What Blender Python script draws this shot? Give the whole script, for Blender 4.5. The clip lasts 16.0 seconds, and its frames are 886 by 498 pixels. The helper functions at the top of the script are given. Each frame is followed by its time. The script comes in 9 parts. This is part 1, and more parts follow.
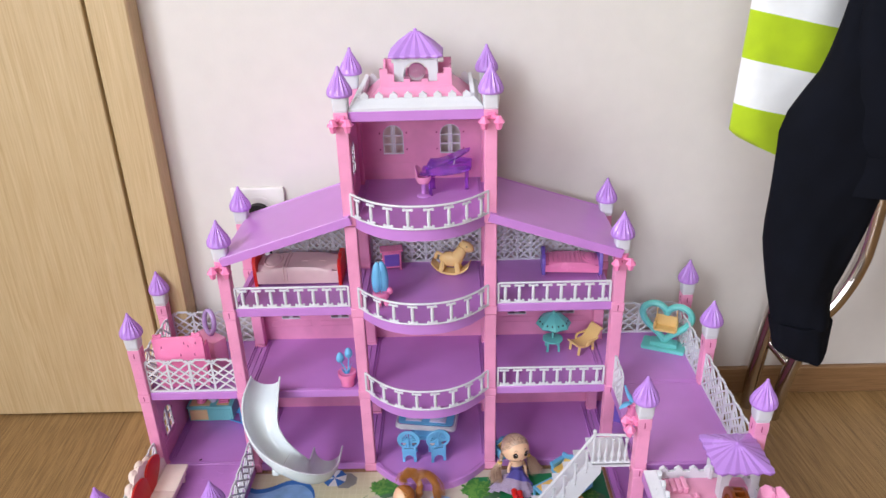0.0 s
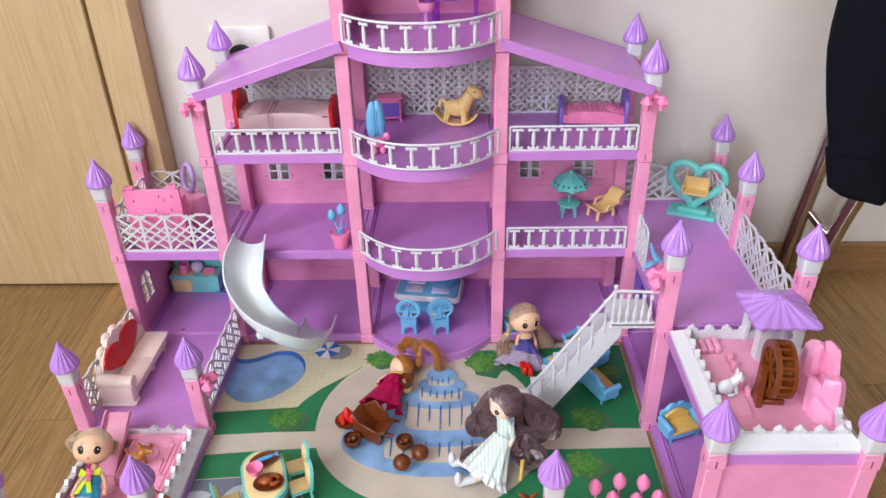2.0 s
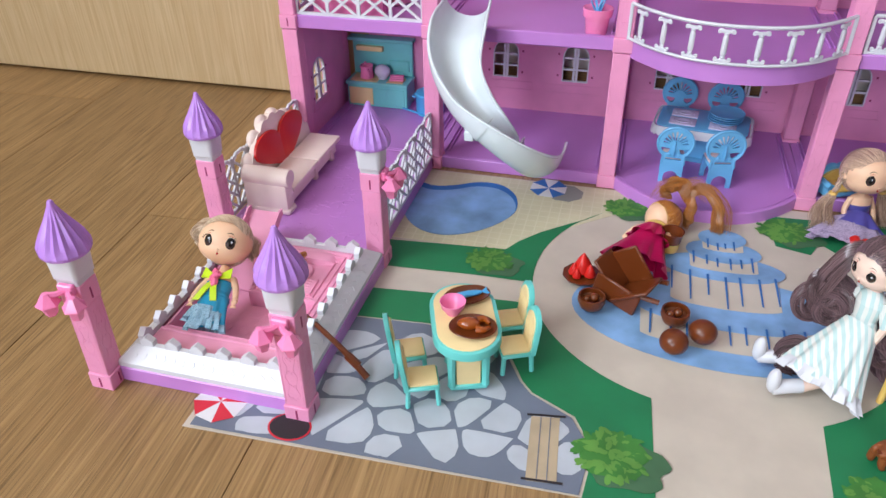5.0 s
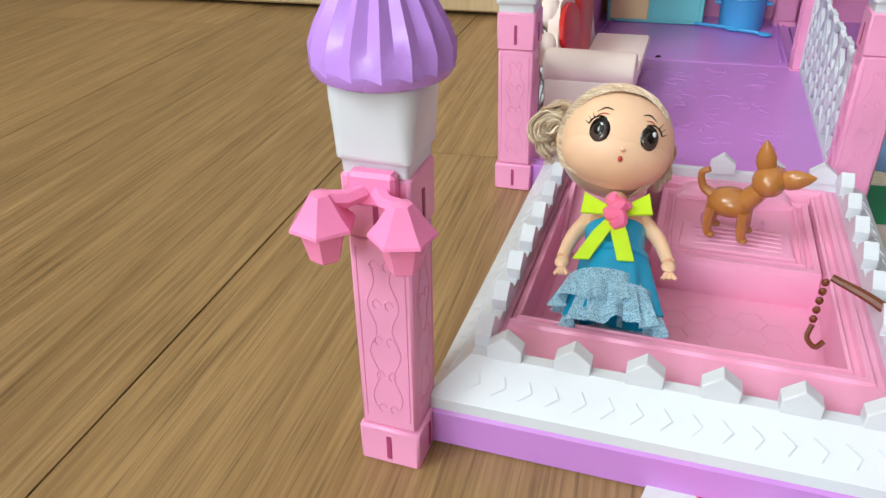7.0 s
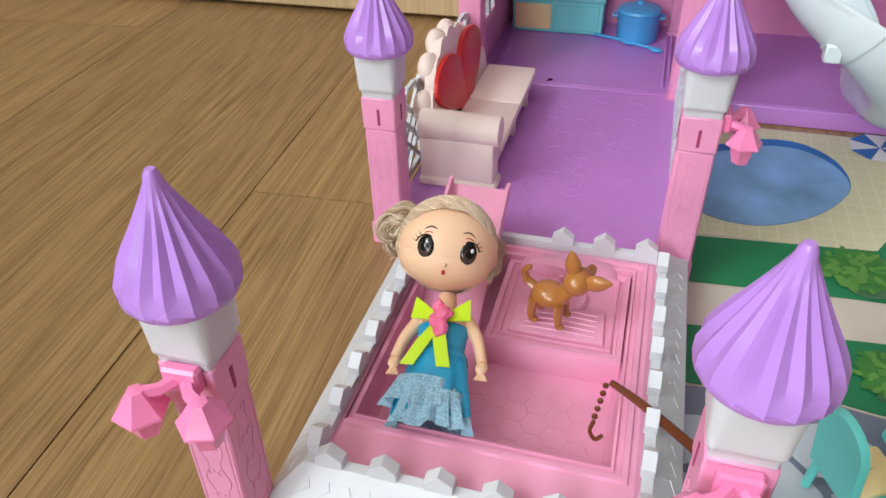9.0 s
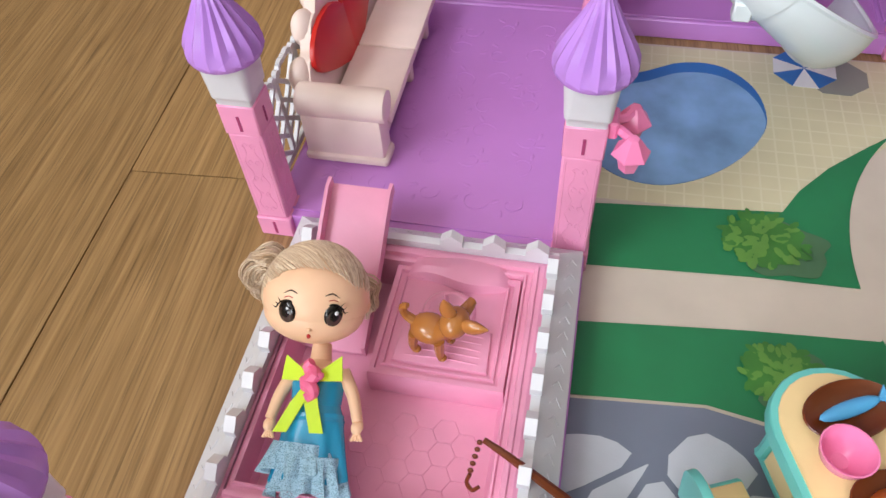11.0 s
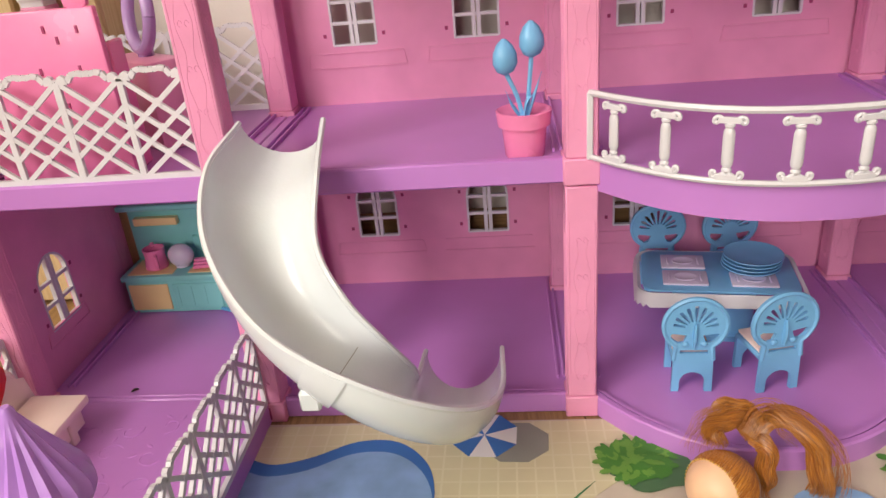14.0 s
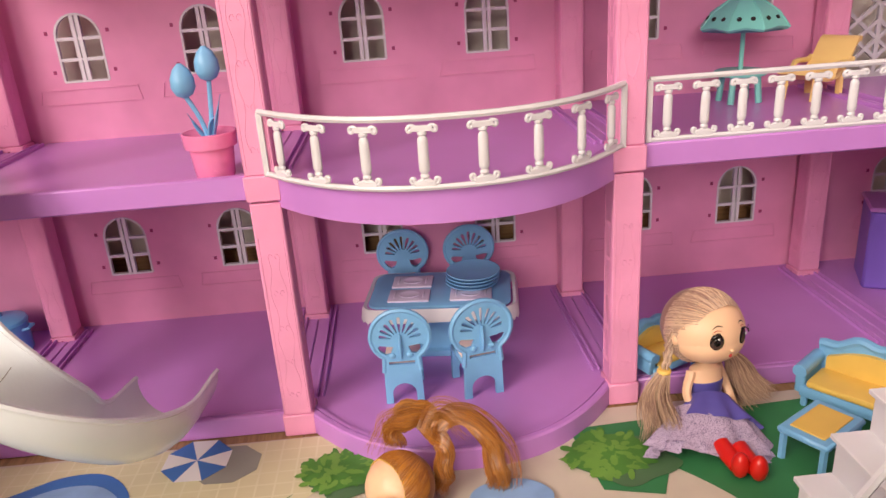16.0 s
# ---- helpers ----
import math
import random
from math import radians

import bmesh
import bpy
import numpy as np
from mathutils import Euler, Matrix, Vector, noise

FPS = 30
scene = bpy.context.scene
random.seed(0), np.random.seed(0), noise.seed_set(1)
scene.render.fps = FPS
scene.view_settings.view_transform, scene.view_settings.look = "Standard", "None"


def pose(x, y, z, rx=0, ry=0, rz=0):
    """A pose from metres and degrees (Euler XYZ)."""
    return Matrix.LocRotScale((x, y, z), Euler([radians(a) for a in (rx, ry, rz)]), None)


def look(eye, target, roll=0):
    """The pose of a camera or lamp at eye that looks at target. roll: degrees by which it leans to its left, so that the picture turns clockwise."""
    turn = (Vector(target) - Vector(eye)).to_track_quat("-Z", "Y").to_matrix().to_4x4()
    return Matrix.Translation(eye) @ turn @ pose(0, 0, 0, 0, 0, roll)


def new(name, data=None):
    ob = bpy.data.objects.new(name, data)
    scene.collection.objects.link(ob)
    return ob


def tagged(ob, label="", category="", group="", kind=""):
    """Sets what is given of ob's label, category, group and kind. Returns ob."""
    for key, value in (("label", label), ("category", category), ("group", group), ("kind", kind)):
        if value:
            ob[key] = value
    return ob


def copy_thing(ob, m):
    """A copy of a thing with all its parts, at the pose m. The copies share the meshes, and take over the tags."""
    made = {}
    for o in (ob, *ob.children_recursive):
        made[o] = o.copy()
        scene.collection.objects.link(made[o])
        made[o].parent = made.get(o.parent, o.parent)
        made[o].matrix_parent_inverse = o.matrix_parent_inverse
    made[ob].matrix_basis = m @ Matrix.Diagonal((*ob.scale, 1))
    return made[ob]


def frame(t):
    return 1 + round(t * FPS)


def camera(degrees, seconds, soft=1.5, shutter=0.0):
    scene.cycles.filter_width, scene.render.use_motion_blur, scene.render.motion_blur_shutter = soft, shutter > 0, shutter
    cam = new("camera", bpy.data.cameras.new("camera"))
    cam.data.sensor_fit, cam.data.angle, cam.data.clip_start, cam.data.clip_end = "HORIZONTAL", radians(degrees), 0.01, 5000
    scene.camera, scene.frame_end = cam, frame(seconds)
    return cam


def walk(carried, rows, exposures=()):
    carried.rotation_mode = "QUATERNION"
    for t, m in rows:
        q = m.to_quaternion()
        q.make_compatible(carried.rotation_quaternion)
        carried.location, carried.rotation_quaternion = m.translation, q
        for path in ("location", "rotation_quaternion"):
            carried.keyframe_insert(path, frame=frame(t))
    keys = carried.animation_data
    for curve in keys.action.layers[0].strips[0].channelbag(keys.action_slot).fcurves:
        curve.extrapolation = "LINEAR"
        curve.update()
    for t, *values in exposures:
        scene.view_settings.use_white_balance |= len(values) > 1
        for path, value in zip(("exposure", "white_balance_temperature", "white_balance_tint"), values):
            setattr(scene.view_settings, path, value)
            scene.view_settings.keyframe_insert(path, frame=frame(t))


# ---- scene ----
cam = camera(62.7, 16.0)
PATH = [
    (0, (0.051, 0.055, 0.859), (0.026, 1.865, 0.008), -1.6),
    (0.5, (0.048, 0.091, 0.863), (0.046, 1.927, 0.071), -1.7),
    (1, (0.05, 0.097, 0.843), (0.056, 1.923, 0.028), -1.5),
    (1.5, (0.055, 0.104, 0.765), (0.051, 1.884, -0.147), -1.1),
    (2, (0.056, 0.111, 0.699), (0.001, 1.832, -0.319), -1.4),
    (2.5, (0.045, 0.115, 0.637), (-0.108, 1.808, -0.416), -2.7),
    (3, (0.019, 0.12, 0.602), (-0.161, 1.796, -0.474), -2.8),
    (3.5, (-0.008, 0.148, 0.561), (-0.344, 1.79, -0.531), -3.0),
    (6, (-0.223, 0.378, 0.281), (-0.697, 1.962, -0.844), -1.2),
    (6.5, (-0.329, 0.411, 0.228), (-0.849, 2.01, -0.853), -1.7),
    (7, (-0.365, 0.462, 0.172), (-0.935, 2.085, -0.85), -1.9),
    (7.5, (-0.366, 0.479, 0.162), (-0.989, 2.131, -0.777), -1.9),
    (8, (-0.358, 0.48, 0.164), (-0.966, 2.139, -0.773), -1.9),
    (8.5, (-0.335, 0.48, 0.21), (-0.873, 2.103, -0.829), -1.7),
    (11, (-0.291, 0.575, 0.307), (-0.609, 1.773, -1.263), -4.4),
    (11.5, (-0.306, 0.605, 0.333), (-0.64, 1.921, -1.135), -4.9),
    (12, (-0.296, 0.628, 0.326), (-0.677, 2.085, -0.99), -5.0),
    (12.5, (-0.265, 0.649, 0.313), (-0.652, 2.241, -0.833), -5.4),
    (13, (-0.208, 0.657, 0.284), (-0.528, 2.347, -0.736), -5.3),
    (13.5, (-0.165, 0.653, 0.277), (-0.415, 2.411, -0.643), -5.3),
    (14, (-0.129, 0.646, 0.287), (-0.332, 2.446, -0.561), -5.2),
    (14.5, (-0.099, 0.638, 0.281), (-0.234, 2.468, -0.512), -4.8),
    (15, (-0.075, 0.633, 0.281), (-0.138, 2.481, -0.483), -4.5),
    (15.5, (-0.044, 0.629, 0.279), (-0.025, 2.488, -0.46), -4.1),
    (16, (-0.017, 0.624, 0.26), (0.07, 2.491, -0.451), -4.0),
]
walk(cam, [(t, look(eye, target, roll)) for t, eye, target, roll in PATH], exposures=[(0,.06,6600,12),(1,-.05,6650,14),(2,.12,6650,12),(2.5,.08,6600,12),(3.5,.1,6500,11),(6,.1,6250,8),(6.5,.14,6450,3),(8,.04,6050,-3),(8.5,.02,6350,0),(11,.1,6700,9),(11.5,.18,5950,8),(12,.1,5500,7),(12.5,.06,6100,9),(13,.0,7300,14),(13.5,.06,8100,14),(14.5,.11,8700,17),(16,.24,9100,23)])

# ---- world and light ----
world = bpy.data.worlds.new("world")
scene.world = world
world.use_nodes = True
_wn = world.node_tree
_sky = _wn.nodes.new("ShaderNodeTexSky")
_sky.sky_type = "NISHITA"
_sky.sun_disc = False
_sky.sun_elevation = radians(40)
_sky.sun_rotation = radians(200)
_wn.links.new(_sky.outputs[0], _wn.nodes["Background"].inputs[0])
_wn.nodes["Background"].inputs[1].default_value = 0.12

# daylight enters by a window in the front wall and one in the left wall
def window_light(name, place, target, width, height, watts, colour):
    data = bpy.data.lights.new(name, "AREA")
    data.shape, data.size, data.size_y = "RECTANGLE", width, height
    data.energy, data.color = watts, colour
    ob = new(name, data)
    ob.matrix_world = look(place, target)
    return ob

window_light("window_light_front", (-0.85, -3.13, 1.55), (-0.85, 0.0, 1.55), 1.2, 1.3, 58, (0.87, 0.925, 1.0))
window_light("window_light_side", (-1.53, -0.85, 1.75), (0.0, -0.85, 1.75), 1.7, 1.3, 86, (0.87, 0.925, 1.0))


# ---- materials ----
def _nodes(name):
    m = bpy.data.materials.new(name)
    m.use_nodes = True
    return m, m.node_tree, m.node_tree.nodes["Principled BSDF"]


def _lin(h):
    out = []
    for i in (1, 3, 5):
        c = int(h[i:i + 2], 16) / 255
        out.append(c / 12.92 if c <= 0.04045 else ((c + 0.055) / 1.055) ** 2.4)
    return out


def plastic(name, hexcol, rough=0.38, vary=0.07, bump=0.06, fine=700.0, coat=0.0, sub=0.0):
    """Moulded toy plastic or paint: a base colour with faint blotches, scuffs in the gloss and fine relief."""
    m, nt, b = _nodes(name)
    c = _lin(hexcol)
    tc = nt.nodes.new("ShaderNodeTexCoord")
    n1 = nt.nodes.new("ShaderNodeTexNoise"); n1.inputs["Scale"].default_value = 28.0; n1.inputs["Detail"].default_value = 4.0
    n2 = nt.nodes.new("ShaderNodeTexNoise"); n2.inputs["Scale"].default_value = fine; n2.inputs["Detail"].default_value = 3.0
    nt.links.new(tc.outputs["Object"], n1.inputs["Vector"]); nt.links.new(tc.outputs["Object"], n2.inputs["Vector"])
    ramp = nt.nodes.new("ShaderNodeValToRGB")
    ramp.color_ramp.elements[0].position, ramp.color_ramp.elements[1].position = 0.3, 0.7
    ramp.color_ramp.elements[0].color = (*[x * (1 - vary) for x in c], 1)
    ramp.color_ramp.elements[1].color = (*[min(1, x * (1 + vary)) for x in c], 1)
    nt.links.new(n1.outputs["Fac"], ramp.inputs["Fac"])
    nt.links.new(ramp.outputs["Color"], b.inputs["Base Color"])
    mr = nt.nodes.new("ShaderNodeMapRange")
    mr.inputs["To Min"].default_value, mr.inputs["To Max"].default_value = max(0.02, rough - 0.08), rough + 0.1
    nt.links.new(n1.outputs["Fac"], mr.inputs["Value"]); nt.links.new(mr.outputs["Result"], b.inputs["Roughness"])
    bp = nt.nodes.new("ShaderNodeBump"); bp.inputs["Strength"].default_value = bump; bp.inputs["Distance"].default_value = 0.001
    nt.links.new(n2.outputs["Fac"], bp.inputs["Height"]); nt.links.new(bp.outputs["Normal"], b.inputs["Normal"])
    if coat:
        b.inputs["Coat Weight"].default_value = coat
    if sub:
        b.inputs["Subsurface Weight"].default_value = sub
        b.inputs["Subsurface Radius"].default_value = (0.004, 0.003, 0.003)
    return m


def wood(name, light, dark, along="Y", scale=1.0, rough=0.45, bump=0.12, per_object=True, pores=0.72):
    """Oak-like grain drawn out along one axis, with pores and a different tone for each board."""
    m, nt, b = _nodes(name)
    tc = nt.nodes.new("ShaderNodeTexCoord")
    oi = nt.nodes.new("ShaderNodeObjectInfo")
    comb = nt.nodes.new("ShaderNodeCombineXYZ")
    mul = nt.nodes.new("ShaderNodeMath"); mul.operation = "MULTIPLY"; mul.inputs[1].default_value = 7.0
    nt.links.new(oi.outputs["Random"], mul.inputs[0])
    for k in range(3):
        nt.links.new(mul.outputs[0], comb.inputs[k])
    add = nt.nodes.new("ShaderNodeVectorMath"); add.operation = "ADD"
    nt.links.new(tc.outputs["Object"], add.inputs[0]); nt.links.new(comb.outputs[0], add.inputs[1])
    mp = nt.nodes.new("ShaderNodeMapping")
    long, cross = 1.1 * scale, 16.0 * scale
    mp.inputs["Scale"].default_value = {"X": (long, cross, cross), "Y": (cross, long, cross), "Z": (cross, cross, long)}[along]
    nt.links.new(add.outputs[0], mp.inputs["Vector"])
    n0 = nt.nodes.new("ShaderNodeTexNoise"); n0.inputs["Scale"].default_value = 1.0; n0.inputs["Detail"].default_value = 3.0; n0.inputs["Distortion"].default_value = 0.8
    nt.links.new(mp.outputs[0], n0.inputs["Vector"])
    rings = nt.nodes.new("ShaderNodeMath"); rings.operation = "MULTIPLY"; rings.inputs[1].default_value = 22.0
    nt.links.new(n0.outputs["Fac"], rings.inputs[0])
    pp = nt.nodes.new("ShaderNodeMath"); pp.operation = "PINGPONG"; pp.inputs[1].default_value = 1.0
    nt.links.new(rings.outputs[0], pp.inputs[0])
    mp2 = nt.nodes.new("ShaderNodeMapping")
    l2, c2 = 9.0 * scale, 500.0 * scale
    mp2.inputs["Scale"].default_value = {"X": (l2, c2, c2), "Y": (c2, l2, c2), "Z": (c2, c2, l2)}[along]
    nt.links.new(add.outputs[0], mp2.inputs["Vector"])
    n1 = nt.nodes.new("ShaderNodeTexNoise"); n1.inputs["Scale"].default_value = 1.0; n1.inputs["Detail"].default_value = 5.0
    nt.links.new(mp2.outputs[0], n1.inputs["Vector"])
    mixf = nt.nodes.new("ShaderNodeMath"); mixf.operation = "MULTIPLY_ADD"; mixf.inputs[1].default_value = 0.15
    nt.links.new(pp.outputs[0], mixf.inputs[0])
    sc = nt.nodes.new("ShaderNodeMath"); sc.operation = "MULTIPLY"; sc.inputs[1].default_value = 0.85
    nt.links.new(n1.outputs["Fac"], sc.inputs[0]); nt.links.new(sc.outputs[0], mixf.inputs[2])
    ramp = nt.nodes.new("ShaderNodeValToRGB")
    ramp.color_ramp.elements[0].position, ramp.color_ramp.elements[1].position = 0.26, 0.74
    ramp.color_ramp.elements[0].color, ramp.color_ramp.elements[1].color = (*_lin(dark), 1), (*_lin(light), 1)
    nt.links.new(mixf.outputs[0], ramp.inputs["Fac"])
    mp3 = nt.nodes.new("ShaderNodeMapping")
    l3, c3 = 26.0 * scale, 1100.0 * scale
    mp3.inputs["Scale"].default_value = {"X": (l3, c3, c3), "Y": (c3, l3, c3), "Z": (c3, c3, l3)}[along]
    nt.links.new(add.outputs[0], mp3.inputs["Vector"])
    n3 = nt.nodes.new("ShaderNodeTexNoise"); n3.inputs["Scale"].default_value = 1.0; n3.inputs["Detail"].default_value = 2.0
    nt.links.new(mp3.outputs[0], n3.inputs["Vector"])
    pore = nt.nodes.new("ShaderNodeMapRange"); pore.inputs["From Min"].default_value, pore.inputs["From Max"].default_value = 0.30, 0.46
    pore.inputs["To Min"].default_value, pore.inputs["To Max"].default_value = pores, 1.0
    nt.links.new(n3.outputs["Fac"], pore.inputs["Value"])
    dk = nt.nodes.new("ShaderNodeVectorMath"); dk.operation = "SCALE"
    nt.links.new(ramp.outputs["Color"], dk.inputs[0]); nt.links.new(pore.outputs[0], dk.inputs["Scale"])
    hsv = nt.nodes.new("ShaderNodeHueSaturation")
    if per_object:
        mr = nt.nodes.new("ShaderNodeMapRange"); mr.inputs["To Min"].default_value, mr.inputs["To Max"].default_value = 0.86, 1.12
        nt.links.new(oi.outputs["Random"], mr.inputs["Value"]); nt.links.new(mr.outputs[0], hsv.inputs["Value"])
    nt.links.new(dk.outputs[0], hsv.inputs["Color"]); nt.links.new(hsv.outputs["Color"], b.inputs["Base Color"])
    b.inputs["Roughness"].default_value = rough
    bp = nt.nodes.new("ShaderNodeBump"); bp.inputs["Strength"].default_value = bump; bp.inputs["Distance"].default_value = 0.0015
    nt.links.new(mixf.outputs[0], bp.inputs["Height"]); nt.links.new(bp.outputs["Normal"], b.inputs["Normal"])
    return m


def hair(name, root, tip, rough=0.3):
    """Doll hair: every strand a little lighter or darker, with a soft gloss."""
    m, nt, b = _nodes(name)
    g = nt.nodes.new("ShaderNodeNewGeometry")
    ramp = nt.nodes.new("ShaderNodeValToRGB")
    ramp.color_ramp.elements[0].color, ramp.color_ramp.elements[1].color = (*_lin(root), 1), (*_lin(tip), 1)
    nt.links.new(g.outputs["Random Per Island"], ramp.inputs["Fac"])
    nt.links.new(ramp.outputs["Color"], b.inputs["Base Color"])
    b.inputs["Roughness"].default_value = rough
    b.inputs["Sheen Weight"].default_value = 0.15
    return m


def lace(name, ground, thread, scale=420.0, net=1.0):
    """Net with a raised pattern of threads."""
    m, nt, b = _nodes(name)
    tc = nt.nodes.new("ShaderNodeTexCoord")
    v = nt.nodes.new("ShaderNodeTexVoronoi"); v.feature = "DISTANCE_TO_EDGE"; v.inputs["Scale"].default_value = scale
    n = nt.nodes.new("ShaderNodeTexNoise"); n.inputs["Scale"].default_value = scale * 0.35; n.inputs["Detail"].default_value = 3.0
    nt.links.new(tc.outputs["Object"], v.inputs["Vector"]); nt.links.new(tc.outputs["Object"], n.inputs["Vector"])
    mul = nt.nodes.new("ShaderNodeMath"); mul.operation = "MULTIPLY"
    nt.links.new(v.outputs["Distance"], mul.inputs[0]); nt.links.new(n.outputs["Fac"], mul.inputs[1])
    ramp = nt.nodes.new("ShaderNodeValToRGB")
    ramp.color_ramp.elements[0].position, ramp.color_ramp.elements[1].position = 0.02, 0.22
    ramp.color_ramp.elements[0].color, ramp.color_ramp.elements[1].color = (*_lin(thread), 1), (*_lin(ground), 1)
    nt.links.new(mul.outputs[0], ramp.inputs["Fac"]); nt.links.new(ramp.outputs["Color"], b.inputs["Base Color"])
    b.inputs["Roughness"].default_value = 0.7
    if net < 1.0:
        mr = nt.nodes.new("ShaderNodeMapRange"); mr.inputs["From Min"].default_value, mr.inputs["From Max"].default_value = 0.05, 0.16
        mr.inputs["To Min"].default_value, mr.inputs["To Max"].default_value = 1.0, net
        nt.links.new(mul.outputs[0], mr.inputs["Value"]); nt.links.new(mr.outputs[0], b.inputs["Alpha"])
    bp = nt.nodes.new("ShaderNodeBump"); bp.inputs["Strength"].default_value = 0.5; bp.inputs["Distance"].default_value = 0.0006; bp.invert = True
    nt.links.new(mul.outputs[0], bp.inputs["Height"]); nt.links.new(bp.outputs["Normal"], b.inputs["Normal"])
    return m


def striped(name, a, b, period, rough=0.75):
    """Cotton with narrow printed stripes and small flecks."""
    m = plastic(name, a, rough, 0.05, 0.2, 900)
    nt = m.node_tree
    bs = nt.nodes["Principled BSDF"]
    tc, w, mx, rp = nt.nodes.new("ShaderNodeTexCoord"), nt.nodes.new("ShaderNodeTexWave"), nt.nodes.new("ShaderNodeMix"), nt.nodes.new("ShaderNodeMapRange")
    w.inputs["Scale"].default_value, w.inputs["Distortion"].default_value = 0.314 / period, 1.2
    rp.inputs["From Min"].default_value, rp.inputs["From Max"].default_value = 0.45, 0.6
    mx.data_type = "RGBA"; mx.inputs[7].default_value = (*_lin(b), 1)
    old = bs.inputs["Base Color"].links[0].from_socket
    nt.links.new(tc.outputs["Object"], w.inputs["Vector"]); nt.links.new(w.outputs["Fac"], rp.inputs["Value"]); nt.links.new(rp.outputs[0], mx.inputs[0])
    nt.links.new(old, mx.inputs[6]); nt.links.new(mx.outputs[2], bs.inputs["Base Color"])
    return m


def cloth(name, hexcol, vary=0.12, weave=900.0, bump=0.25, rough=0.85, sheen=0.2):
    m = plastic(name, hexcol, rough, vary, bump, weave)
    m.node_tree.nodes["Principled BSDF"].inputs["Sheen Weight"].default_value = sheen
    return m


def metal(name, hexcol, rough=0.2):
    m = plastic(name, hexcol, rough, 0.05, 0.02, 300)
    m.node_tree.nodes["Principled BSDF"].inputs["Metallic"].default_value = 1.0
    return m


def clear(name, hexcol, rough=0.08, alpha=0.0):
    m, nt, b = _nodes(name)
    b.inputs["Base Color"].default_value = (*_lin(hexcol), 1)
    b.inputs["Roughness"].default_value = rough
    b.inputs["Transmission Weight"].default_value = 0.85
    b.inputs["IOR"].default_value = 1.18
    return m


PINK = plastic("pink_plastic", "#eb9ac3", 0.34, sub=0.0)
PILLAR = plastic("light_pink_plastic", "#ef9dc4", 0.36)
DUSK = plastic("dusky_pink_plastic", "#eba0c0", 0.34)
LAMP = plastic("candy_pink_plastic", "#fb8dbe", 0.24)
LILAC = plastic("lilac_plastic", "#c585d2", 0.28, 0.03, bump=0.03, fine=260)
LILAC.node_tree.nodes["Map Range"].inputs["To Min"].default_value, LILAC.node_tree.nodes["Map Range"].inputs["To Max"].default_value = 0.27, 0.32
# faint moulded strokes in the lilac floors
_nt = LILAC.node_tree
_tc, _mp, _ns = _nt.nodes.new("ShaderNodeTexCoord"), _nt.nodes.new("ShaderNodeMapping"), _nt.nodes.new("ShaderNodeTexNoise")
_mp.inputs["Scale"].default_value = (40, 190, 190)
_ns.inputs["Scale"].default_value, _ns.inputs["Detail"].default_value = 1.0, 2.0
_b2 = _nt.nodes.new("ShaderNodeBump"); _b2.inputs["Strength"].default_value, _b2.inputs["Distance"].default_value = 0.05, 0.001
_nt.links.new(_tc.outputs["Object"], _mp.inputs["Vector"]); _nt.links.new(_mp.outputs[0], _ns.inputs["Vector"]); _nt.links.new(_ns.outputs["Fac"], _b2.inputs["Height"])
_nt.links.new(_nt.nodes["Bump"].outputs["Normal"], _b2.inputs["Normal"]); _nt.links.new(_b2.outputs["Normal"], _nt.nodes["Principled BSDF"].inputs["Normal"])
SPIRE = plastic("lilac_gloss_plastic", "#bd8be0", 0.24)
WHITE = plastic("white_plastic", "#d9dbe1", 0.32, 0.03)
HONEY = plastic("pale_honey_plastic", "#f0cd88", 0.36)
SLIDEW = plastic("cool_white_slide_plastic", "#e2edf1", 0.2, 0.03, coat=0.2)
TEAL = plastic("turquoise_plastic", "#6fd3cc", 0.35)
CREAM = plastic("cream_plastic", "#f3d9a0", 0.4)
YELLOW = plastic("yellow_plastic", "#ecc56a", 0.38)
BLUE = plastic("sky_blue_plastic", "#6fb9e6", 0.35)
RED = plastic("red_plastic", "#d8251f", 0.32)
BROWN = plastic("chocolate_plastic", "#6b3313", 0.3)
WHEEL = plastic("brown_wheel_plastic", "#74380f", 0.35)
TAN = plastic("tan_dog_plastic", "#b07238", 0.25, coat=0.3)
ROSE = plastic("rose_sofa_plastic", "#f7e4db", 0.42)
BEDPINK = plastic("pearl_pink_plastic", "#e8c8c8", 0.33)
DEEPLILAC = plastic("violet_plastic", "#7f63c8", 0.35)
PIANO = clear("violet_clear_plastic", "#c880f4", 0.05)
DOME = clear("clear_dome_plastic", "#f2e8f2", 0.04)
BLACK = plastic("black_paint", "#16120f", 0.2)
SKIN = plastic("vinyl_skin", "#f3c8a4", 0.42, 0.03, sub=0.1)
WALLP = plastic("wall_paint", "#dcd7d2", 0.75, 0.02, 0.15, 350)
# dark tone given to the unseen south and east walls to cut bounced light
WALLD = plastic("taupe_wall_paint", "#7d7068", 0.8, 0.05, 0.15, 300)
CEIL = plastic("ceiling_paint", "#dcd8d0", 0.85, 0.02)
FLOORW = wood("oak_floor", "#b08e60", "#7c5e38", "Y", 1.0, 0.40, 0.25, pores=0.62)
DOORW = wood("pale_oak_veneer", "#cdb68e", "#b99d72", "Z", 1.0, 0.5, 0.05, True, 0.9)
BASEW = wood("baseboard_oak", "#a07a56", "#85633f", "X", 1.0, 0.45, 0.08)
CHROME = metal("chrome", "#c9c2bd", 0.12)
NAVY = cloth("navy_cloth", "#0d0f17", 0.2, 1400, 0.25, 0.9, 0.0)
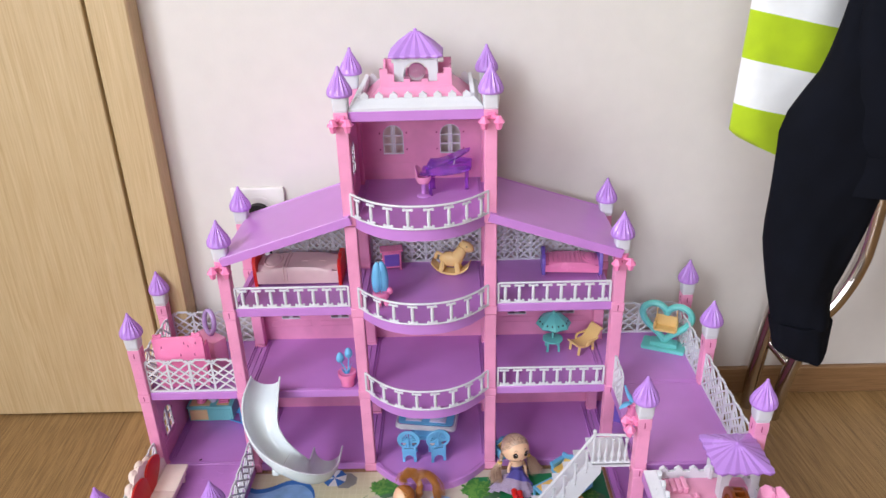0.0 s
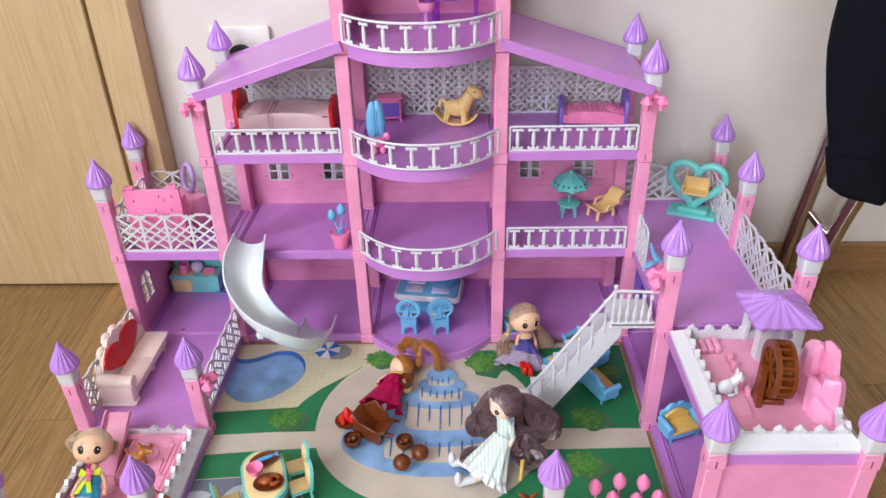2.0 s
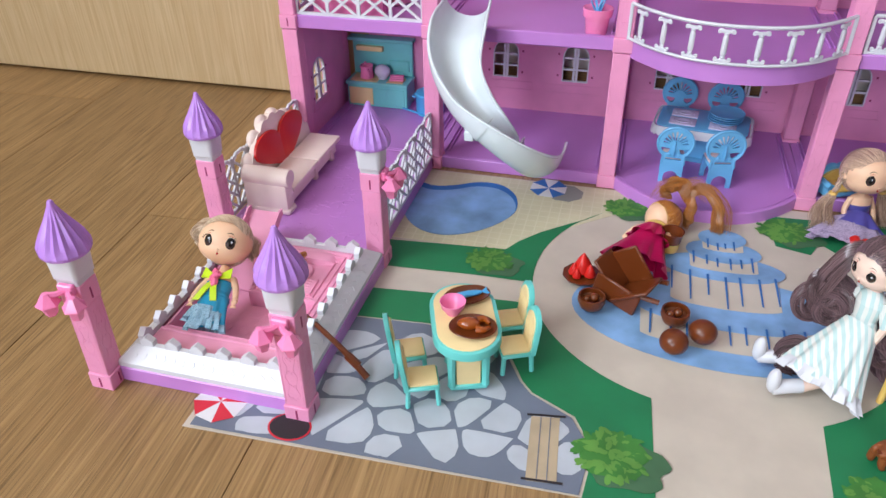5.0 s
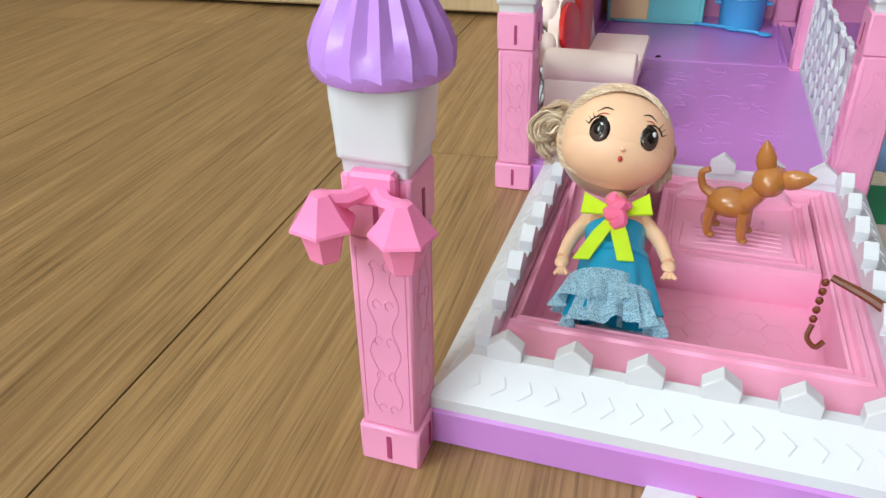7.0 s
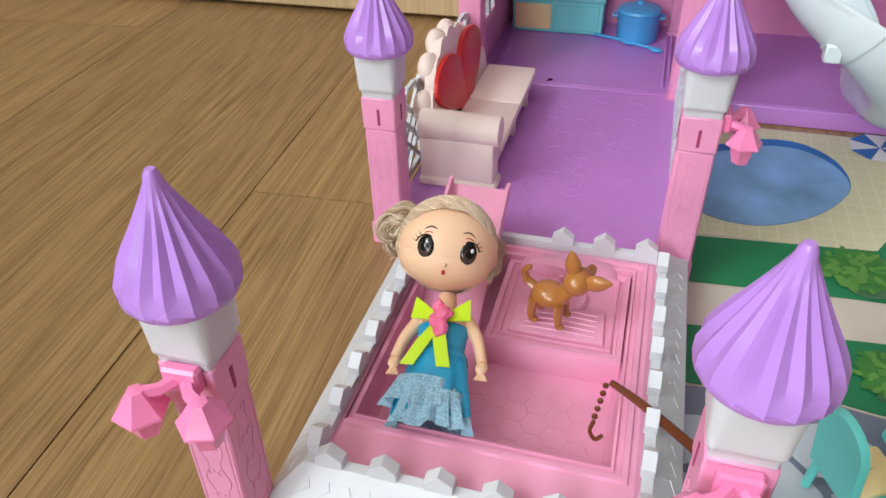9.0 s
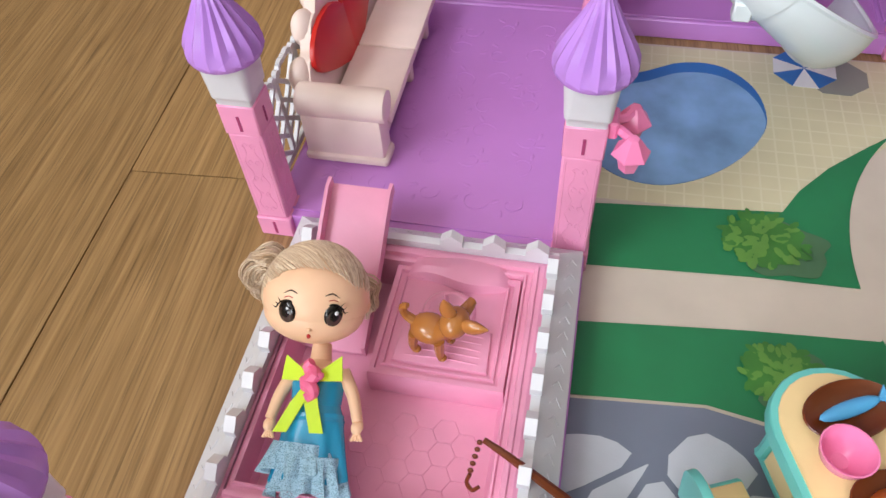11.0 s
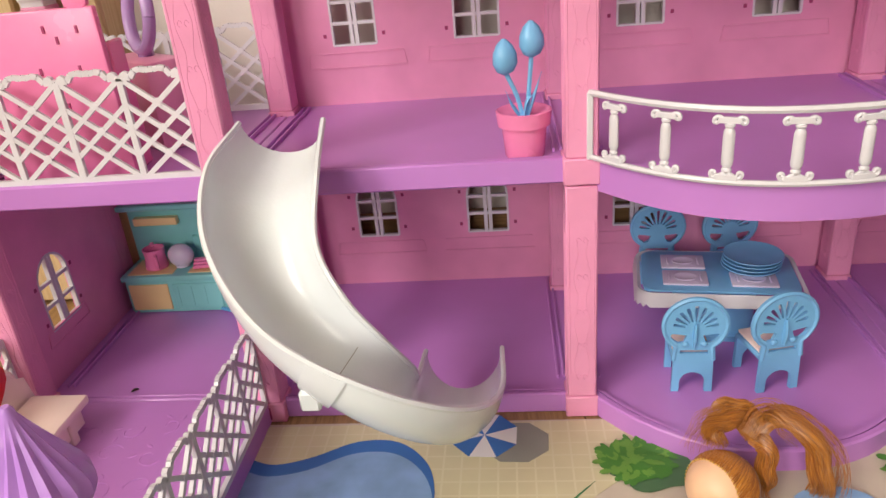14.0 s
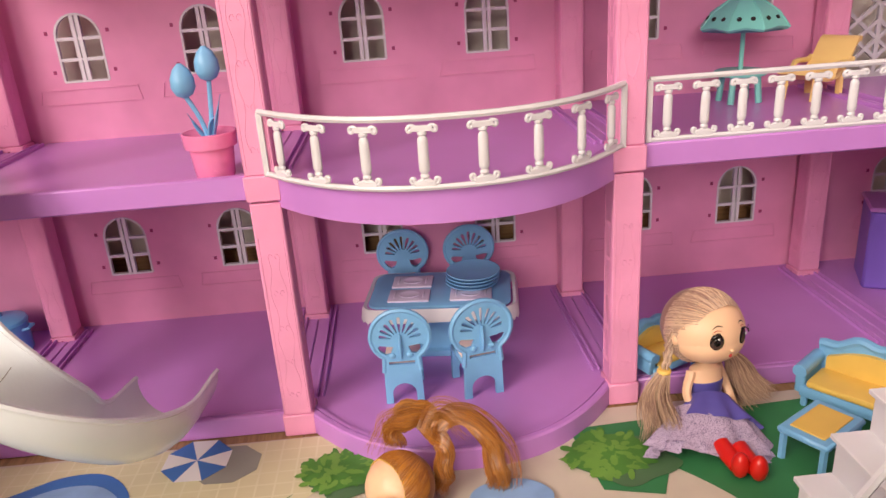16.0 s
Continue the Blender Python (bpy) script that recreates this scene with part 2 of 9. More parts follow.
NAVY.node_tree.nodes["Principled BSDF"].inputs["Specular IOR Level"].default_value = 0.12
LIME = cloth("lime_terry", "#a9c414", 0.1, 500)
TOWEL = cloth("white_terry", "#e9ebec", 0.05, 500)
SOCKET = plastic("socket_plastic", "#e8e6e1", 0.3, 0.02)
RUBBER = plastic("black_rubber", "#191919", 0.6)
MAT = cloth("mat_path_print", "#c9bfb0", 0.07, 1200, 0.1, 0.6, 0.0)
SAND = cloth("mat_sand_print", "#cfc9a6", 0.06, 1200, 0.1, 0.6, 0.0)
# the sand print carries a faint square tile pattern
_nt = SAND.node_tree
_tc, _br, _mx = _nt.nodes.new("ShaderNodeTexCoord"), _nt.nodes.new("ShaderNodeTexBrick"), _nt.nodes.new("ShaderNodeMix")
_br.inputs["Scale"].default_value, _br.inputs["Mortar Size"].default_value = 58.0, 0.035
_br.inputs["Brick Width"].default_value, _br.inputs["Row Height"].default_value, _br.offset = 0.6, 0.6, 0.0
_mx.data_type = "RGBA"; _mx.inputs[7].default_value = (*_lin("#d6d1b3"), 1)
_old = _nt.nodes["Principled BSDF"].inputs["Base Color"].links[0].from_socket
_nt.links.new(_tc.outputs["Object"], _br.inputs["Vector"]); _nt.links.new(_br.outputs["Fac"], _mx.inputs[0])
_nt.links.new(_old, _mx.inputs[6]); _nt.links.new(_mx.outputs[2], _nt.nodes["Principled BSDF"].inputs["Base Color"])
GREEN = cloth("mat_lawn_print", "#1d7a4c", 0.1, 1200, 0.1, 0.6, 0.0)
LEAF = cloth("mat_shrub_print", "#5f9440", 0.25, 1200, 0.1, 0.6, 0.0)
LEAFD = cloth("mat_shrub_dark_print", "#3f7f35", 0.25, 1200, 0.1, 0.6, 0.0)
SHADE = cloth("mat_grey_green_print", "#47704e", 0.1, 1200, 0.1, 0.6, 0.0)
PONDB = cloth("mat_pond_print", "#7fa8d4", 0.28, 1200, 0.1, 0.6, 0.0)
PONDD = cloth("mat_pond_rim_print", "#2f6fb5", 0.1, 1200, 0.1, 0.6, 0.0)
GROUT = cloth("mat_grey_joint_print", "#6f7889", 0.08, 1200, 0.1, 0.6, 0.0)
STONE = cloth("mat_grey_stone_print", "#b9c0c9", 0.1, 1200, 0.1, 0.6, 0.0)
BENCH = cloth("mat_bench_print", "#b9a78a", 0.15, 1200, 0.1, 0.6, 0.0)
INK = cloth("mat_dark_print", "#2a2428", 0.1, 1200, 0.1, 0.6, 0.0)
MRED = cloth("mat_red_print", "#d22a3c", 0.1, 1200, 0.1, 0.6, 0.0)
MWHITE = cloth("mat_white_print", "#dfdfe0", 0.05, 1200, 0.1, 0.6, 0.0)
MGREY = cloth("mat_grey_print", "#8d8f88", 0.08, 1200, 0.1, 0.6, 0.0)


# ---- mesh helpers ----
def part(name, bm, material, parent=None, label="", smooth=40.0):
    """Links a bmesh as one mesh object; under a thing or a part when parent is given. Coordinates are those of the parent's space."""
    bmesh.ops.recalc_face_normals(bm, faces=bm.faces)
    me = bpy.data.meshes.new(name)
    bm.to_mesh(me)
    bm.free()
    for m in (material if isinstance(material, (list, tuple)) else [material]):
        me.materials.append(m)
    if smooth:
        me.shade_smooth()
        me.set_sharp_from_angle(angle=radians(smooth))
    ob = new(name, me)
    if parent is not None:
        ob.parent = parent
    if label:
        ob["label"] = label
    return ob


def share(ob, parent, m, name=None):
    """Another piece on the same mesh at the pose m in its parent's space."""
    o = new(name or ob.name.split(".")[0], ob.data)
    o.parent = parent
    o.matrix_basis = m
    return o


def thing(name, label, category, m=None, group="", kind=""):
    ob = new(name)
    ob.empty_display_size = 0.02
    if m is not None:
        ob.matrix_basis = m
    return tagged(ob, label, category, group, kind)


def B():
    return bmesh.new()


def box(bm, x0, x1, y0, y1, z0, z1, bevel=0.0, m=None, mi=0, segs=1):
    r = bmesh.ops.create_cube(bm, size=1.0)
    vs = r["verts"]
    t = Matrix.Translation(((x0 + x1) / 2, (y0 + y1) / 2, (z0 + z1) / 2)) @ Matrix.Diagonal((abs(x1 - x0), abs(y1 - y0), abs(z1 - z0), 1))
    bmesh.ops.transform(bm, matrix=t, verts=vs)
    fs = {f for v in vs for f in v.link_faces}
    if bevel:
        es = list({e for v in vs for e in v.link_edges})
        q = bmesh.ops.bevel(bm, geom=es, offset=bevel, segments=segs, affect="EDGES", profile=0.5)
        vs = list({v for f in q["faces"] for v in f.verts} | {v for v in vs if v.is_valid})
        fs = {f for v in vs for f in v.link_faces}
    for f in fs:
        f.material_index = mi
    if m is not None:
        bmesh.ops.transform(bm, matrix=m, verts=vs)
    return vs


def rings(bm, loops, close=True, caps=(True, True), mi=0):
    """Skins a list of loops of points into quads."""
    vv = [[bm.verts.new(p) for p in lp] for lp in loops]
    n = len(vv[0])
    for a, b in zip(vv, vv[1:]):
        for i in range(n if close else n - 1):
            j = (i + 1) % n
            try:
                bm.faces.new((a[i], a[j], b[j], b[i])).material_index = mi
            except ValueError:
                pass
    if close:
        for cap, lp in zip(caps, (vv[0][::-1], vv[-1])):
            if cap:
                try:
                    bm.faces.new(lp).material_index = mi
                except ValueError:
                    pass
    return [v for lp in vv for v in lp]


def lathe(bm, profile, n=16, m=None, flute=None, caps=(True, True), mi=0, sx=1.0, sy=1.0):
    loops = []
    for r, z in profile:
        lp = []
        for i in range(n):
            a = 2 * math.pi * i / n
            k = r * (flute(i, z) if flute else 1.0)
            lp.append(Vector((k * math.cos(a) * sx, k * math.sin(a) * sy, z)))
        loops.append(lp)
    vs = rings(bm, loops, True, caps, mi)
    if m is not None:
        bmesh.ops.transform(bm, matrix=m, verts=vs)
    return vs


def smooth_path(pts, k=6):
    """Catmull-Rom through the points."""
    P = [Vector(p) for p in pts]
    P = [P[0] * 2 - P[1]] + P + [P[-1] * 2 - P[-2]]
    out = []
    for i in range(1, len(P) - 2):
        for s in range(k):
            t = s / k
            a, b, c, d = P[i - 1], P[i], P[i + 1], P[i + 2]
            out.append(0.5 * ((2 * b) + (c - a) * t + (2 * a - 5 * b + 4 * c - d) * t * t + (3 * b - a - 3 * c + d) * t ** 3))
    out.append(P[-2])
    return out


def tube(bm, pts, r, n=8, k=0, mi=0, flat=1.0, caps=(True, True)):
    """A round bar along points; r is a number or a function of 0..1."""
    pts = smooth_path(pts, k) if k else [Vector(p) for p in pts]
    loops, up = [], None
    for i, p in enumerate(pts):
        d = (pts[min(i + 1, len(pts) - 1)] - pts[max(i - 1, 0)]).normalized()
        if up is None:
            up = Vector((0, 0, 1)) if abs(d.z) < 0.9 else Vector((1, 0, 0))
        side = d.cross(up).normalized()
        up = side.cross(d).normalized()
        rr = r(i / (len(pts) - 1)) if callable(r) else r
        loops.append([p + side * math.cos(2 * math.pi * j / n) * rr + up * math.sin(2 * math.pi * j / n) * rr * flat for j in range(n)])
    return rings(bm, loops, True, caps, mi)


def ball(bm, c, r, rot=None, u=16, v=10, mi=0):
    rx, ry, rz = r if isinstance(r, (tuple, list)) else (r, r, r)
    prof = [(math.sin(math.pi * i / v) + (1e-4 if i in (0, v) else 0), -math.cos(math.pi * i / v)) for i in range(v + 1)]
    m = Matrix.Translation(c) @ (rot if rot is not None else Matrix()) @ Matrix.Diagonal((rx, ry, rz, 1))
    return lathe(bm, prof, u, m, mi=mi)


def prism(bm, poly, z0, z1, m=None, mi=0, bevel=0.0):
    a = [bm.verts.new((x, y, z0)) for x, y in poly]
    b = [bm.verts.new((x, y, z1)) for x, y in poly]
    fs = [bm.faces.new(a[::-1]), bm.faces.new(b)]
    n = len(poly)
    for i in range(n):
        fs.append(bm.faces.new((a[i], a[(i + 1) % n], b[(i + 1) % n], b[i])))
    for f in fs:
        f.material_index = mi
    vs = a + b
    if bevel:
        es = [e for e in fs[1].edges]
        q = bmesh.ops.bevel(bm, geom=es, offset=bevel, segments=2, affect="EDGES", profile=0.5)
        vs = list({v for v in vs if v.is_valid} | {v for f in q["faces"] for v in f.verts})
    if m is not None:
        bmesh.ops.transform(bm, matrix=m, verts=vs)
    return vs


def plate(bm, outer, holes, t, m, mi=0):
    """A flat plate in x and z with real holes, t thick towards +y."""
    es, loops = [], []
    for lp in [outer] + list(holes):
        vs = [bm.verts.new((x, 0, z)) for x, z in lp]
        loops.append(vs)
        es += [bm.edges.new((vs[i], vs[(i + 1) % len(vs)])) for i in range(len(vs))]
    r = bmesh.ops.triangle_fill(bm, edges=es, use_beauty=True)
    fs = [g for g in r["geom"] if isinstance(g, bmesh.types.BMFace)]
    q = bmesh.ops.extrude_face_region(bm, geom=fs)
    nv = [g for g in q["geom"] if isinstance(g, bmesh.types.BMVert)]
    bmesh.ops.translate(bm, verts=nv, vec=(0, t, 0))
    vs = [v for lp in loops for v in lp] + nv
    for v in vs:
        for f in v.link_faces:
            f.material_index = mi
    bmesh.ops.transform(bm, matrix=m, verts=vs)


def bar2d(bm, p, q, w, t, m, mi=0):
    """A flat strip from p to q in the x-z plane, w wide and t deep."""
    p, q = Vector((p[0], 0, p[1])), Vector((q[0], 0, q[1]))
    d = q - p
    L = d.length
    a = math.atan2(d.z, d.x)
    return box(bm, 0, L, -t / 2, t / 2, -w / 2, w / 2, 0, m @ Matrix.Translation(p) @ Matrix.Rotation(-a, 4, "Y"), mi)


# ---- the room ----
WALL_Y, LEFT_X, RIGHT_X, FRONT_Y, TOP_Z = 1.211, -1.6, 4.6, -3.2, 2.75


def ident(parent):
    """Parts of a thing given in room coordinates."""
    return parent.matrix_basis.inverted()


def wpart(name, bm, material, parent, label="", smooth=40.0):
    ob = part(name, bm, material, parent, label, smooth)
    if parent.parent is None:
        ob.matrix_parent_inverse = ident(parent)
    return ob


bm = B(); box(bm, LEFT_X, RIGHT_X, FRONT_Y, WALL_Y, -0.08, -0.012)
floor = tagged(part("floor", bm, FLOORW, None, smooth=0), "mid-brown oak plank floor with bevelled seams", "floor", kind="structure")
bm = B(); box(bm, LEFT_X - 0.12, RIGHT_X + 0.12, WALL_Y, WALL_Y + 0.12, -0.08, TOP_Z)
tagged(part("wall_north", bm, WALLP, None, smooth=0), "warm white painted wall behind the dollhouse", "wall", kind="structure")
bm = B(); plate(bm, [(LEFT_X - 0.12, -0.08), (RIGHT_X + 0.12, -0.08), (RIGHT_X + 0.12, TOP_Z), (LEFT_X - 0.12, TOP_Z)],
                [[(-1.45, 0.90), (-0.25, 0.90), (-0.25, 2.20), (-1.45, 2.20)]], 0.12, Matrix.Translation((0, FRONT_Y - 0.12, 0)))
tagged(part("wall_south", bm, WALLD, None, smooth=0), "unseen taupe wall with a window opening, darkened to cut bounced light", "wall", kind="structure")
bm = B(); plate(bm, [(FRONT_Y, -0.08), (WALL_Y, -0.08), (WALL_Y, TOP_Z), (FRONT_Y, TOP_Z)],
                [[(-1.70, 1.10), (0.0, 1.10), (0.0, 2.40), (-1.70, 2.40)]], 0.12, Matrix.Translation((LEFT_X, 0, 0)) @ Matrix.Rotation(radians(90), 4, "Z"))
tagged(part("wall_west", bm, WALLP, None, smooth=0), "warm white painted wall with a window opening", "wall", kind="structure")
bm = B(); box(bm, RIGHT_X, RIGHT_X + 0.12, FRONT_Y, WALL_Y, -0.08, TOP_Z)
tagged(part("wall_east", bm, WALLD, None, smooth=0), "unseen taupe wall, darkened to cut bounced light", "wall", kind="structure")
bm = B(); box(bm, LEFT_X - 0.12, RIGHT_X + 0.12, FRONT_Y - 0.12, WALL_Y + 0.12, TOP_Z, TOP_Z + 0.1)
tagged(part("ceiling", bm, CEIL, None, smooth=0), "plain white ceiling", "ceiling", kind="structure")

# baseboard and door
bm = B(); box(bm, -0.415, RIGHT_X, WALL_Y - 0.011, WALL_Y, 0, 0.058, 0.002)
tagged(part("baseboard", bm, BASEW), "brown oak baseboard along the wall", "baseboard", kind="structure")
door = thing("door_1", "pale oak veneer door leaf, closed", "door", pose(-0.95, WALL_Y, 0), kind="structure")
bm = B(); box(bm, -1.40, -0.486, 1.174, WALL_Y, 0.004, 2.04, 0.002)
wpart("door_leaf", bm, DOORW, door)
bm = B(); box(bm, -0.480, -0.418, 1.170, WALL_Y, 0.0, 2.10, 0.003)
wpart("door_frame", bm, DOORW, door)
bm = B(); box(bm, -1.48, -1.408, 1.168, WALL_Y, 0.0, 2.10, 0.003)
wpart("door_frame", bm, DOORW, door)

# ---- dollhouse grid ----
X = [-0.448, -0.2885, -0.094, 0.107, 0.2985, 0.446]
YB, YF, Y2, Y3 = 1.157, 1.0165, 0.8155, 0.6185
WALLY = 1.172     # face of the back walls
XB = [x * 1.015 for x in X]     # the back row stands a little wider
SLAB, PITCH, TRAY = 0.014, 0.15, 0.003
LV = [0.0, 0.150, 0.3015, 0.4505, 0.600]     # undersides of the storeys
PW = 0.0092     # half a pillar


def arch(cx, z0, w, h, n=10):
    pts = [(cx - w / 2, z0), (cx + w / 2, z0)]
    r = w / 2
    zc = z0 + h - r
    for i in range(n + 1):
        a = math.pi * i / n
        pts.append((cx + r * math.cos(a), zc + r * math.sin(a)))
    return pts


def pillar_mesh(height):
    """Square toy column: foot block with a slot, embossed shaft, head block with slots at every storey."""
    bm = B()
    z = 0.0
    while z < height - 0.01:
        top = min(z + 0.15, height)
        foot = z + 0.0145
        box(bm, -PW - 0.0004, PW + 0.0004, -PW - 0.0004, PW + 0.0004, z, foot, 0.0008)
        head_z = top - (0.018 if top == height else 0.001)
        box(bm, -PW + 0.0006, PW - 0.0006, -PW + 0.0006, PW - 0.0006, foot, head_z, 0.0008)
        if top == height:
            box(bm, -PW, PW, -PW, PW, head_z, top, 0.0008)
        # raised scrolls on the front and side faces
        hgt = top - 0.018 - foot
        for face in range(4):
            R = Matrix.Rotation(radians(90 * face), 4, "Z")
            if hgt > 0.05 and face != 2:
                yy = -PW + 0.00065
                for s in (-1, 1):
                    pts = []
                    for k in range(25):
                        u = k / 24
                        zz = foot + hgt * (0.12 + 0.76 * u)
                        pts.append(R @ Vector((s * (0.0034 + 0.0012 * math.sin(u * 6 * math.pi)), yy, zz)))
                    tube(bm, pts, 0.00032, 5)
                    tube(bm, [R @ Vector((s * 0.0068, yy, foot + 0.004)), R @ Vector((s * 0.0068, yy, foot + hgt - 0.003))], 0.00030, 4)
                for u in (0.12, 0.31, 0.5, 0.69, 0.88):
                    for s in (-1, 1):
                        c = Vector((s * 0.0018, yy, foot + hgt * u))
                        tube(bm, [R @ (c + Vector((0.0012 * math.cos(a), 0, 0.0016 * math.sin(a)))) for a in [i * 0.9 for i in range(6)]], 0.00032, 4)
        z += 0.15
    return bm


def slot_mesh():
    # solid sliver whose dark pink paints the shade inside a slot
    bm = B()
    box(bm, -0.0007, 0.0007, -0.0007, 0.001, 0, 0.009)
    return bm


def slot_places(height):
    """Places of the slot shade pieces, at the foot and the head of every storey, on the two faces that show."""
    out, z = [], 0.0
    while z < height - 0.01:
        top = min(z + 0.15, height)
        for face in (0, 1, 3):
            R = Matrix.Rotation(radians(90 * face), 4, "Z")
            out.append(R @ pose(0, -PW, z + 0.0027))
            if top == height:
                out.append(R @ pose(0, -PW + 0.0004, top - 0.015))
        z += 0.15
    return out


# pink darkened to stand for shade in slots and peg holes
SLOT_SHADE = plastic("dark_pink_recess", "#a83a6c", 0.6)


def cap_mesh():
    """Capital block: narrow plinth, a lip, then a rounded square that widens upwards, with faint grooves."""
    bm = B()
    prof = [(0.0086, 0.0, 0.12), (0.0088, 0.0032, 0.12), (0.0091, 0.0036, 0.14), (0.0098, 0.0042, 0.2), (0.0100, 0.0054, 0.24), (0.0101, 0.0062, 0.28), (0.0106, 0.0120, 0.36), (0.0112, 0.0185, 0.42), (0.0113, 0.0225, 0.46), (0.0110, 0.0238, 0.5)]
    loops = []
    for r, z, q in prof:
        c = r * q
        lp = []
        for k, (sx, sy) in enumerate(((1, -1), (1, 1), (-1, 1), (-1, -1))):
            for a in range(6):
                t = radians(-90 + 90 * k + 18 * a)
                lp.append(Vector((sx * (r - c) + c * math.cos(t), sy * (r - c) + c * math.sin(t), z)))
        loops.append(lp)
    rings(bm, loops)
    return bm


def spire_mesh():
    """Cone with sixteen sharp pleats that end in points above a smooth round rim, and a knob."""
    bm = B()
    n = 32
    rim = [(0.0098, 0.0), (0.0142, 0.0001), (0.0161, 0.0010), (0.0170, 0.0026), (0.0172, 0.0042)]
    lathe(bm, rim, n, caps=(True, False))
    prof = [(0.0172, 0.0042), (0.0164, 0.0078), (0.0146, 0.0122), (0.0119, 0.0172), (0.0091, 0.0222), (0.0063, 0.0278), (0.0040, 0.0328), (0.0025, 0.0365), (0.0021, 0.0385), (0.0013, 0.0398)]
    loops = []
    for k, (r, z) in enumerate(prof):
        f = (0.0, 0.050, 0.060, 0.070, 0.075, 0.070, 0.05, 0.0, 0.0, 0.0)[k]
        loops.append([Vector((r * (1 + (f if i % 2 else -f)) * math.cos(2 * math.pi * i / n), r * (1 + (f if i % 2 else -f)) * math.sin(2 * math.pi * i / n), z - (0.0013 if (k == 0 and i % 2) else 0.0))) for i in range(n)])
    rings(bm, loops, True, (False, True))
    return bm


PROTO = {}


def lamp_arm_mesh():
    """Short double bracket for two lanterns on the face towards -y."""
    bm = B()
    box(bm, -0.006, 0.006, -0.004, 0.0005, 0.012, 0.021, 0.001)
    for s in (-1, 1):
        tube(bm, [(s * 0.002, -0.003, 0.016), (s * 0.005, -0.007, 0.0155), (s * 0.0100, -0.0105, 0.0165)], 0.0022, 6)
    return bm


def lantern_mesh():
    bm = B()
    lathe(bm, [(0.0008, 0.0125), (0.0026, 0.0120), (0.0042, 0.0098), (0.0060, 0.0070), (0.0082, 0.0044), (0.0084, 0.0036), (0.0062, 0.0030), (0.0058, 0.0022), (0.0040, -0.0052), (0.0034, -0.0058)], 6)
    return bm


def add_pillar(parent, x, y, z, height, spire=True, lamp=None, lean=(0, 0), slots=True):
    key = round(height, 3)
    m = pose(x, y, z, lean[0], lean[1], 0)
    if key not in PROTO:
        PROTO[key] = p = part("pillar", pillar_mesh(height), PILLAR, parent)
        p.matrix_parent_inverse, p.matrix_basis = ident(parent), m
    else:
        p = share(PROTO[key], parent, m)
        p.matrix_parent_inverse = ident(parent)
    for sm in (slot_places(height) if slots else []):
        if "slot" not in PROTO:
            PROTO["slot"] = part("slot", slot_mesh(), SLOT_SHADE, p, smooth=0)
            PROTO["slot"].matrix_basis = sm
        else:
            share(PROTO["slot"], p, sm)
    if spire:
        if "cap" not in PROTO:
            PROTO["cap"] = part("cap_block", cap_mesh(), WHITE, p, "white capital block")
            PROTO["spire"] = part("spire", spire_mesh(), SPIRE, p, "fluted lilac spire", smooth=25)
            PROTO["cap"].matrix_basis = pose(0, 0, height)
            PROTO["spire"].matrix_basis = pose(0, 0, height + 0.0225)
        else:
            share(PROTO["cap"], p, pose(0, 0, height))["label"] = "white capital block"
            share(PROTO["spire"], p, pose(0, 0, height + 0.0225, 0, 0, random.uniform(0, 20)))["label"] = "fluted lilac spire"
    for turn, lz in (lamp or []):
        lm = Matrix.Rotation(radians(turn), 4, "Z") @ pose(0, -PW, lz)
        if "lamp" not in PROTO:
            PROTO["arm"] = part("lamp_bracket", lamp_arm_mesh(), LAMP, p, smooth=20)
            PROTO["arm"].matrix_basis = lm
            PROTO["lamp"] = part("lantern", lantern_mesh(), LAMP, p, "candy pink faceted lantern", smooth=20)
            PROTO["lamp"].matrix_basis = lm @ pose(-0.0100, -0.0105, 0.006, 0, 0, -17)
        else:
            share(PROTO["arm"], p, lm)
            share(PROTO["lamp"], p, lm @ pose(-0.0100, -0.0105, 0.006, 0, 0, -17))["label"] = "candy pink faceted lantern"
        share(PROTO["lamp"], p, lm @ pose(0.0100, -0.0105, 0.006, 0, 0, 17))["label"] = "candy pink faceted lantern"
    return p


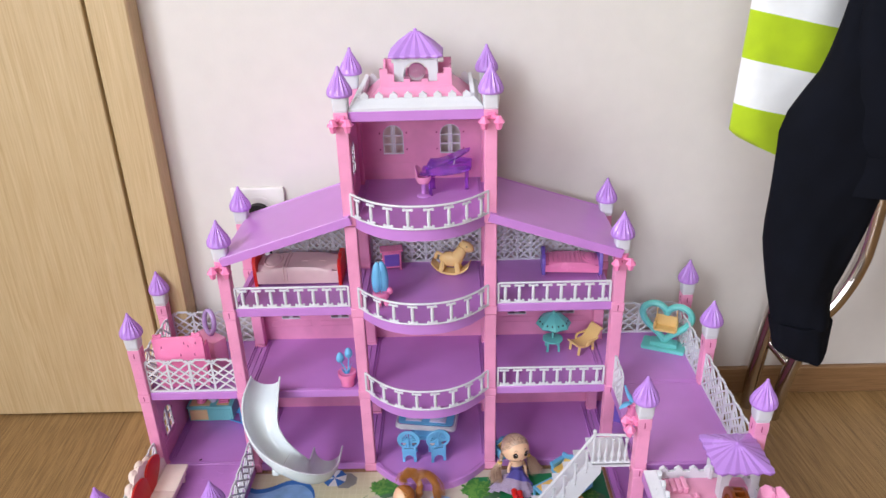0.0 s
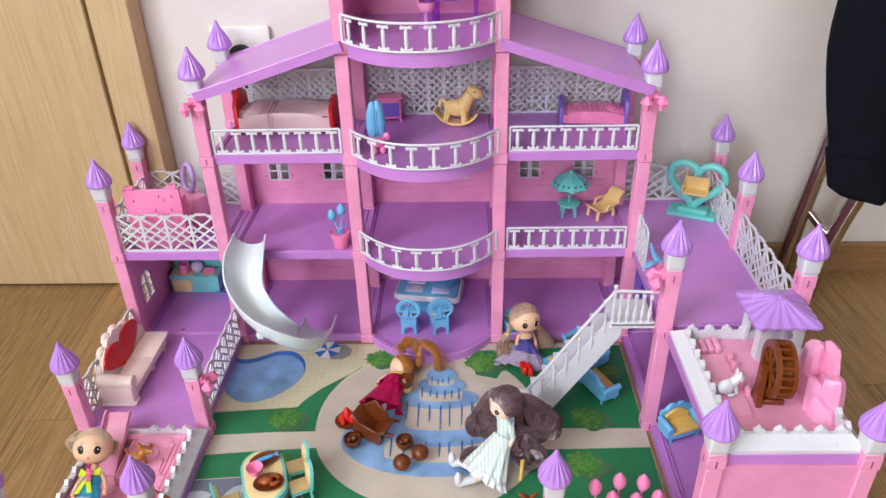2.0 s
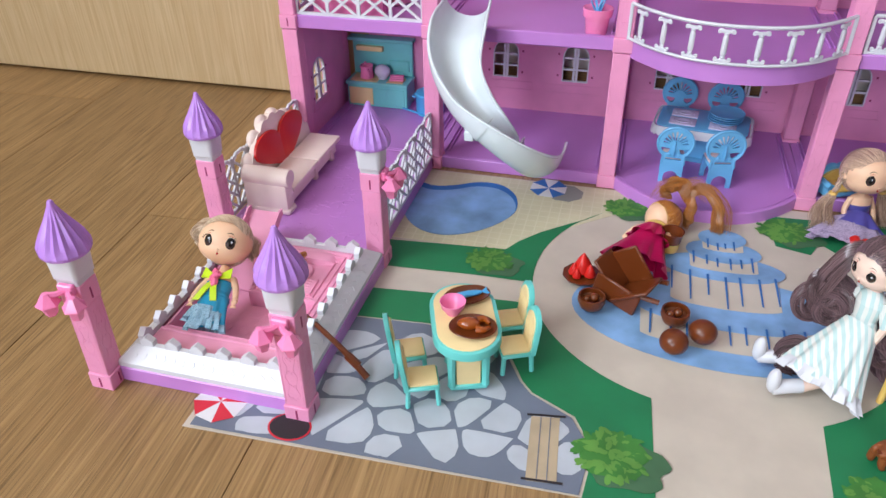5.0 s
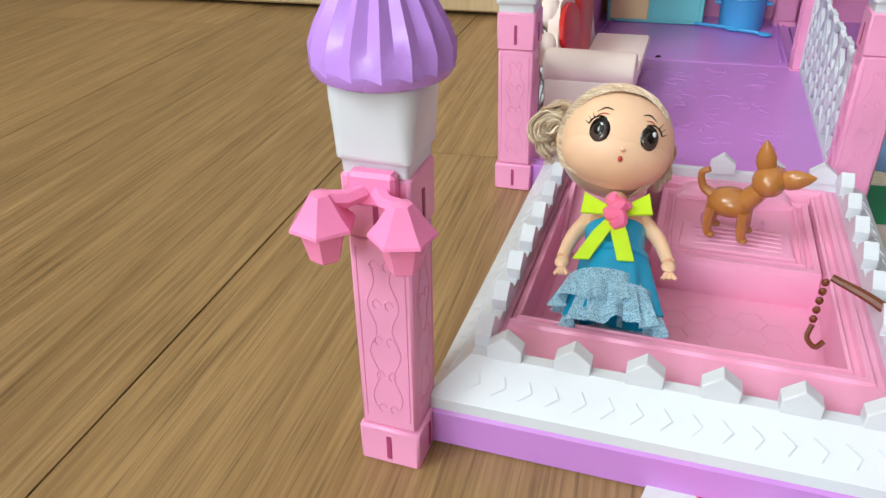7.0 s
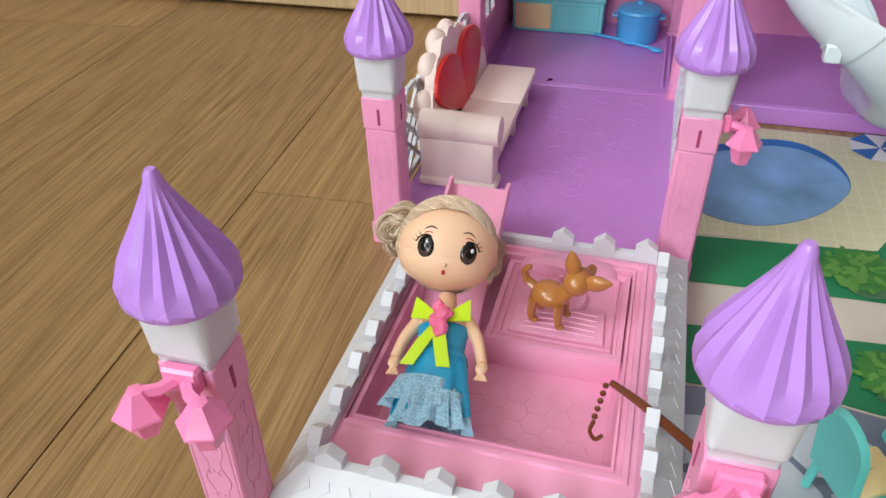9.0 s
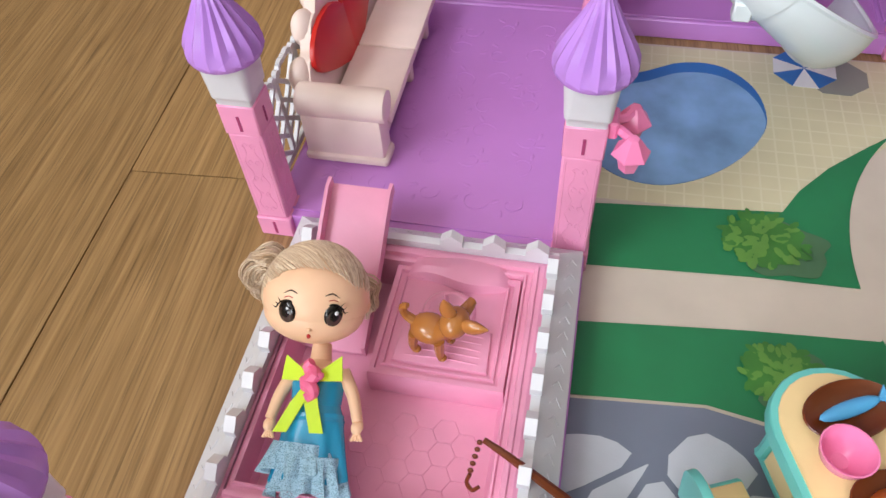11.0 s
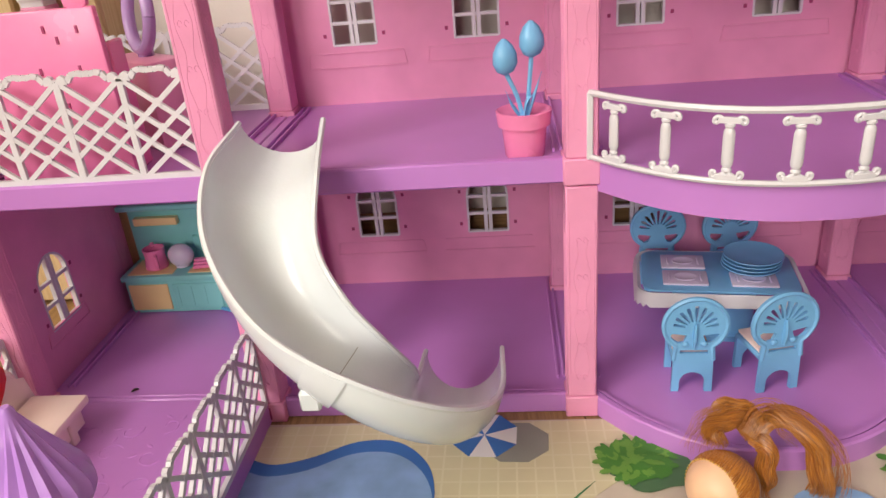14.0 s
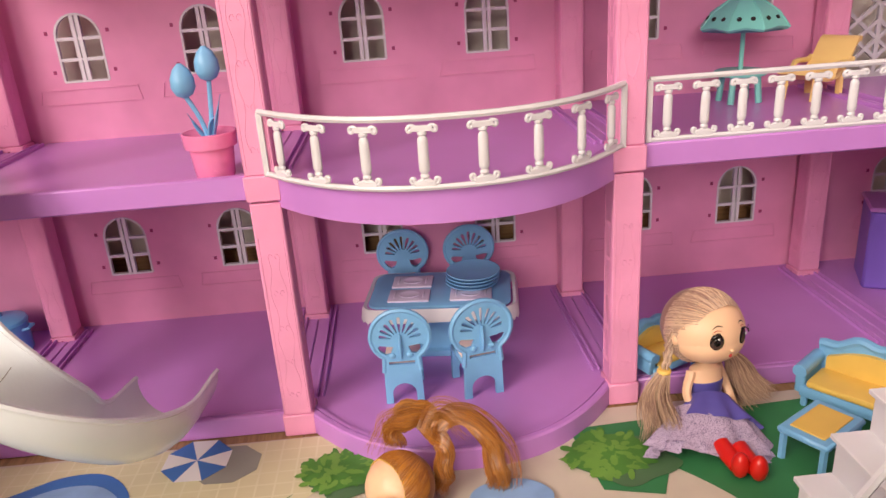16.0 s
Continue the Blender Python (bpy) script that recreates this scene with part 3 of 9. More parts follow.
def slab(parent, x0, x1, y0, y1, z, bow=0.0, name="floor_slab", lips=True):
    """A storey plate, with an optional bowed front; the floor lies in a shallow tray behind a raised front lip."""
    bm = B()
    zf = z + SLAB - (TRAY if lips else 0.0)
    if bow:
        xc, hw = (x0 + x1) / 2, (x1 - x0) / 2 - PW
        n = 24
        edge = lambda inset, k: [(xc + u * (hw + k), y0 + inset - bow * (1 - abs(u) ** 2.4)) for u in [-1 + 2 * i / n for i in range(n + 1)]]
        prism(bm, [(x1, y0 + 0.008), (x1, y1), (x0, y1), (x0, y0 + 0.008)] + edge(0.002, 0.002), z, zf)
        out, inn = edge(0.0, 0.004), edge(0.0065, -0.001)
        low = z - 0.0045 if z > 0.01 else z
        sec = []
        for pa, qa in zip(out, inn):
            mid = ((pa[0] * 0.45 + qa[0] * 0.55), (pa[1] * 0.45 + qa[1] * 0.55))
            m2 = ((pa[0] * 0.3 + qa[0] * 0.7), (pa[1] * 0.3 + qa[1] * 0.7))
            sec.append([Vector((*pa, low + 0.0006)), Vector((*pa, z + SLAB - 0.0010)), Vector((pa[0] * 0.85 + qa[0] * 0.15, pa[1] * 0.85 + qa[1] * 0.15, z + SLAB)), Vector((*mid, z + SLAB)), Vector((*mid, z + SLAB - 0.0022)),
                        Vector((*m2, z + SLAB - 0.0022)), Vector((*m2, z + SLAB - 0.0004)), Vector((*qa, z + SLAB - 0.0004)), Vector((*qa, low + 0.0006))])
        lip = [B()]
        rings(lip[0], sec)
    else:
        lip = []
        box(bm, x0, x1, y0 + (0.006 if lips else 0), y1, z, zf, 0.0006)
        if lips:
            for ya, yb, zz, bv in ((0.0, 0.0042, 0.0, 0.0010), (0.0040, 0.0056, 0.0022, 0.0), (0.0054, 0.0072, 0.0006, 0.0005)):
                lip.append(B())
                box(lip[-1], x0, x1, y0 + ya, y0 + yb, z, z + SLAB - zz, bv)
        else:
            lip.append(B())
            box(lip[-1], x0, x1, y0 + 0.005, y0 + 0.0065, z + SLAB - 0.0005, z + SLAB + 0.0008)
    plate_ = wpart(name, bm, LILAC, parent)
    for b in lip:
        wpart("front_lip", b, LILAC, plate_)
    if lips:
        for xx in (x0 + 0.0085, x0 + 0.0125, x1 - 0.0085, x1 - 0.0125):
            b = B()
            box(b, xx - 0.0007, xx + 0.0007, y0 + 0.02, y1 - 0.012, zf - 0.001, zf + 0.0024, 0.0003)
            wpart("guide_rib", b, LILAC, plate_)
    return plate_


def window_frame(w, h):
    """White casement in an arched opening, centred on x, sill at z = 0, in the x-z plane."""
    bm = B()
    I = Matrix()
    t, bw = 0.0032, 0.0015
    pts = arch(0, 0, w, h, 12)
    for a, b in zip(pts, pts[1:] + pts[:1]):
        bar2d(bm, a, b, bw, t, I)
    for s in (-0.0018, 0.0018):
        bar2d(bm, (s, 0), (s, h - 0.001), 0.0027, t, I)
    for z in (h * 0.33, h * 0.64):
        bar2d(bm, (-w / 2, z), (w / 2, z), 0.0023, t * 0.8, I)
    return bm


def wall_panel(parent, x0, x1, y, z0, z1, wins=2, turn=0.0, name="wall_panel", ww=0.031, wh=0.046, sill=0.0395, shift=0.0):
    """Pink wall with arched openings, casements, and a raised apron under each one. turn 90 stands it along y."""
    L = x1 - x0
    cs = [L * 0.5 + shift] if wins == 1 else [L * 0.5 + s * L * 0.243 for s in (-1, 1)] if wins == 2 else []
    m = Matrix.Translation((x0, y, 0)) if not turn else Matrix.Translation((y, x0, 0)) @ Matrix.Rotation(radians(turn), 4, "Z")
    bm = B()
    ex = PW - 0.0006 if y == WALLY else 0.0
    plate(bm, [(-ex, z0 - TRAY), (L + ex, z0 - TRAY), (L + ex, z1), (-ex, z1)], [arch(c, z0 + sill, ww, wh) for c in cs], 0.004, m)
    for c in cs:
        a = min(0.034, L * 0.19)
        for s, t in (((c - a, z0 + 0.0342), (c + a, z0 + 0.0342)), ((c - a, z0 + 0.0342), (c - a - 0.002, z0 + 0.0240)), ((c + a, z0 + 0.0342), (c + a + 0.002, z0 + 0.0240)), ((c - a - 0.002, z0 + 0.0240), (c + a + 0.002, z0 + 0.0240))):
            bar2d(bm, s, t, 0.0008, 0.0016, m)
    wp = wpart(name, bm, PINK, parent)
    for c in cs:
        for s in (-1, 1):
            for zz in (0.007, 0.034):
                pm_ = m @ Matrix.Translation((c + s * 0.0212, 0, z0 + sill + zz))
                # solid dark square paints the shade of a peg hole
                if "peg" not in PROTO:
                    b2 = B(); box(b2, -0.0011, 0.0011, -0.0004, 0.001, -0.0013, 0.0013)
                    PROTO["peg"] = part("peg_hole", b2, SLOT_SHADE, wp, smooth=0)
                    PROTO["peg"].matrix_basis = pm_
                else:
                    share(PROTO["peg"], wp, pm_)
    for c in cs:
        key = ("win", round(ww, 4))
        wm = m @ Matrix.Translation((c, 0.0012, z0 + sill))
        if key not in PROTO:
            PROTO[key] = part("window", window_frame(ww, wh), WHITE, wp, "white arched casement")
            PROTO[key].matrix_basis = wm
        else:
            share(PROTO[key], wp, wm)["label"] = "white arched casement"
    return wp


def lattice_bm(L, h, cells, m, scallop=True, rows=2, w=0.0021):
    """White trellis fence: crossed diagonals with a second set between them, frame bars, scalloped top."""
    bm = B()
    slats = []

    def slat(p, q, w, t):
        b = B(); bar2d(b, p, q, w, t, m); slats.append(b)

    t = 0.0022
    cw = L / cells
    hh = h * (0.93 if scallop else 1.0)
    ch = hh / rows
    for i in range(cells):
        xa = i * cw
        xm = xa + cw / 2
        if scallop:
            # three diagonals each way, with a boss at every crossing on the middle line
            for r in range(3):
                za = 0.25 * r * hh
                slat((xa, za), (xa + cw, za + hh * 0.5), w * 0.86, t)
                slat((xa, za + hh * 0.5), (xa + cw, za), w * 0.86, t * 0.92)
                zm = za + hh * 0.25
                box(bm, xm - w * 0.8, xm + w * 0.8, -t * 0.6, t * 0.6, zm - w * 0.6, zm + w * 0.8, 0.0003, m)
            prev = (xa, hh)
            for u, q in ((0.10, 0.004), (0.18, 0.0), (0.26, 0.060), (0.36, 0.070), (0.44, 0.058), (0.50, 0.064), (0.56, 0.058), (0.64, 0.070), (0.74, 0.060), (0.82, 0.0), (0.90, 0.004), (1.0, 0.0)):
                bar2d(bm, prev, (xa + cw * u, hh + h * q), w * 0.95, t * 1.1, m)
                prev = (xa + cw * u, hh + h * q)
            for u in (0.10, 0.90):
                lathe(bm, [(w * 0.85, -t * 0.6), (w * 0.85, t * 0.6)], 8, m @ Matrix.Translation((xa + cw * u, 0, hh + 0.001)) @ Matrix.Rotation(radians(90), 4, "X"))
        else:
            for r in range(rows):
                za = r * ch
                zm = za + ch / 2
                slat((xa, za), (xa + cw, za + ch), w, t)
                slat((xa, za + ch), (xa + cw, za), w, t * 0.92)
                slat((xa, zm), (xm, za + ch), w * 0.85, t * 0.84)
                slat((xm, za + ch), (xa + cw, zm), w * 0.85, t * 0.8)
                if r:
                    slat((xa, zm), (xm, za), w * 0.85, t * 0.76)
                    slat((xm, za), (xa + cw, zm), w * 0.85, t * 0.72)
                box(bm, xm - w, xm + w, -t * 0.6, t * 0.6, zm - w, zm + w, 0.0003, m)
        bar2d(bm, (xa, 0), (xa, hh), w * 1.1, t * 1.1, m)
    bar2d(bm, (L, 0), (L, hh), w * 1.2, t * 1.24, m)
    bar2d(bm, (0, 0.0010), (L, 0.0010), w * 1.3, t * 1.3, m)
    if not scallop:
        bar2d(bm, (0, h), (L, h), w * 1.2, t * 1.1, m)
    return bm, slats


def fence(parent, p, q, z, h=0.060, cells=2, panels=2, scallop=True, rows=2, w=0.0031):
    """Trellis panels from p to q in plan."""
    p, q = Vector((*p, z)), Vector((*q, z))
    d = (q - p)
    a = math.atan2(d.y, d.x)
    L = d.length / panels
    for i in range(panels):
        m = Matrix.Translation(p + d * (i / panels)) @ Matrix.Rotation(a, 4, "Z")
        bm, slats = lattice_bm(L - 0.0004, h, cells, m, scallop, rows, w)
        panel = wpart("trellis_panel", bm, WHITE, parent, "white trellis fence panel", smooth=0)
        for b in slats:
            wpart("slat", b, WHITE, panel, smooth=0)


def baluster_mesh():
    """Flat column with collars and a pair of curled volutes above and below."""
    bm = B()
    h = 0.0305
    lathe(bm, [(0.0017, 0.0040), (0.0026, 0.0046), (0.0026, 0.0056), (0.0019, 0.0062), (0.0028, 0.0074), (0.0030, 0.0090), (0.0029, h - 0.0090), (0.0027, h - 0.0074), (0.0018, h - 0.0062), (0.0026, h - 0.0056), (0.0026, h - 0.0046), (0.0017, h - 0.0040)], 10, sx=0.88, sy=0.7)
    for zz, sg in ((0.0022, 1), (h - 0.0022, -1)):
        for s in (-1, 1):
            tube(bm, [(0, 0, zz + sg * 0.0018), (s * 0.0026, 0, zz + sg * 0.0004), (s * 0.0044, 0, zz - sg * 0.0008), (s * 0.0064, 0, zz - sg * 0.0002), (s * 0.0066, 0, zz + sg * 0.0016), (s * 0.0052, 0, zz + sg * 0.0018), (s * 0.0050, 0, zz + sg * 0.0006)], 0.0010, 6, 3)
        box(bm, -0.0050, 0.0050, -0.0011, 0.0011, zz - 0.0020, zz + 0.0008, 0.0003)
    return bm


def railing(parent, pts, z, n=8, name="balcony_railing", first=0.0625, step=0.125):
    """White railing along points in plan, with end posts and n scroll balusters."""
    P = [Vector((x, y, z)) for x, y in pts]
    H = 0.0345
    bm = B()
    for zz, r in ((0.0014, 0.0015), (H, 0.0017)):
        tube(bm, [p + Vector((0, 0, zz)) for p in P], r, 6)
    for p in (P[0], P[-1]):
        box(bm, p.x - 0.0016, p.x + 0.0016, p.y - 0.0016, p.y + 0.0016, z, z + H, 0.0004)
    rail = wpart(name, bm, WHITE, parent, "white balcony railing")
    lens = [0.0]
    for a, b in zip(P, P[1:]):
        lens.append(lens[-1] + (b - a).length)
    for i in range(n):
        s = lens[-1] * (first + step * i)
        k = max(j for j in range(len(P) - 1) if lens[j] <= s)
        d = P[k + 1] - P[k]
        c = P[k] + d.normalized() * (s - lens[k])
        m = Matrix.Translation(c + Vector((0, 0, 0.002))) @ Matrix.Rotation(math.atan2(d.y, d.x), 4, "Z")
        if "baluster" not in PROTO:
            PROTO["baluster"] = part("baluster", baluster_mesh(), WHITE, rail)
            PROTO["baluster"].matrix_basis = m
        else:
            share(PROTO["baluster"], rail, m)


def bow_points(x0, x1, y0, bow, inset=0.004, n=16):
    xc, hw = (x0 + x1) / 2, (x1 - x0) / 2
    return [(xc + u * hw, y0 + inset - bow * (1 - abs(u) ** 2.4)) for u in [-1 + 2 * i / n for i in range(n + 1)]]


def castle_top(parent, x0, x1, y0, y1, z, skip_back=0, deck=True):
    """Castle roof piece: lilac plate, sloping white skirt, pointed merlons and a pink deck."""
    bm = B()
    if deck:
        box(bm, x0, x1, y0, y1, z, z + SLAB, 0.001)
    else:
        def loop(d, h):
            return [Vector((x0 + d, y0 + d, h)), Vector((x1 - d, y0 + d, h)), Vector((x1 - d, y1 - d, h)), Vector((x0 + d, y1 - d, h))]
        rings(bm, [loop(0.016, z), loop(0.001, z), loop(0, z + 0.001), loop(0, z + SLAB - 0.001), loop(0.001, z + SLAB), loop(0.016, z + SLAB), loop(0.016, z)], True, (False, False))
    wpart("roof_plate", bm, LILAC, parent)
    bm = B()
    zt, ins = z + SLAB + 0.0145, 0.0125
    o = [(x0 + 0.001, y0 + 0.001), (x1 - 0.001, y0 + 0.001), (x1 - 0.001, y1 - 0.001), (x0 + 0.001, y1 - 0.001)]
    i_ = [(x0 + ins, y0 + ins), (x1 - ins, y0 + ins), (x1 - ins, y1 - ins), (x0 + ins, y1 - ins)]
    j_ = [(x0 + ins + 0.004, y0 + ins + 0.004), (x1 - ins - 0.004, y0 + ins + 0.004), (x1 - ins - 0.004, y1 - ins - 0.004), (x0 + ins + 0.004, y1 - ins - 0.004)]
    zb = z + SLAB
    rings(bm, [[Vector((*p, zb)) for p in o], [Vector((*p, zb + 0.004)) for p in o], [Vector((*p, zt)) for p in i_], [Vector((*p, zt)) for p in j_], [Vector((*p, zb)) for p in j_]], True, (False, False))
    skirt = wpart("white_skirt", bm, WHITE, parent, "sloping white skirt with chevron relief", smooth=20)
    # chevron relief on the slopes
    bm = B()
    for (a, b), (c, d) in zip(zip(o, o[1:] + o[:1]), zip(i_, i_[1:] + i_[:1])):
        a3, b3, c3, d3 = Vector((*a, zb + 0.004)), Vector((*b, zb + 0.004)), Vector((*c, zt)), Vector((*d, zt))
        nrm = (b3 - a3).cross(c3 - a3).normalized() * 0.0002
        L = (b3 - a3).length
        n = int(L / 0.0085)
        for k in range(1, n):
            u = k / n
            p0 = a3.lerp(b3, u).lerp(c3.lerp(d3, u), 0.25) + nrm
            p1 = a3.lerp(b3, u + 0.02).lerp(c3.lerp(d3, u + 0.02), 0.45) + nrm
            p2 = a3.lerp(b3, u).lerp(c3.lerp(d3, u), 0.65) + nrm
            tube(bm, [p0, p1, p2], 0.00026, 4)
    part("relief", bm, WHITE, skirt)
    # merlons
    def merlon():
        b2 = B()
        prism(b2, [(-0.0054, 0), (0.0054, 0), (0.0054, 0.0045), (0, 0.0088), (-0.0054, 0.0045)], -0.0026, 0.0026, Matrix.Rotation(radians(90), 4, "X"), bevel=0.0004)
        return b2
    sides = [(i_[0], i_[1], 0), (i_[1], i_[2], 90), (i_[2], i_[3], 180), (i_[3], i_[0], 270)]
    for (a, b, turn) in sides:
        L = math.dist(a, b)
        n = max(2, round(L / 0.0196))
        for k in range(n):
            u = (k + 0.5) / n
            if skip_back and turn == 180 and u > 1 - skip_back:
                continue
            c = Vector((a[0] + (b[0] - a[0]) * u, a[1] + (b[1] - a[1]) * u, zt - 0.0005))
            inw = Matrix.Rotation(radians(turn), 4, "Z")
            m = Matrix.Translation(c) @ inw @ Matrix.Translation((0, 0.0022, 0))
            if "merlon" not in PROTO:
                PROTO["merlon"] = part("merlon", merlon(), WHITE, skirt, smooth=20)
                PROTO["merlon"].matrix_basis = m
            else:
                share(PROTO["merlon"], skirt, m)
    return j_, zb, zt


# ---- the main house ----
house = thing("dollhouse", "tall pink and lilac plastic toy castle dollhouse with open front", "dollhouse", pose(0, 1.085, 0))
FX = 1.012          # front line of the floors
for k in range(3):
    for a, b in ((1, 2), (3, 4)):
        if k < 3:
            slab(house, X[a] + 0.0004, X[b] - 0.0004, FX, WALLY + 0.003, LV[k])
for k in range(4):
    slab(house, X[2] + 0.0004, X[3] - 0.0004, FX, WALLY + 0.003, LV[k], bow=0.054)
    if k:
        railing(house, bow_points(X[2] + 0.004, X[3] - 0.004, FX, 0.053, -0.004), LV[k] + SLAB, 8, first=0.070, step=0.1229)
# side railings
railing(house, [(X[1] + 0.012, FX + 0.002), (X[2] - 0.012, FX + 0.002)], LV[2] + SLAB, 8)
railing(house, [(X[3] + 0.012, FX + 0.002), (X[4] - 0.012, FX + 0.002)], LV[2] + SLAB, 8)
railing(house, [(X[3] + 0.012, FX + 0.002), (X[4] - 0.012, FX + 0.002)], LV[1] + SLAB, 8)
# pillars
for k, (i, h, sp) in enumerate(((1, 0.398, True), (2, 0.612, True), (3, 0.612, True), (4, 0.398, True))):
    add_pillar(house, X[i], YF, 0, h, sp, [(0, h - 0.022)], slots=i in (1, 4))
    add_pillar(house, XB[i], YB, 0, h, sp, slots=i in (1, 4))
# back walls
for k in range(2):
    for a, b in ((1, 2), (2, 3), (3, 4)):
        wall_panel(house, XB[a] + PW, XB[b] - PW, WALLY, LV[k] + SLAB, LV[k + 1], 2)
wall_panel(house, XB[2] + PW, XB[3] - PW, WALLY, LV[3] + SLAB, LV[4], 2)
for i in (2, 3):
    wall_panel(house, YF + PW, YB - PW, X[i] + 0.002, LV[3] + SLAB, LV[4], 1, turn=90)
# trellis backs of the third storey
for a, b in ((1, 2), (2, 3), (3, 4)):
    fence(house, (XB[a] + PW, WALLY - 0.003), (XB[b] - PW, WALLY - 0.003), LV[2] + SLAB - TRAY, 0.070 if a != 2 else 0.136, 4, 2, False, 3 if a != 2 else 6, 0.0029)
# sloping side roofs
def side_roof(xo, zo, xi, zi):
    bm = B()
    t = 0.012
    n = Vector((-(zi - zo), 0, xi - xo)).normalized()
    if n.z < 0:
        n = -n
    a, b = Vector((xo, 0, zo)), Vector((xi, 0, zi))
    sec = [a, b, b + n * t, a + n * t]
    y0, y1 = FX - 0.0135, WALLY
    rings(bm, [[Vector((p.x, y0, p.z)) for p in sec], [Vector((p.x, y1, p.z)) for p in sec]])
    # flange along the eaves and the top, ribs of the tiles
    d = (b - a)
    for yy in (y0 + 0.001, y1 - 0.001):
        tube(bm, [Vector((0, yy, 0)) + a + n * t, Vector((0, yy, 0)) + b + n * t], 0.0014, 6)
    return wpart("side_roof", bm, LILAC, house, "sloping lilac roof with raised rim")
side_roof(X[1] + 0.0055, 0.394, X[2] + 0.004, 0.456)
side_roof(X[4] - 0.004, 0.394, X[3] - 0.004, 0.456)
# tower roof
j_, zb, zt = castle_top(house, X[2] + PW, X[3] - PW, FX, YB + 0.008, LV[4])
TX, TY = (X[2] + X[3]) / 2, 1.090
bm = B()
def frus(bm, x0, x1, y0, y1, z0, xx0, xx1, yy0, yy1, z1, mi=0):
    rings(bm, [[Vector(p) for p in ((x0, y0, z0), (x1, y0, z0), (x1, y1, z0), (x0, y1, z0))], [Vector(p) for p in ((xx0, yy0, z1), (xx1, yy0, z1), (xx1, yy1, z1), (xx0, yy1, z1))]], mi=mi)
frus(bm, TX - 0.076, TX + 0.076, 1.029, 1.153, zb + 0.001, TX - 0.050, TX + 0.050, 1.052, 1.130, zb + 0.024)
deck = wpart("pink_hip_roof", bm, PILLAR, house, "pink hip roof deck")
def crenel(parent, cx, y0, y1, hw, z, low, high, name="battlement"):
    """A pink box wall with stepped battlements round a square court."""
    def profile(L):
        a = L / 2
        return [(-a, 0), (a, 0), (a, high), (a * 0.78, high), (a * 0.78, high * 0.72), (a * 0.6, high * 0.72), (a * 0.6, low), (a * 0.34, low), (a * 0.34, low * 1.5), (a * 0.16, low * 1.5), (a * 0.16, low),
                (-a * 0.16, low), (-a * 0.16, low * 1.5), (-a * 0.34, low * 1.5), (-a * 0.34, low), (-a * 0.6, low), (-a * 0.6, high * 0.72), (-a * 0.78, high * 0.72), (-a * 0.78, high), (-a, high)]
    cy = (y0 + y1) / 2
    bm = B()
    for turn, off, L in ((0, cy - y0, 2 * hw), (180, y1 - cy, 2 * hw), (90, hw, y1 - y0), (270, hw, y1 - y0)):
        m = Matrix.Translation((cx, cy, z)) @ Matrix.Rotation(radians(turn), 4, "Z") @ Matrix.Translation((0, -off, 0))
        plate(bm, profile(L - 0.0002 * turn / 90), [], 0.003, m)
    return wpart(name, bm, PILLAR, parent, "pink stepped battlement", smooth=0)
crenel(house, TX, 1.051, 1.131, 0.049, zb + 0.022, 0.008, 0.026)


def kiosk(parent, cx, cy, z, hw, hd, hcol, hroof, over, ribs=5, seat=True):
    """Four white arched sides under a ribbed lilac tent roof with a knob."""
    for turn, off, half in ((0, hd, hw), (180, hd, hw), (90, hw - 0.0003, hd - 0.0041), (270, hw - 0.0003, hd - 0.0041)):
        bm = B()
        m = Matrix.Translation((cx, cy, z)) @ Matrix.Rotation(radians(turn), 4, "Z") @ Matrix.Translation((0, -off, 0))
        hole = arch(0, 0.0, half * 1.15, hcol * 0.86)
        outer = [(-half, 0.0)] + [hole[0]] + list(reversed(hole[2:])) + [hole[1]] + [(half, 0.0), (half, hcol), (-half, hcol)]
        plate(bm, outer, [], 0.004, m)
        wpart("kiosk_arch", bm, WHITE, parent, "white arched side", smooth=0)
    bm = B()
    n = 4 * ribs * 2
    loops = []
    for s, zz in ((0.97, 0.0), (1.0, 0.0018), (0.99, 0.004), (0.6, hroof * 0.52), (0.16, hroof * 0.9), (0.07, hroof * 0.93), (0.07, hroof), (0.02, hroof * 1.04)):
        lp = []
        for i in range(n):
            side, f = divmod(i, n // 4)
            u = -1 + 2 * f / (n // 4)
            x, y = [(u, -1), (1, u), (-u, 1), (-1, -u)][side]
            if s < 0.1:
                k = math.hypot(x, y); x, y = x / k, y / k
            rid = 1 + (0.065 if f % 2 else -0.065) * (1 if 0.1 < s < 0.98 else 0.3)
            lp.append(Vector((cx + x * (hw + over) * s * rid, cy + y * (hd + over) * s * rid, z + hcol + zz)))
        loops.append(lp)
    rings(bm, loops)
    return wpart("kiosk_roof", bm, SPIRE, parent, "ribbed lilac tent roof", smooth=15)
kiosk(house, TX, 1.090, zb + 0.024, 0.030, 0.026, 0.036, 0.034, 0.007)
bm = B(); ball(bm, (TX, 1.090, zb + 0.036), 0.0125, None, 20, 12)
wpart("dome", bm, DOME, house, "clear plastic dome")

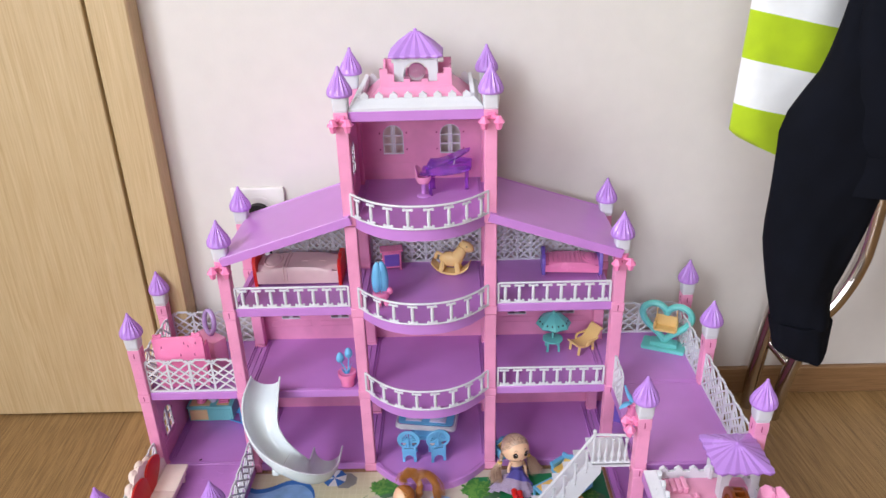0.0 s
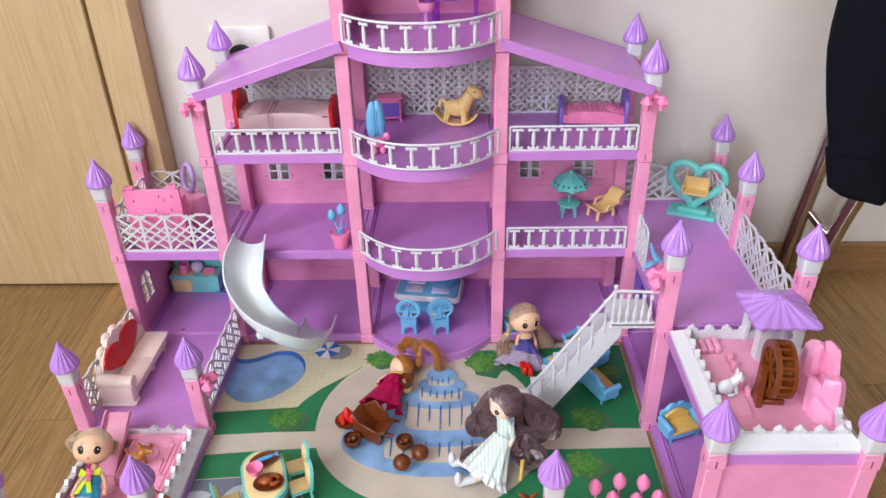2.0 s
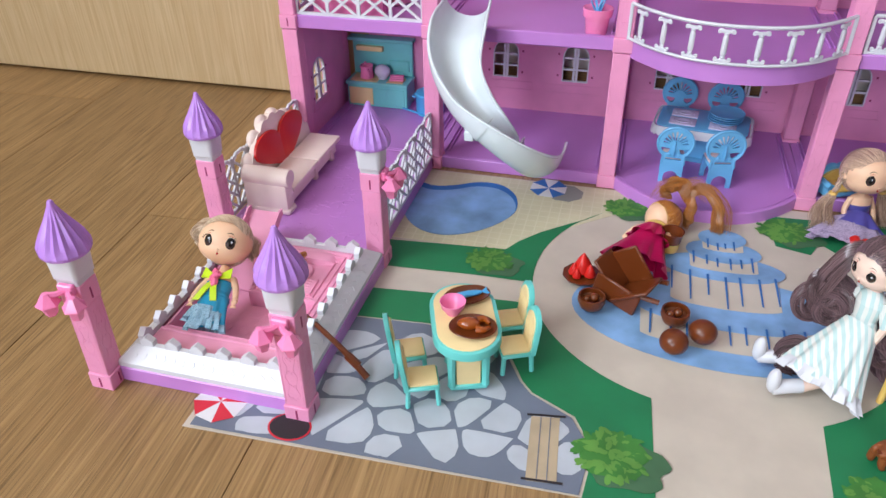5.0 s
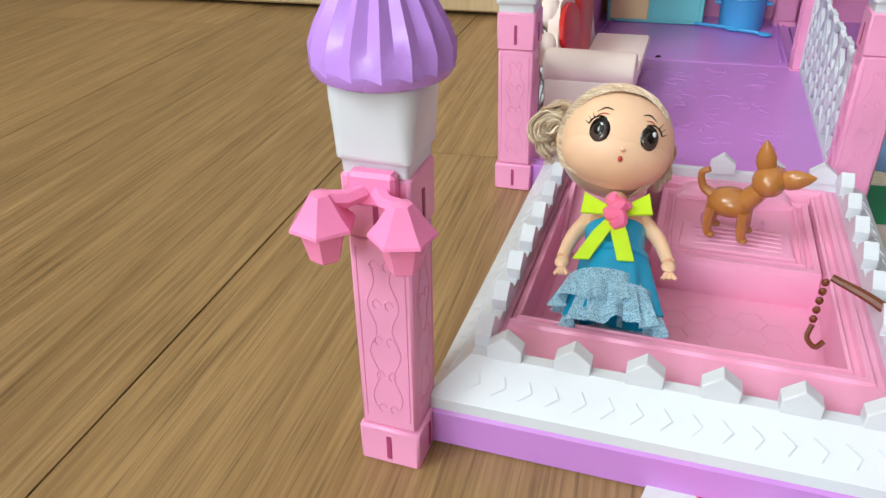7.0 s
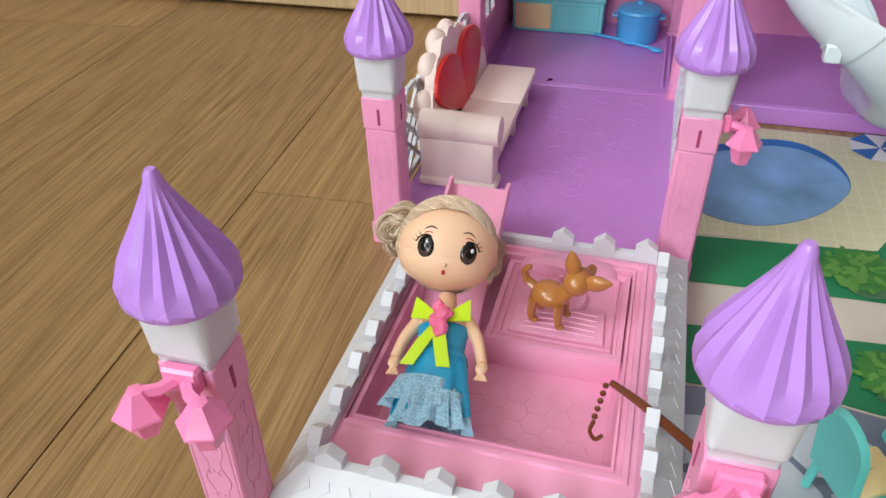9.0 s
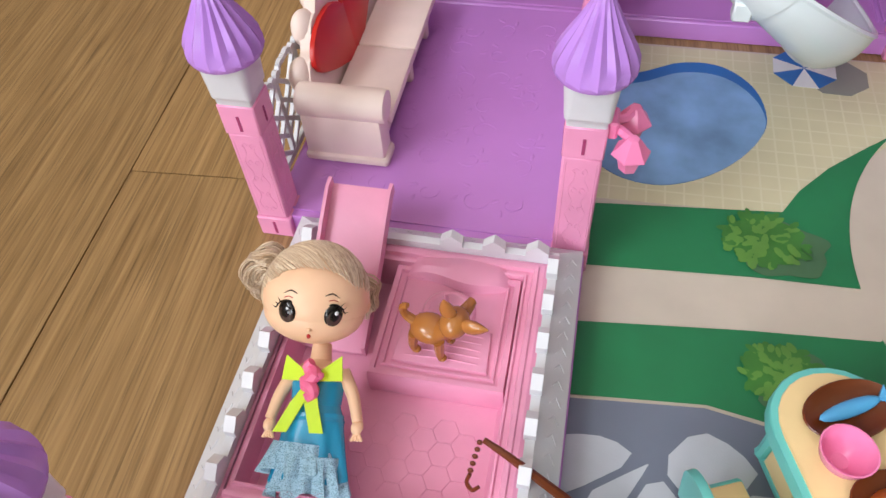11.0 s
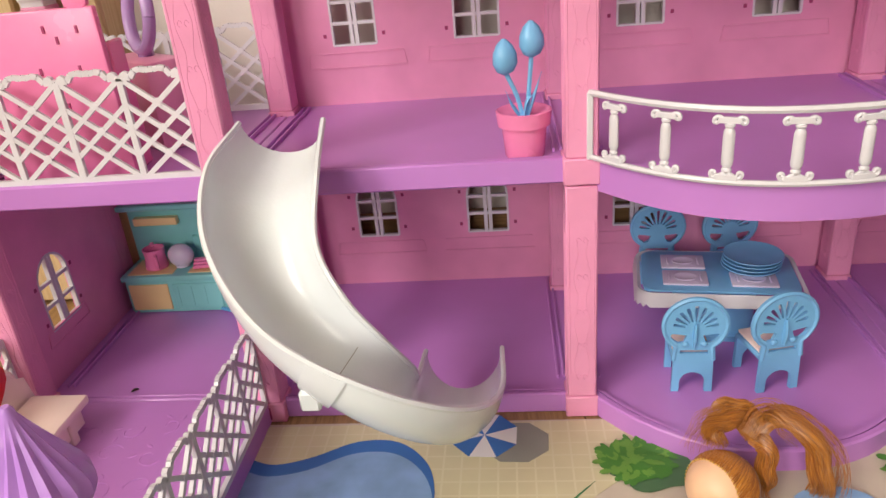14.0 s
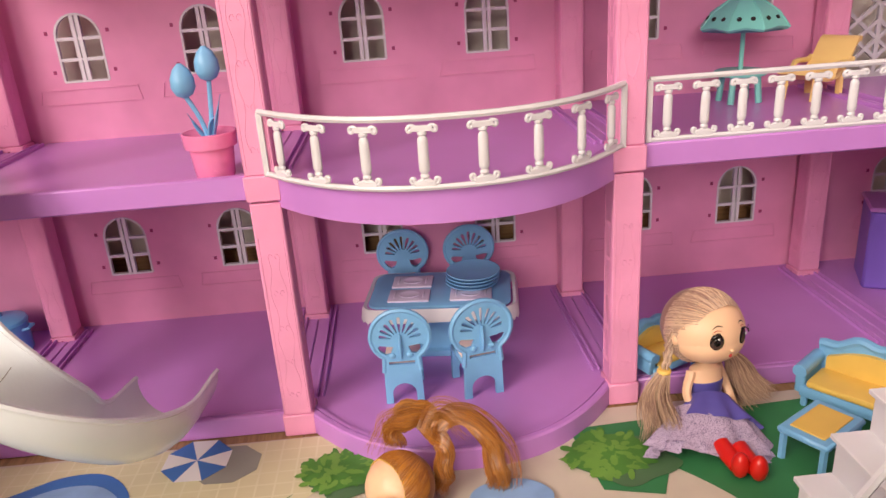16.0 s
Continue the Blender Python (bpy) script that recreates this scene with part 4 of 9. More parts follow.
# ---- left wing: kitchen bay and terrace ----
wing_l = thing("dollhouse_wing", "low pink and lilac wing with kitchen bay and trellis terrace", "dollhouse", pose(-0.37, 1.0, 0))
slab(wing_l, X[0] + 0.001, X[1] - 0.0004, FX + 0.003, WALLY + 0.003, 0)
slab(wing_l, X[0] + 0.001, X[1] - 0.0004, FX, WALLY + 0.003, LV[1])
slab(wing_l, X[0] + 0.001, X[1] - 0.0004, Y2 - PW + 0.0012, FX + 0.002, 0, name="terrace_slab", lips=False)
wall_panel(wing_l, XB[0] + PW, XB[1] - PW, WALLY, SLAB, LV[1], 0)
wall_panel(wing_l, YF + PW, YB - PW, X[0] + 0.002, SLAB, LV[1], 1, turn=90, ww=0.034, wh=0.050, sill=0.033, shift=-0.020)
add_pillar(wing_l, X[0], YF, 0, 0.248)
add_pillar(wing_l, XB[0], YB, 0, 0.248)
add_pillar(wing_l, X[0] + 0.003, Y2 - 0.002, 0, 0.092)
add_pillar(wing_l, X[1] + 0.0015, Y2, 0, 0.098, lamp=[(90, 0.078)])
fence(wing_l, (X[0] + PW, FX + 0.004), (X[1] - PW, FX + 0.004), LV[1] + SLAB, 0.060, 2, 2)
fence(wing_l, (XB[0] + PW, YB + 0.010), (XB[1] - PW, YB + 0.010), LV[1] + SLAB, 0.060, 2, 2)
fence(wing_l, (X[0], YB - PW), (X[0], YF + PW), LV[1] + SLAB, 0.060, 2, 2)
fence(wing_l, (X[0] - 0.002, Y2 + PW), (X[0] - 0.002, FX - 0.004), SLAB, 0.056, 3, 2)
fence(wing_l, (X[1] - 0.002, Y2 + PW), (X[1] - 0.002, FX - 0.004), SLAB, 0.056, 3, 2)

# raised scrolls and leaves moulded into the terrace floor
rnd = random.Random(17)
bm = B()
for i in range(5):
    for k in range(7):
        cx, cy = X[0] + 0.030 + 0.0245 * i + rnd.uniform(-0.004, 0.004), Y2 + 0.022 + 0.0245 * k + rnd.uniform(-0.004, 0.004)
        a0, sg, r0 = rnd.uniform(0, 6.28), rnd.choice((-1, 1)), rnd.uniform(0.0065, 0.0095)
        tube(bm, [(cx + r0 * (1 - 0.75 * q / 12) * math.cos(a0 + sg * q * 0.42), cy + r0 * (1 - 0.75 * q / 12) * math.sin(a0 + sg * q * 0.42), SLAB + 0.0001) for q in range(13)], lambda v: 0.00016 + 0.00018 * math.sin(math.pi * v), 5)
        for q in (0, 1):
            b0 = a0 + 2.4 + q * 1.1
            ball(bm, (cx + r0 * 1.25 * math.cos(b0), cy + r0 * 1.25 * math.sin(b0), SLAB), (0.0030, 0.0012, 0.0004), Matrix.Rotation(b0 + 0.6, 4, "Z"), 10, 5)
wpart("floor_relief", bm, LILAC, wing_l)

# ---- pool terrace ----
pool = thing("toy_pool", "pink toy pool basin with white battlement rim", "toy pool", pose(-0.36, 0.715, 0, 0, 0, 0))
PX0, PX1, PY0, PY1 = -0.4290, -0.2790, Y3 + 0.001, Y2 - PW
add_pillar(pool, -0.4355, Y3 - 0.002, 0, 0.098, lamp=[(3, 0.0795)], lean=(0, 1.4))
add_pillar(pool, -0.2785, Y3 + 0.004, 0, 0.098, lamp=[(0, 0.076)], lean=(0, 0.5))
j_, zb, zt = castle_top(pool, PX0, PX1, PY0, PY1, 0, skip_back=0.45, deck=False)
# basin: rim, sunken water floor, bench with pillow relief, slide chute
ix0, ix1, iy0, iy1 = j_[0][0], j_[1][0], j_[0][1], j_[2][1]
bm = B()
zr, zf = zt - 0.0035, 0.0075
wx0, wx1, wy0, wy1 = -0.4075, -0.3065, 0.6610, iy1 - 0.010
rim = [(ix0, iy0, ix1, iy1, zr - 0.001), (ix0 + 0.002, iy0 + 0.002, ix1 - 0.002, iy1 - 0.002, zr)]
for d, h in ((0.0068, zr), (0.0062, zr + 0.0012), (0.0042, zr + 0.0012), (0.0036, zr - 0.0008), (0.0016, zr - 0.0008), (0.0010, zr + 0.0004), (0.0, zr), (-0.0010, zf + 0.004), (-0.0030, zf), (-0.0200, zf)):
    rim.append((max(ix0 + 0.0025, wx0 - d), max(iy0 + 0.0025, wy0 - d), min(ix1 - 0.0025, wx1 + d), min(iy1 - 0.0025, wy1 + d), h))
rings(bm, [[Vector((a, b, z)), Vector((c, b, z)), Vector((c, d, z)), Vector((a, d, z))] for a, b, c, d, z in rim], True, (False, True))
basin = wpart("basin", bm, DUSK, pool, "pink moulded basin", smooth=20)
bm = B(); box(bm, -0.369, wx1 - 0.0004, 0.718, wy1 - 0.0004, zf - 0.001, zr - 0.0035, 0.0016, segs=2)
part("bench", bm, DUSK, basin, "pink bench with pillow relief")
bm = B()
zt_ = zr - 0.0035
prism(bm, [(-0.3590, 0.7265), (wx1 - 0.0095, 0.7265), (wx1 - 0.0105, 0.7475), (-0.3580, 0.7475)], zt_ - 0.001, zt_ + 0.0022, bevel=0.0010)
for k in range(5):
    tube(bm, [(-0.354 + 0.0015 * math.sin(k), 0.7300 + 0.0035 * k, zt_ + 0.0021), (-0.335, 0.7305 + 0.0035 * k, zt_ + 0.0024), (wx1 - 0.014, 0.7300 + 0.0035 * k, zt_ + 0.0021)], 0.00045, 6, 4)
part("towel_relief", bm, DUSK, basin)
bm = B()
pil = []
for k in range(17):
    u = k / 16
    x = -0.3625 + 0.0495 * u
    e = 0.0022 * math.sin(u * math.pi * 2 + 0.6)
    h = 0.0072 * (math.sin(math.pi * u) ** 0.35) + 0.0004
    pil.append([Vector((x, 0.7705 + e, zt_ - 0.0006)), Vector((x, 0.7720 + e, zt_ + h * 0.75)), Vector((x, 0.7760 + e * 0.5, zt_ + h)), Vector((x, 0.7815, zt_ + h * 0.8)), Vector((x, 0.7860 - e * 0.3, zt_ + h * 0.55)), Vector((x, 0.7880 - e * 0.3, zt_ - 0.0006))])
rings(bm, pil, True)
part("pillow_relief", bm, DUSK, basin)
bm = B()
bx0, bx1, by0, by1 = -0.3685, wx1 - 0.0008, 0.7185, wy1 - 0.0008
for d0, d1 in ((0.0, 0.0032), (0.0050, 0.0066)):
    lo = []
    for d, h in ((d0, -0.0005), (d0 + 0.0004, 0.0016), (d1 - 0.0004, 0.0016), (d1, -0.0005)):
        lo.append([Vector((bx0 + d, by0 + d, zt_ + h)), Vector((bx1 - d, by0 + d, zt_ + h)), Vector((bx1 - d, by1 - d, zt_ + h)), Vector((bx0 + d, by1 - d, zt_ + h))])
    rings(bm, lo, True, (False, False))
part("bench_edge", bm, DUSK, basin)
bm = B()
lathe(bm, [(0.0125, -0.001), (0.0125, 0.0012), (0.0115, 0.0024), (0.0095, 0.0027), (0.0085, 0.0020)], 26, Matrix.Translation((-0.3385, 0.7555, zt_)))
tube(bm, [(-0.346, 0.752, zt_ + 0.001), (-0.346, 0.752, zt_ + 0.0060)], 0.0010, 8)
tube(bm, [(-0.340, 0.759, zt_ + 0.001), (-0.340, 0.760, zt_ + 0.0100)], 0.0011, 8)
part("round_cushion", bm, DUSK, basin)
bm = B()
hx = 0.0105
for i in range(12):
    for j in range(6):
        cx, cy = -0.412 + hx * 1.5 * 0.5774 * 2 * i * 0.5, 0.646 + hx * (j + 0.5 * (i % 2))
        if not (wx0 + 0.012 < cx < wx1 - 0.012 and wy0 + 0.010 < cy < 0.708):
            continue
        for k in range(3):
            a0, a1 = radians(60 * k), radians(60 * k + 60)
            tube(bm, [(cx + hx * 0.5774 * math.cos(a0), cy + hx * 0.5774 * math.sin(a0), zf + 0.0001), (cx + hx * 0.5774 * math.cos(a1), cy + hx * 0.5774 * math.sin(a1), zf + 0.0001)], 0.00022, 4)
part("tile_relief", bm, DUSK, basin)
bm = B()
# chute at the back: a curved sheet between two cheeks, rising over the rim
n = 10
sec = [(0.734, zf + 0.001), (0.760, zb + 0.006), (0.776, zb + 0.013), (0.790, zb + 0.022), (0.802, zb + 0.030), (0.806, zb + 0.031)]
for s in (-0.4065, -0.3755):
    poly = [(y, z) for y, z in sec] + [(0.806, zb + 0.037), (0.800, zb + 0.037), (0.786, zb + 0.029), (0.772, zb + 0.020), (0.756, zb + 0.012), (0.734, zf + 0.007)]
    prism(bm, poly, -0.0009, 0.0009, Matrix.Translation((s, 0, 0)) @ Matrix(((0, 0, 1, 0), (1, 0, 0, 0), (0, 1, 0, 0), (0, 0, 0, 1))))
rings(bm, [[Vector((-0.4065, y, z)), Vector((-0.3755, y, z)), Vector((-0.3755, y, z + 0.0015)), Vector((-0.4065, y, z + 0.0015))] for y, z in sec])
part("water_chute", bm, DUSK, basin, "pink slide chute", smooth=30)

# ---- right wing ----
wing_r = thing("dollhouse_wing", "low pink and lilac wing with roof terrace and battlements", "dollhouse", pose(0.36, 0.9, 0))
slab(wing_r, X[4] + 0.0004, X[5] - 0.001, FX + 0.003, WALLY + 0.003, 0)
slab(wing_r, X[4] + 0.0004, X[5] - 0.001, FX + 0.003, WALLY + 0.003, LV[1], lips=False)
slab(wing_r, X[4] + 0.001, X[5] - 0.002, Y2 + 0.012, FX + 0.002, 0, lips=True)
slab(wing_r, X[4] + 0.001, X[5] - 0.002, Y2 + 0.012, FX + 0.002, LV[1], lips=False)
slab(wing_r, X[4] + 0.001, X[5] - 0.002, Y3 + 0.002, Y2 + 0.010, 0, lips=True)
for (i, y, h) in ((5, YB, 0.248), (5, YF, 0.248), (5, Y2, 0.248), (4, Y2 + 0.012, 0.248), (4, Y3 + 0.004, 0.170), (5, Y3 + 0.004, 0.170)):
    add_pillar(wing_r, XB[i] if y == YB else X[i], y, 0, h, True, [(-90, 0.222)] if (i == 4 and h > 0.2) else None)
wall_panel(wing_r, XB[4] + PW, XB[5] - PW, WALLY, SLAB, LV[1], 1)
wall_panel(wing_r, YF + PW, YB - PW, X[5] + 0.002, SLAB, LV[1], 1, turn=90)
wall_panel(wing_r, Y2 + PW, YF - PW, X[5] + 0.002, SLAB, LV[1], 2, turn=90)
wall_panel(wing_r, Y3 + PW + 0.004, Y2 - PW, X[5] + 0.002, SLAB, LV[1], 2, turn=90)
wall_panel(wing_r, X[4] + PW, X[5] - PW, Y3, SLAB, LV[1], 1, ww=0.040, wh=0.046, sill=0.040)
bm = B(); box(bm, X[4] + PW, X[5] - PW, Y3 - 0.004, Y3 + 0.006, 0, SLAB, 0.001)
wpart("plinth", bm, PILLAR, wing_r)
fence(wing_r, (XB[4] + PW, YB + 0.010), (XB[5] - PW, YB + 0.010), LV[1] + SLAB, 0.060, 2, 2)
fence(wing_r, (X[5] - 0.004, YB - PW), (X[5] - 0.004, YF + PW), LV[1] + SLAB, 0.060, 2, 2)
fence(wing_r, (X[5] - 0.004, YF - PW), (X[5] - 0.004, Y2 + PW), LV[1] + SLAB, 0.060, 3, 2)
fence(wing_r, (X[4] + 0.003, YF - PW), (X[4] + 0.003, YF - 0.062), LV[1] + SLAB, 0.060, 2, 1)
j_, zb, zt = castle_top(wing_r, X[4] + 0.002, X[5] - 0.002, Y3 + 0.002, Y2 - 0.002, LV[1])
bm = B(); box(bm, j_[0][0], j_[1][0], j_[0][1], j_[2][1], zb, zb + 0.004, 0.0005)
# raised path and little steps moulded into the deck
box(bm, j_[0][0] + 0.006, j_[0][0] + 0.034, j_[0][1] + 0.030, j_[2][1] - 0.030, zb + 0.003, zb + 0.0062, 0.0008)
for k in range(5):
    box(bm, j_[0][0] + 0.036, j_[0][0] + 0.041, j_[0][1] + 0.062 + k * 0.014, j_[0][1] + 0.070 + k * 0.014, zb, zb + 0.012, 0.0008)
for k in range(4):
    box(bm, j_[0][0] + 0.004 + 0.007 * k, j_[0][0] + 0.010 + 0.007 * k, j_[2][1] - 0.028, j_[2][1] - 0.006, zb, zb + 0.007 + 0.002 * k, 0.0008)
wpart("roof_deck", bm, DUSK, wing_r, "pink moulded roof garden deck")
DECK = zb + 0.004

# ---- garden fence ----
gf = thing("garden_fence", "white trellis garden fence on a lilac base with pink post", "fence", pose(0.2, 0.625, 0))
add_pillar(gf, 0.1470, 0.630, 0, 0.098, lamp=[(0, 0.076)])
bm = B(); box(bm, 0.157, X[4] - PW - 0.001, 0.621, 0.641, 0, SLAB, 0.001)
wpart("fence_base", bm, LILAC, gf)
fence(gf, (0.158, 0.629), (X[4] - PW - 0.002, 0.629), SLAB, 0.063, 2, 2)

# ---- oak floor boards ----
TILT = radians(3.4)
bw_, gap = 0.2345, 0.0008
Rf = Matrix.Translation((-0.552, 0.838, 0)) @ Matrix.Rotation(TILT, 4, "Z")
boards = {}
for i in range(-6, 23):
    for j in range(-4, 2):
        L = 1.25
        off = (0.0, 0.52, 0.86, 0.27, 0.7)[i % 5]
        y0, y1 = j * L + off, j * L + off + L
        if i == 0:
            y0, y1 = j * L, (j + 1) * L
        x0, x1 = i * bw_, (i + 1) * bw_
        cx, cy = (x0 + x1) / 2, (y0 + y1) / 2
        w = Rf @ Vector((cx, cy, 0))
        if not (LEFT_X - 0.2 < w.x < RIGHT_X + 0.2 and FRONT_Y - 0.7 < w.y < WALL_Y + 0.6):
            continue
        inside = all(LEFT_X - 0.03 < v.x < RIGHT_X + 0.03 and FRONT_Y - 0.03 < v.y < WALL_Y + 0.03 for v in [Rf @ Vector((x, y, 0)) for x in (x0, x1) for y in (y0, y1)])
        if not inside:      # boards at the walls are sawn off under them
            m = Rf @ Matrix.Translation((cx, cy, 0))
            bm = B(); box(bm, -bw_ / 2 + gap / 2, bw_ / 2 - gap / 2, -L / 2 + gap / 2, L / 2 - gap / 2, -0.012, 0)
            for co, no in (((LEFT_X - 0.02, 0, 0), (-1, 0, 0)), ((RIGHT_X + 0.02, 0, 0), (1, 0, 0)), ((0, FRONT_Y - 0.02, 0), (0, -1, 0)), ((0, WALL_Y + 0.02, 0), (0, 1, 0))):
                bmesh.ops.bisect_plane(bm, geom=bm.verts[:] + bm.edges[:] + bm.faces[:], plane_co=m.inverted() @ Vector(co), plane_no=m.to_3x3().inverted() @ Vector(no), clear_outer=True)
            if len(bm.faces) > 3:
                part("plank", bm, FLOORW, floor, smooth=0).matrix_basis = m
            else:
                bm.free()
            continue
        if "board" not in boards:
            bm = B(); box(bm, -bw_ / 2 + gap / 2, bw_ / 2 - gap / 2, -L / 2 + gap / 2, L / 2 - gap / 2, -0.012, 0, 0.0002)
            boards["board"] = part("plank", bm, FLOORW, floor, smooth=0)
            boards["board"].matrix_basis = Rf @ Matrix.Translation((cx, cy, 0))
        else:
            share(boards["board"], floor, Rf @ Matrix.Translation((cx, cy, 0)))

# ---- printed play mat ----
mat = thing("play_mat", "printed cloth garden play mat with lawns, paths, pond and fountain", "play mat", pose(-0.02, 0.8, 0))
MAT_OUT = [(-0.357, 0.589), (-0.21, 0.594), (-0.08, 0.599), (0.03, 0.597), (0.16, 0.592), (0.2945, 0.588), (0.2945, 1.004), (-0.29, 1.004), (-0.357, 1.002)]


def sheet(name, poly, layer, material, label=""):
    """A flat printed shape on the mat, layer by layer."""
    bm = B()
    z = 0.0006 + 0.0003 * layer
    prism(bm, poly, z - 0.0002, z)
    return wpart(name, bm, material, mat, label, smooth=0)


bm = B(); prism(bm, MAT_OUT, 0.0, 0.0006)
wpart("cloth", bm, MAT, mat, smooth=0)


def arc(cx, cy, rx, ry, a0, a1, n=20):
    return [(cx + rx * math.cos(radians(a0 + (a1 - a0) * i / n)), cy + ry * math.sin(radians(a0 + (a1 - a0) * i / n))) for i in range(n + 1)]


sheet("sand_print", [(-0.357, 0.856), (-0.165, 0.862), (-0.13, 0.91), (-0.07, 0.96), (-0.05, 1.003), (-0.357, 1.001)], 1, SAND, "pale sand-coloured print")
PC = (0.006, 0.838)
sheet("lawn_print", [(-0.30, 0.852), (-0.267, 0.855), (-0.21, 0.860), (-0.176, 0.863), (-0.166, 0.880), (-0.148, 0.901), (-0.124, 0.922), (-0.106, 0.936)] + arc(*PC, 0.150, 0.150, 131, 188) + [(-0.195, 0.816), (-0.30, 0.809)], 2, GREEN, "green lawn print")
sheet("lawn_print", [(-0.30, 0.773), (-0.199, 0.783), (-0.138, 0.787)] + arc(*PC, 0.152, 0.146, 200, 254) + [(-0.030, 0.600), (-0.076, 0.598), (-0.072, 0.638), (-0.088, 0.666), (-0.121, 0.682), (-0.130, 0.692), (-0.147, 0.723), (-0.175, 0.733), (-0.218, 0.740), (-0.30, 0.733)], 2, GREEN, "green lawn print")
sheet("lawn_print", [(0.170, 0.822), (0.2935, 0.822), (0.2935, 0.998), (0.067, 0.985), (0.073, 0.930), (0.103, 0.922)] + arc(*PC, 0.152, 0.150, 45, -4, 10), 2, GREEN, "green lawn print")
sheet("lawn_print", arc(*PC, 0.160, 0.157, -62, -20, 12) + [(0.2935, 0.788), (0.2935, 0.688), (0.130, 0.672), (0.138, 0.594), (0.076, 0.596)], 2, GREEN, "green lawn print")
sheet("lawn_print", [(0.17, 0.915), (0.27, 0.908), (0.27, 0.911), (0.17, 0.918)], 3, LEAF)
sheet("paving_print", [(-0.352, 0.591), (-0.21, 0.5955), (-0.078, 0.5995), (-0.074, 0.638), (-0.090, 0.664), (-0.122, 0.680), (-0.132, 0.691), (-0.149, 0.721), (-0.177, 0.731), (-0.219, 0.738), (-0.300, 0.731), (-0.352, 0.731)], 3, GROUT, "grey crazy-paving print")
sheet("paving_print", [(0.138, 0.594), (0.272, 0.590), (0.272, 0.690), (0.128, 0.674)], 3, GROUT, "grey crazy-paving print")
sheet("red_print", [(0.160, 0.592), (0.270, 0.590), (0.268, 0.618), (0.165, 0.618)], 4, MRED)


def crazy_stones(x0, x1, y0, y1, inside, step, seed):
    """Irregular flat stones: Voronoi cells of a shaken grid, shrunk for the joints and rounded."""
    rnd = random.Random(seed)
    pts = []
    for i in range(int((x1 - x0) / step) + 3):
        for j in range(int((y1 - y0) / step) + 3):
            pts.append((x0 + (i - 1 + 0.5 * (j % 2) + rnd.uniform(-0.46, 0.46)) * step, y0 + (j - 1 + rnd.uniform(-0.46, 0.46)) * step * 0.9))
    cells = []
    for k, (px, py) in enumerate(pts):
        poly = [(px - step * 2, py - step * 2), (px + step * 2, py - step * 2), (px + step * 2, py + step * 2), (px - step * 2, py + step * 2)]
        for q, (qx, qy) in enumerate(pts):
            if q == k or math.hypot(qx - px, qy - py) > step * 3:
                continue
            mx, my, nx, ny = (px + qx) / 2, (py + qy) / 2, qx - px, qy - py
            l = math.hypot(nx, ny)
            out = []
            for (ax, ay), (bx, by) in zip(poly, poly[1:] + poly[:1]):
                da = ((ax - mx) * nx + (ay - my) * ny) / l + 0.0016
                db = ((bx - mx) * nx + (by - my) * ny) / l + 0.0016
                if da <= 0:
                    out.append((ax, ay))
                if da * db < 0:
                    u = da / (da - db)
                    out.append((ax + (bx - ax) * u, ay + (by - ay) * u))
            poly = out
            if len(poly) < 3:
                break
        if len(poly) < 3:
            continue
        for _ in range(1):      # round the corners
            nw = []
            for (ax, ay), (bx, by) in zip(poly, poly[1:] + poly[:1]):
                nw += [(ax * 0.75 + bx * 0.25, ay * 0.75 + by * 0.25), (ax * 0.25 + bx * 0.75, ay * 0.25 + by * 0.75)]
            poly = nw
        gx, gy = sum(a for a, _ in poly) / len(poly), sum(b for _, b in poly) / len(poly)
        if not inside(gx, gy):
            continue
        cut = []
        for a, b in poly:       # cells on the border end at it
            k = 1.0
            while k > 0.05 and not inside(gx + (a - gx) * k, gy + (b - gy) * k):
                k -= 0.05
            cut.append((gx + (a - gx) * k, gy + (b - gy) * k))
        cells.append(cut)
    return cells


def in_poly(poly):
    def f(x, y):
        c = False
        for (ax, ay), (bx, by) in zip(poly, poly[1:] + poly[:1]):
            if (ay > y) != (by > y) and x < (bx - ax) * (y - ay) / (by - ay) + ax:
                c = not c
        return c
    return f


for c in crazy_stones(-0.35, -0.07, 0.595, 0.735, in_poly([(-0.350, 0.593), (-0.080, 0.601), (-0.076, 0.638), (-0.092, 0.662), (-0.124, 0.678), (-0.134, 0.689), (-0.151, 0.719), (-0.179, 0.729), (-0.221, 0.735), (-0.350, 0.729)]), 0.0290, 5):
    sheet("stone_print", c, 4, STONE)
for c in crazy_stones(0.13, 0.27, 0.595, 0.685, in_poly([(0.140, 0.620), (0.270, 0.620), (0.270, 0.686), (0.131, 0.672)]), 0.0290, 9):
    sheet("stone_print", c, 4, STONE)

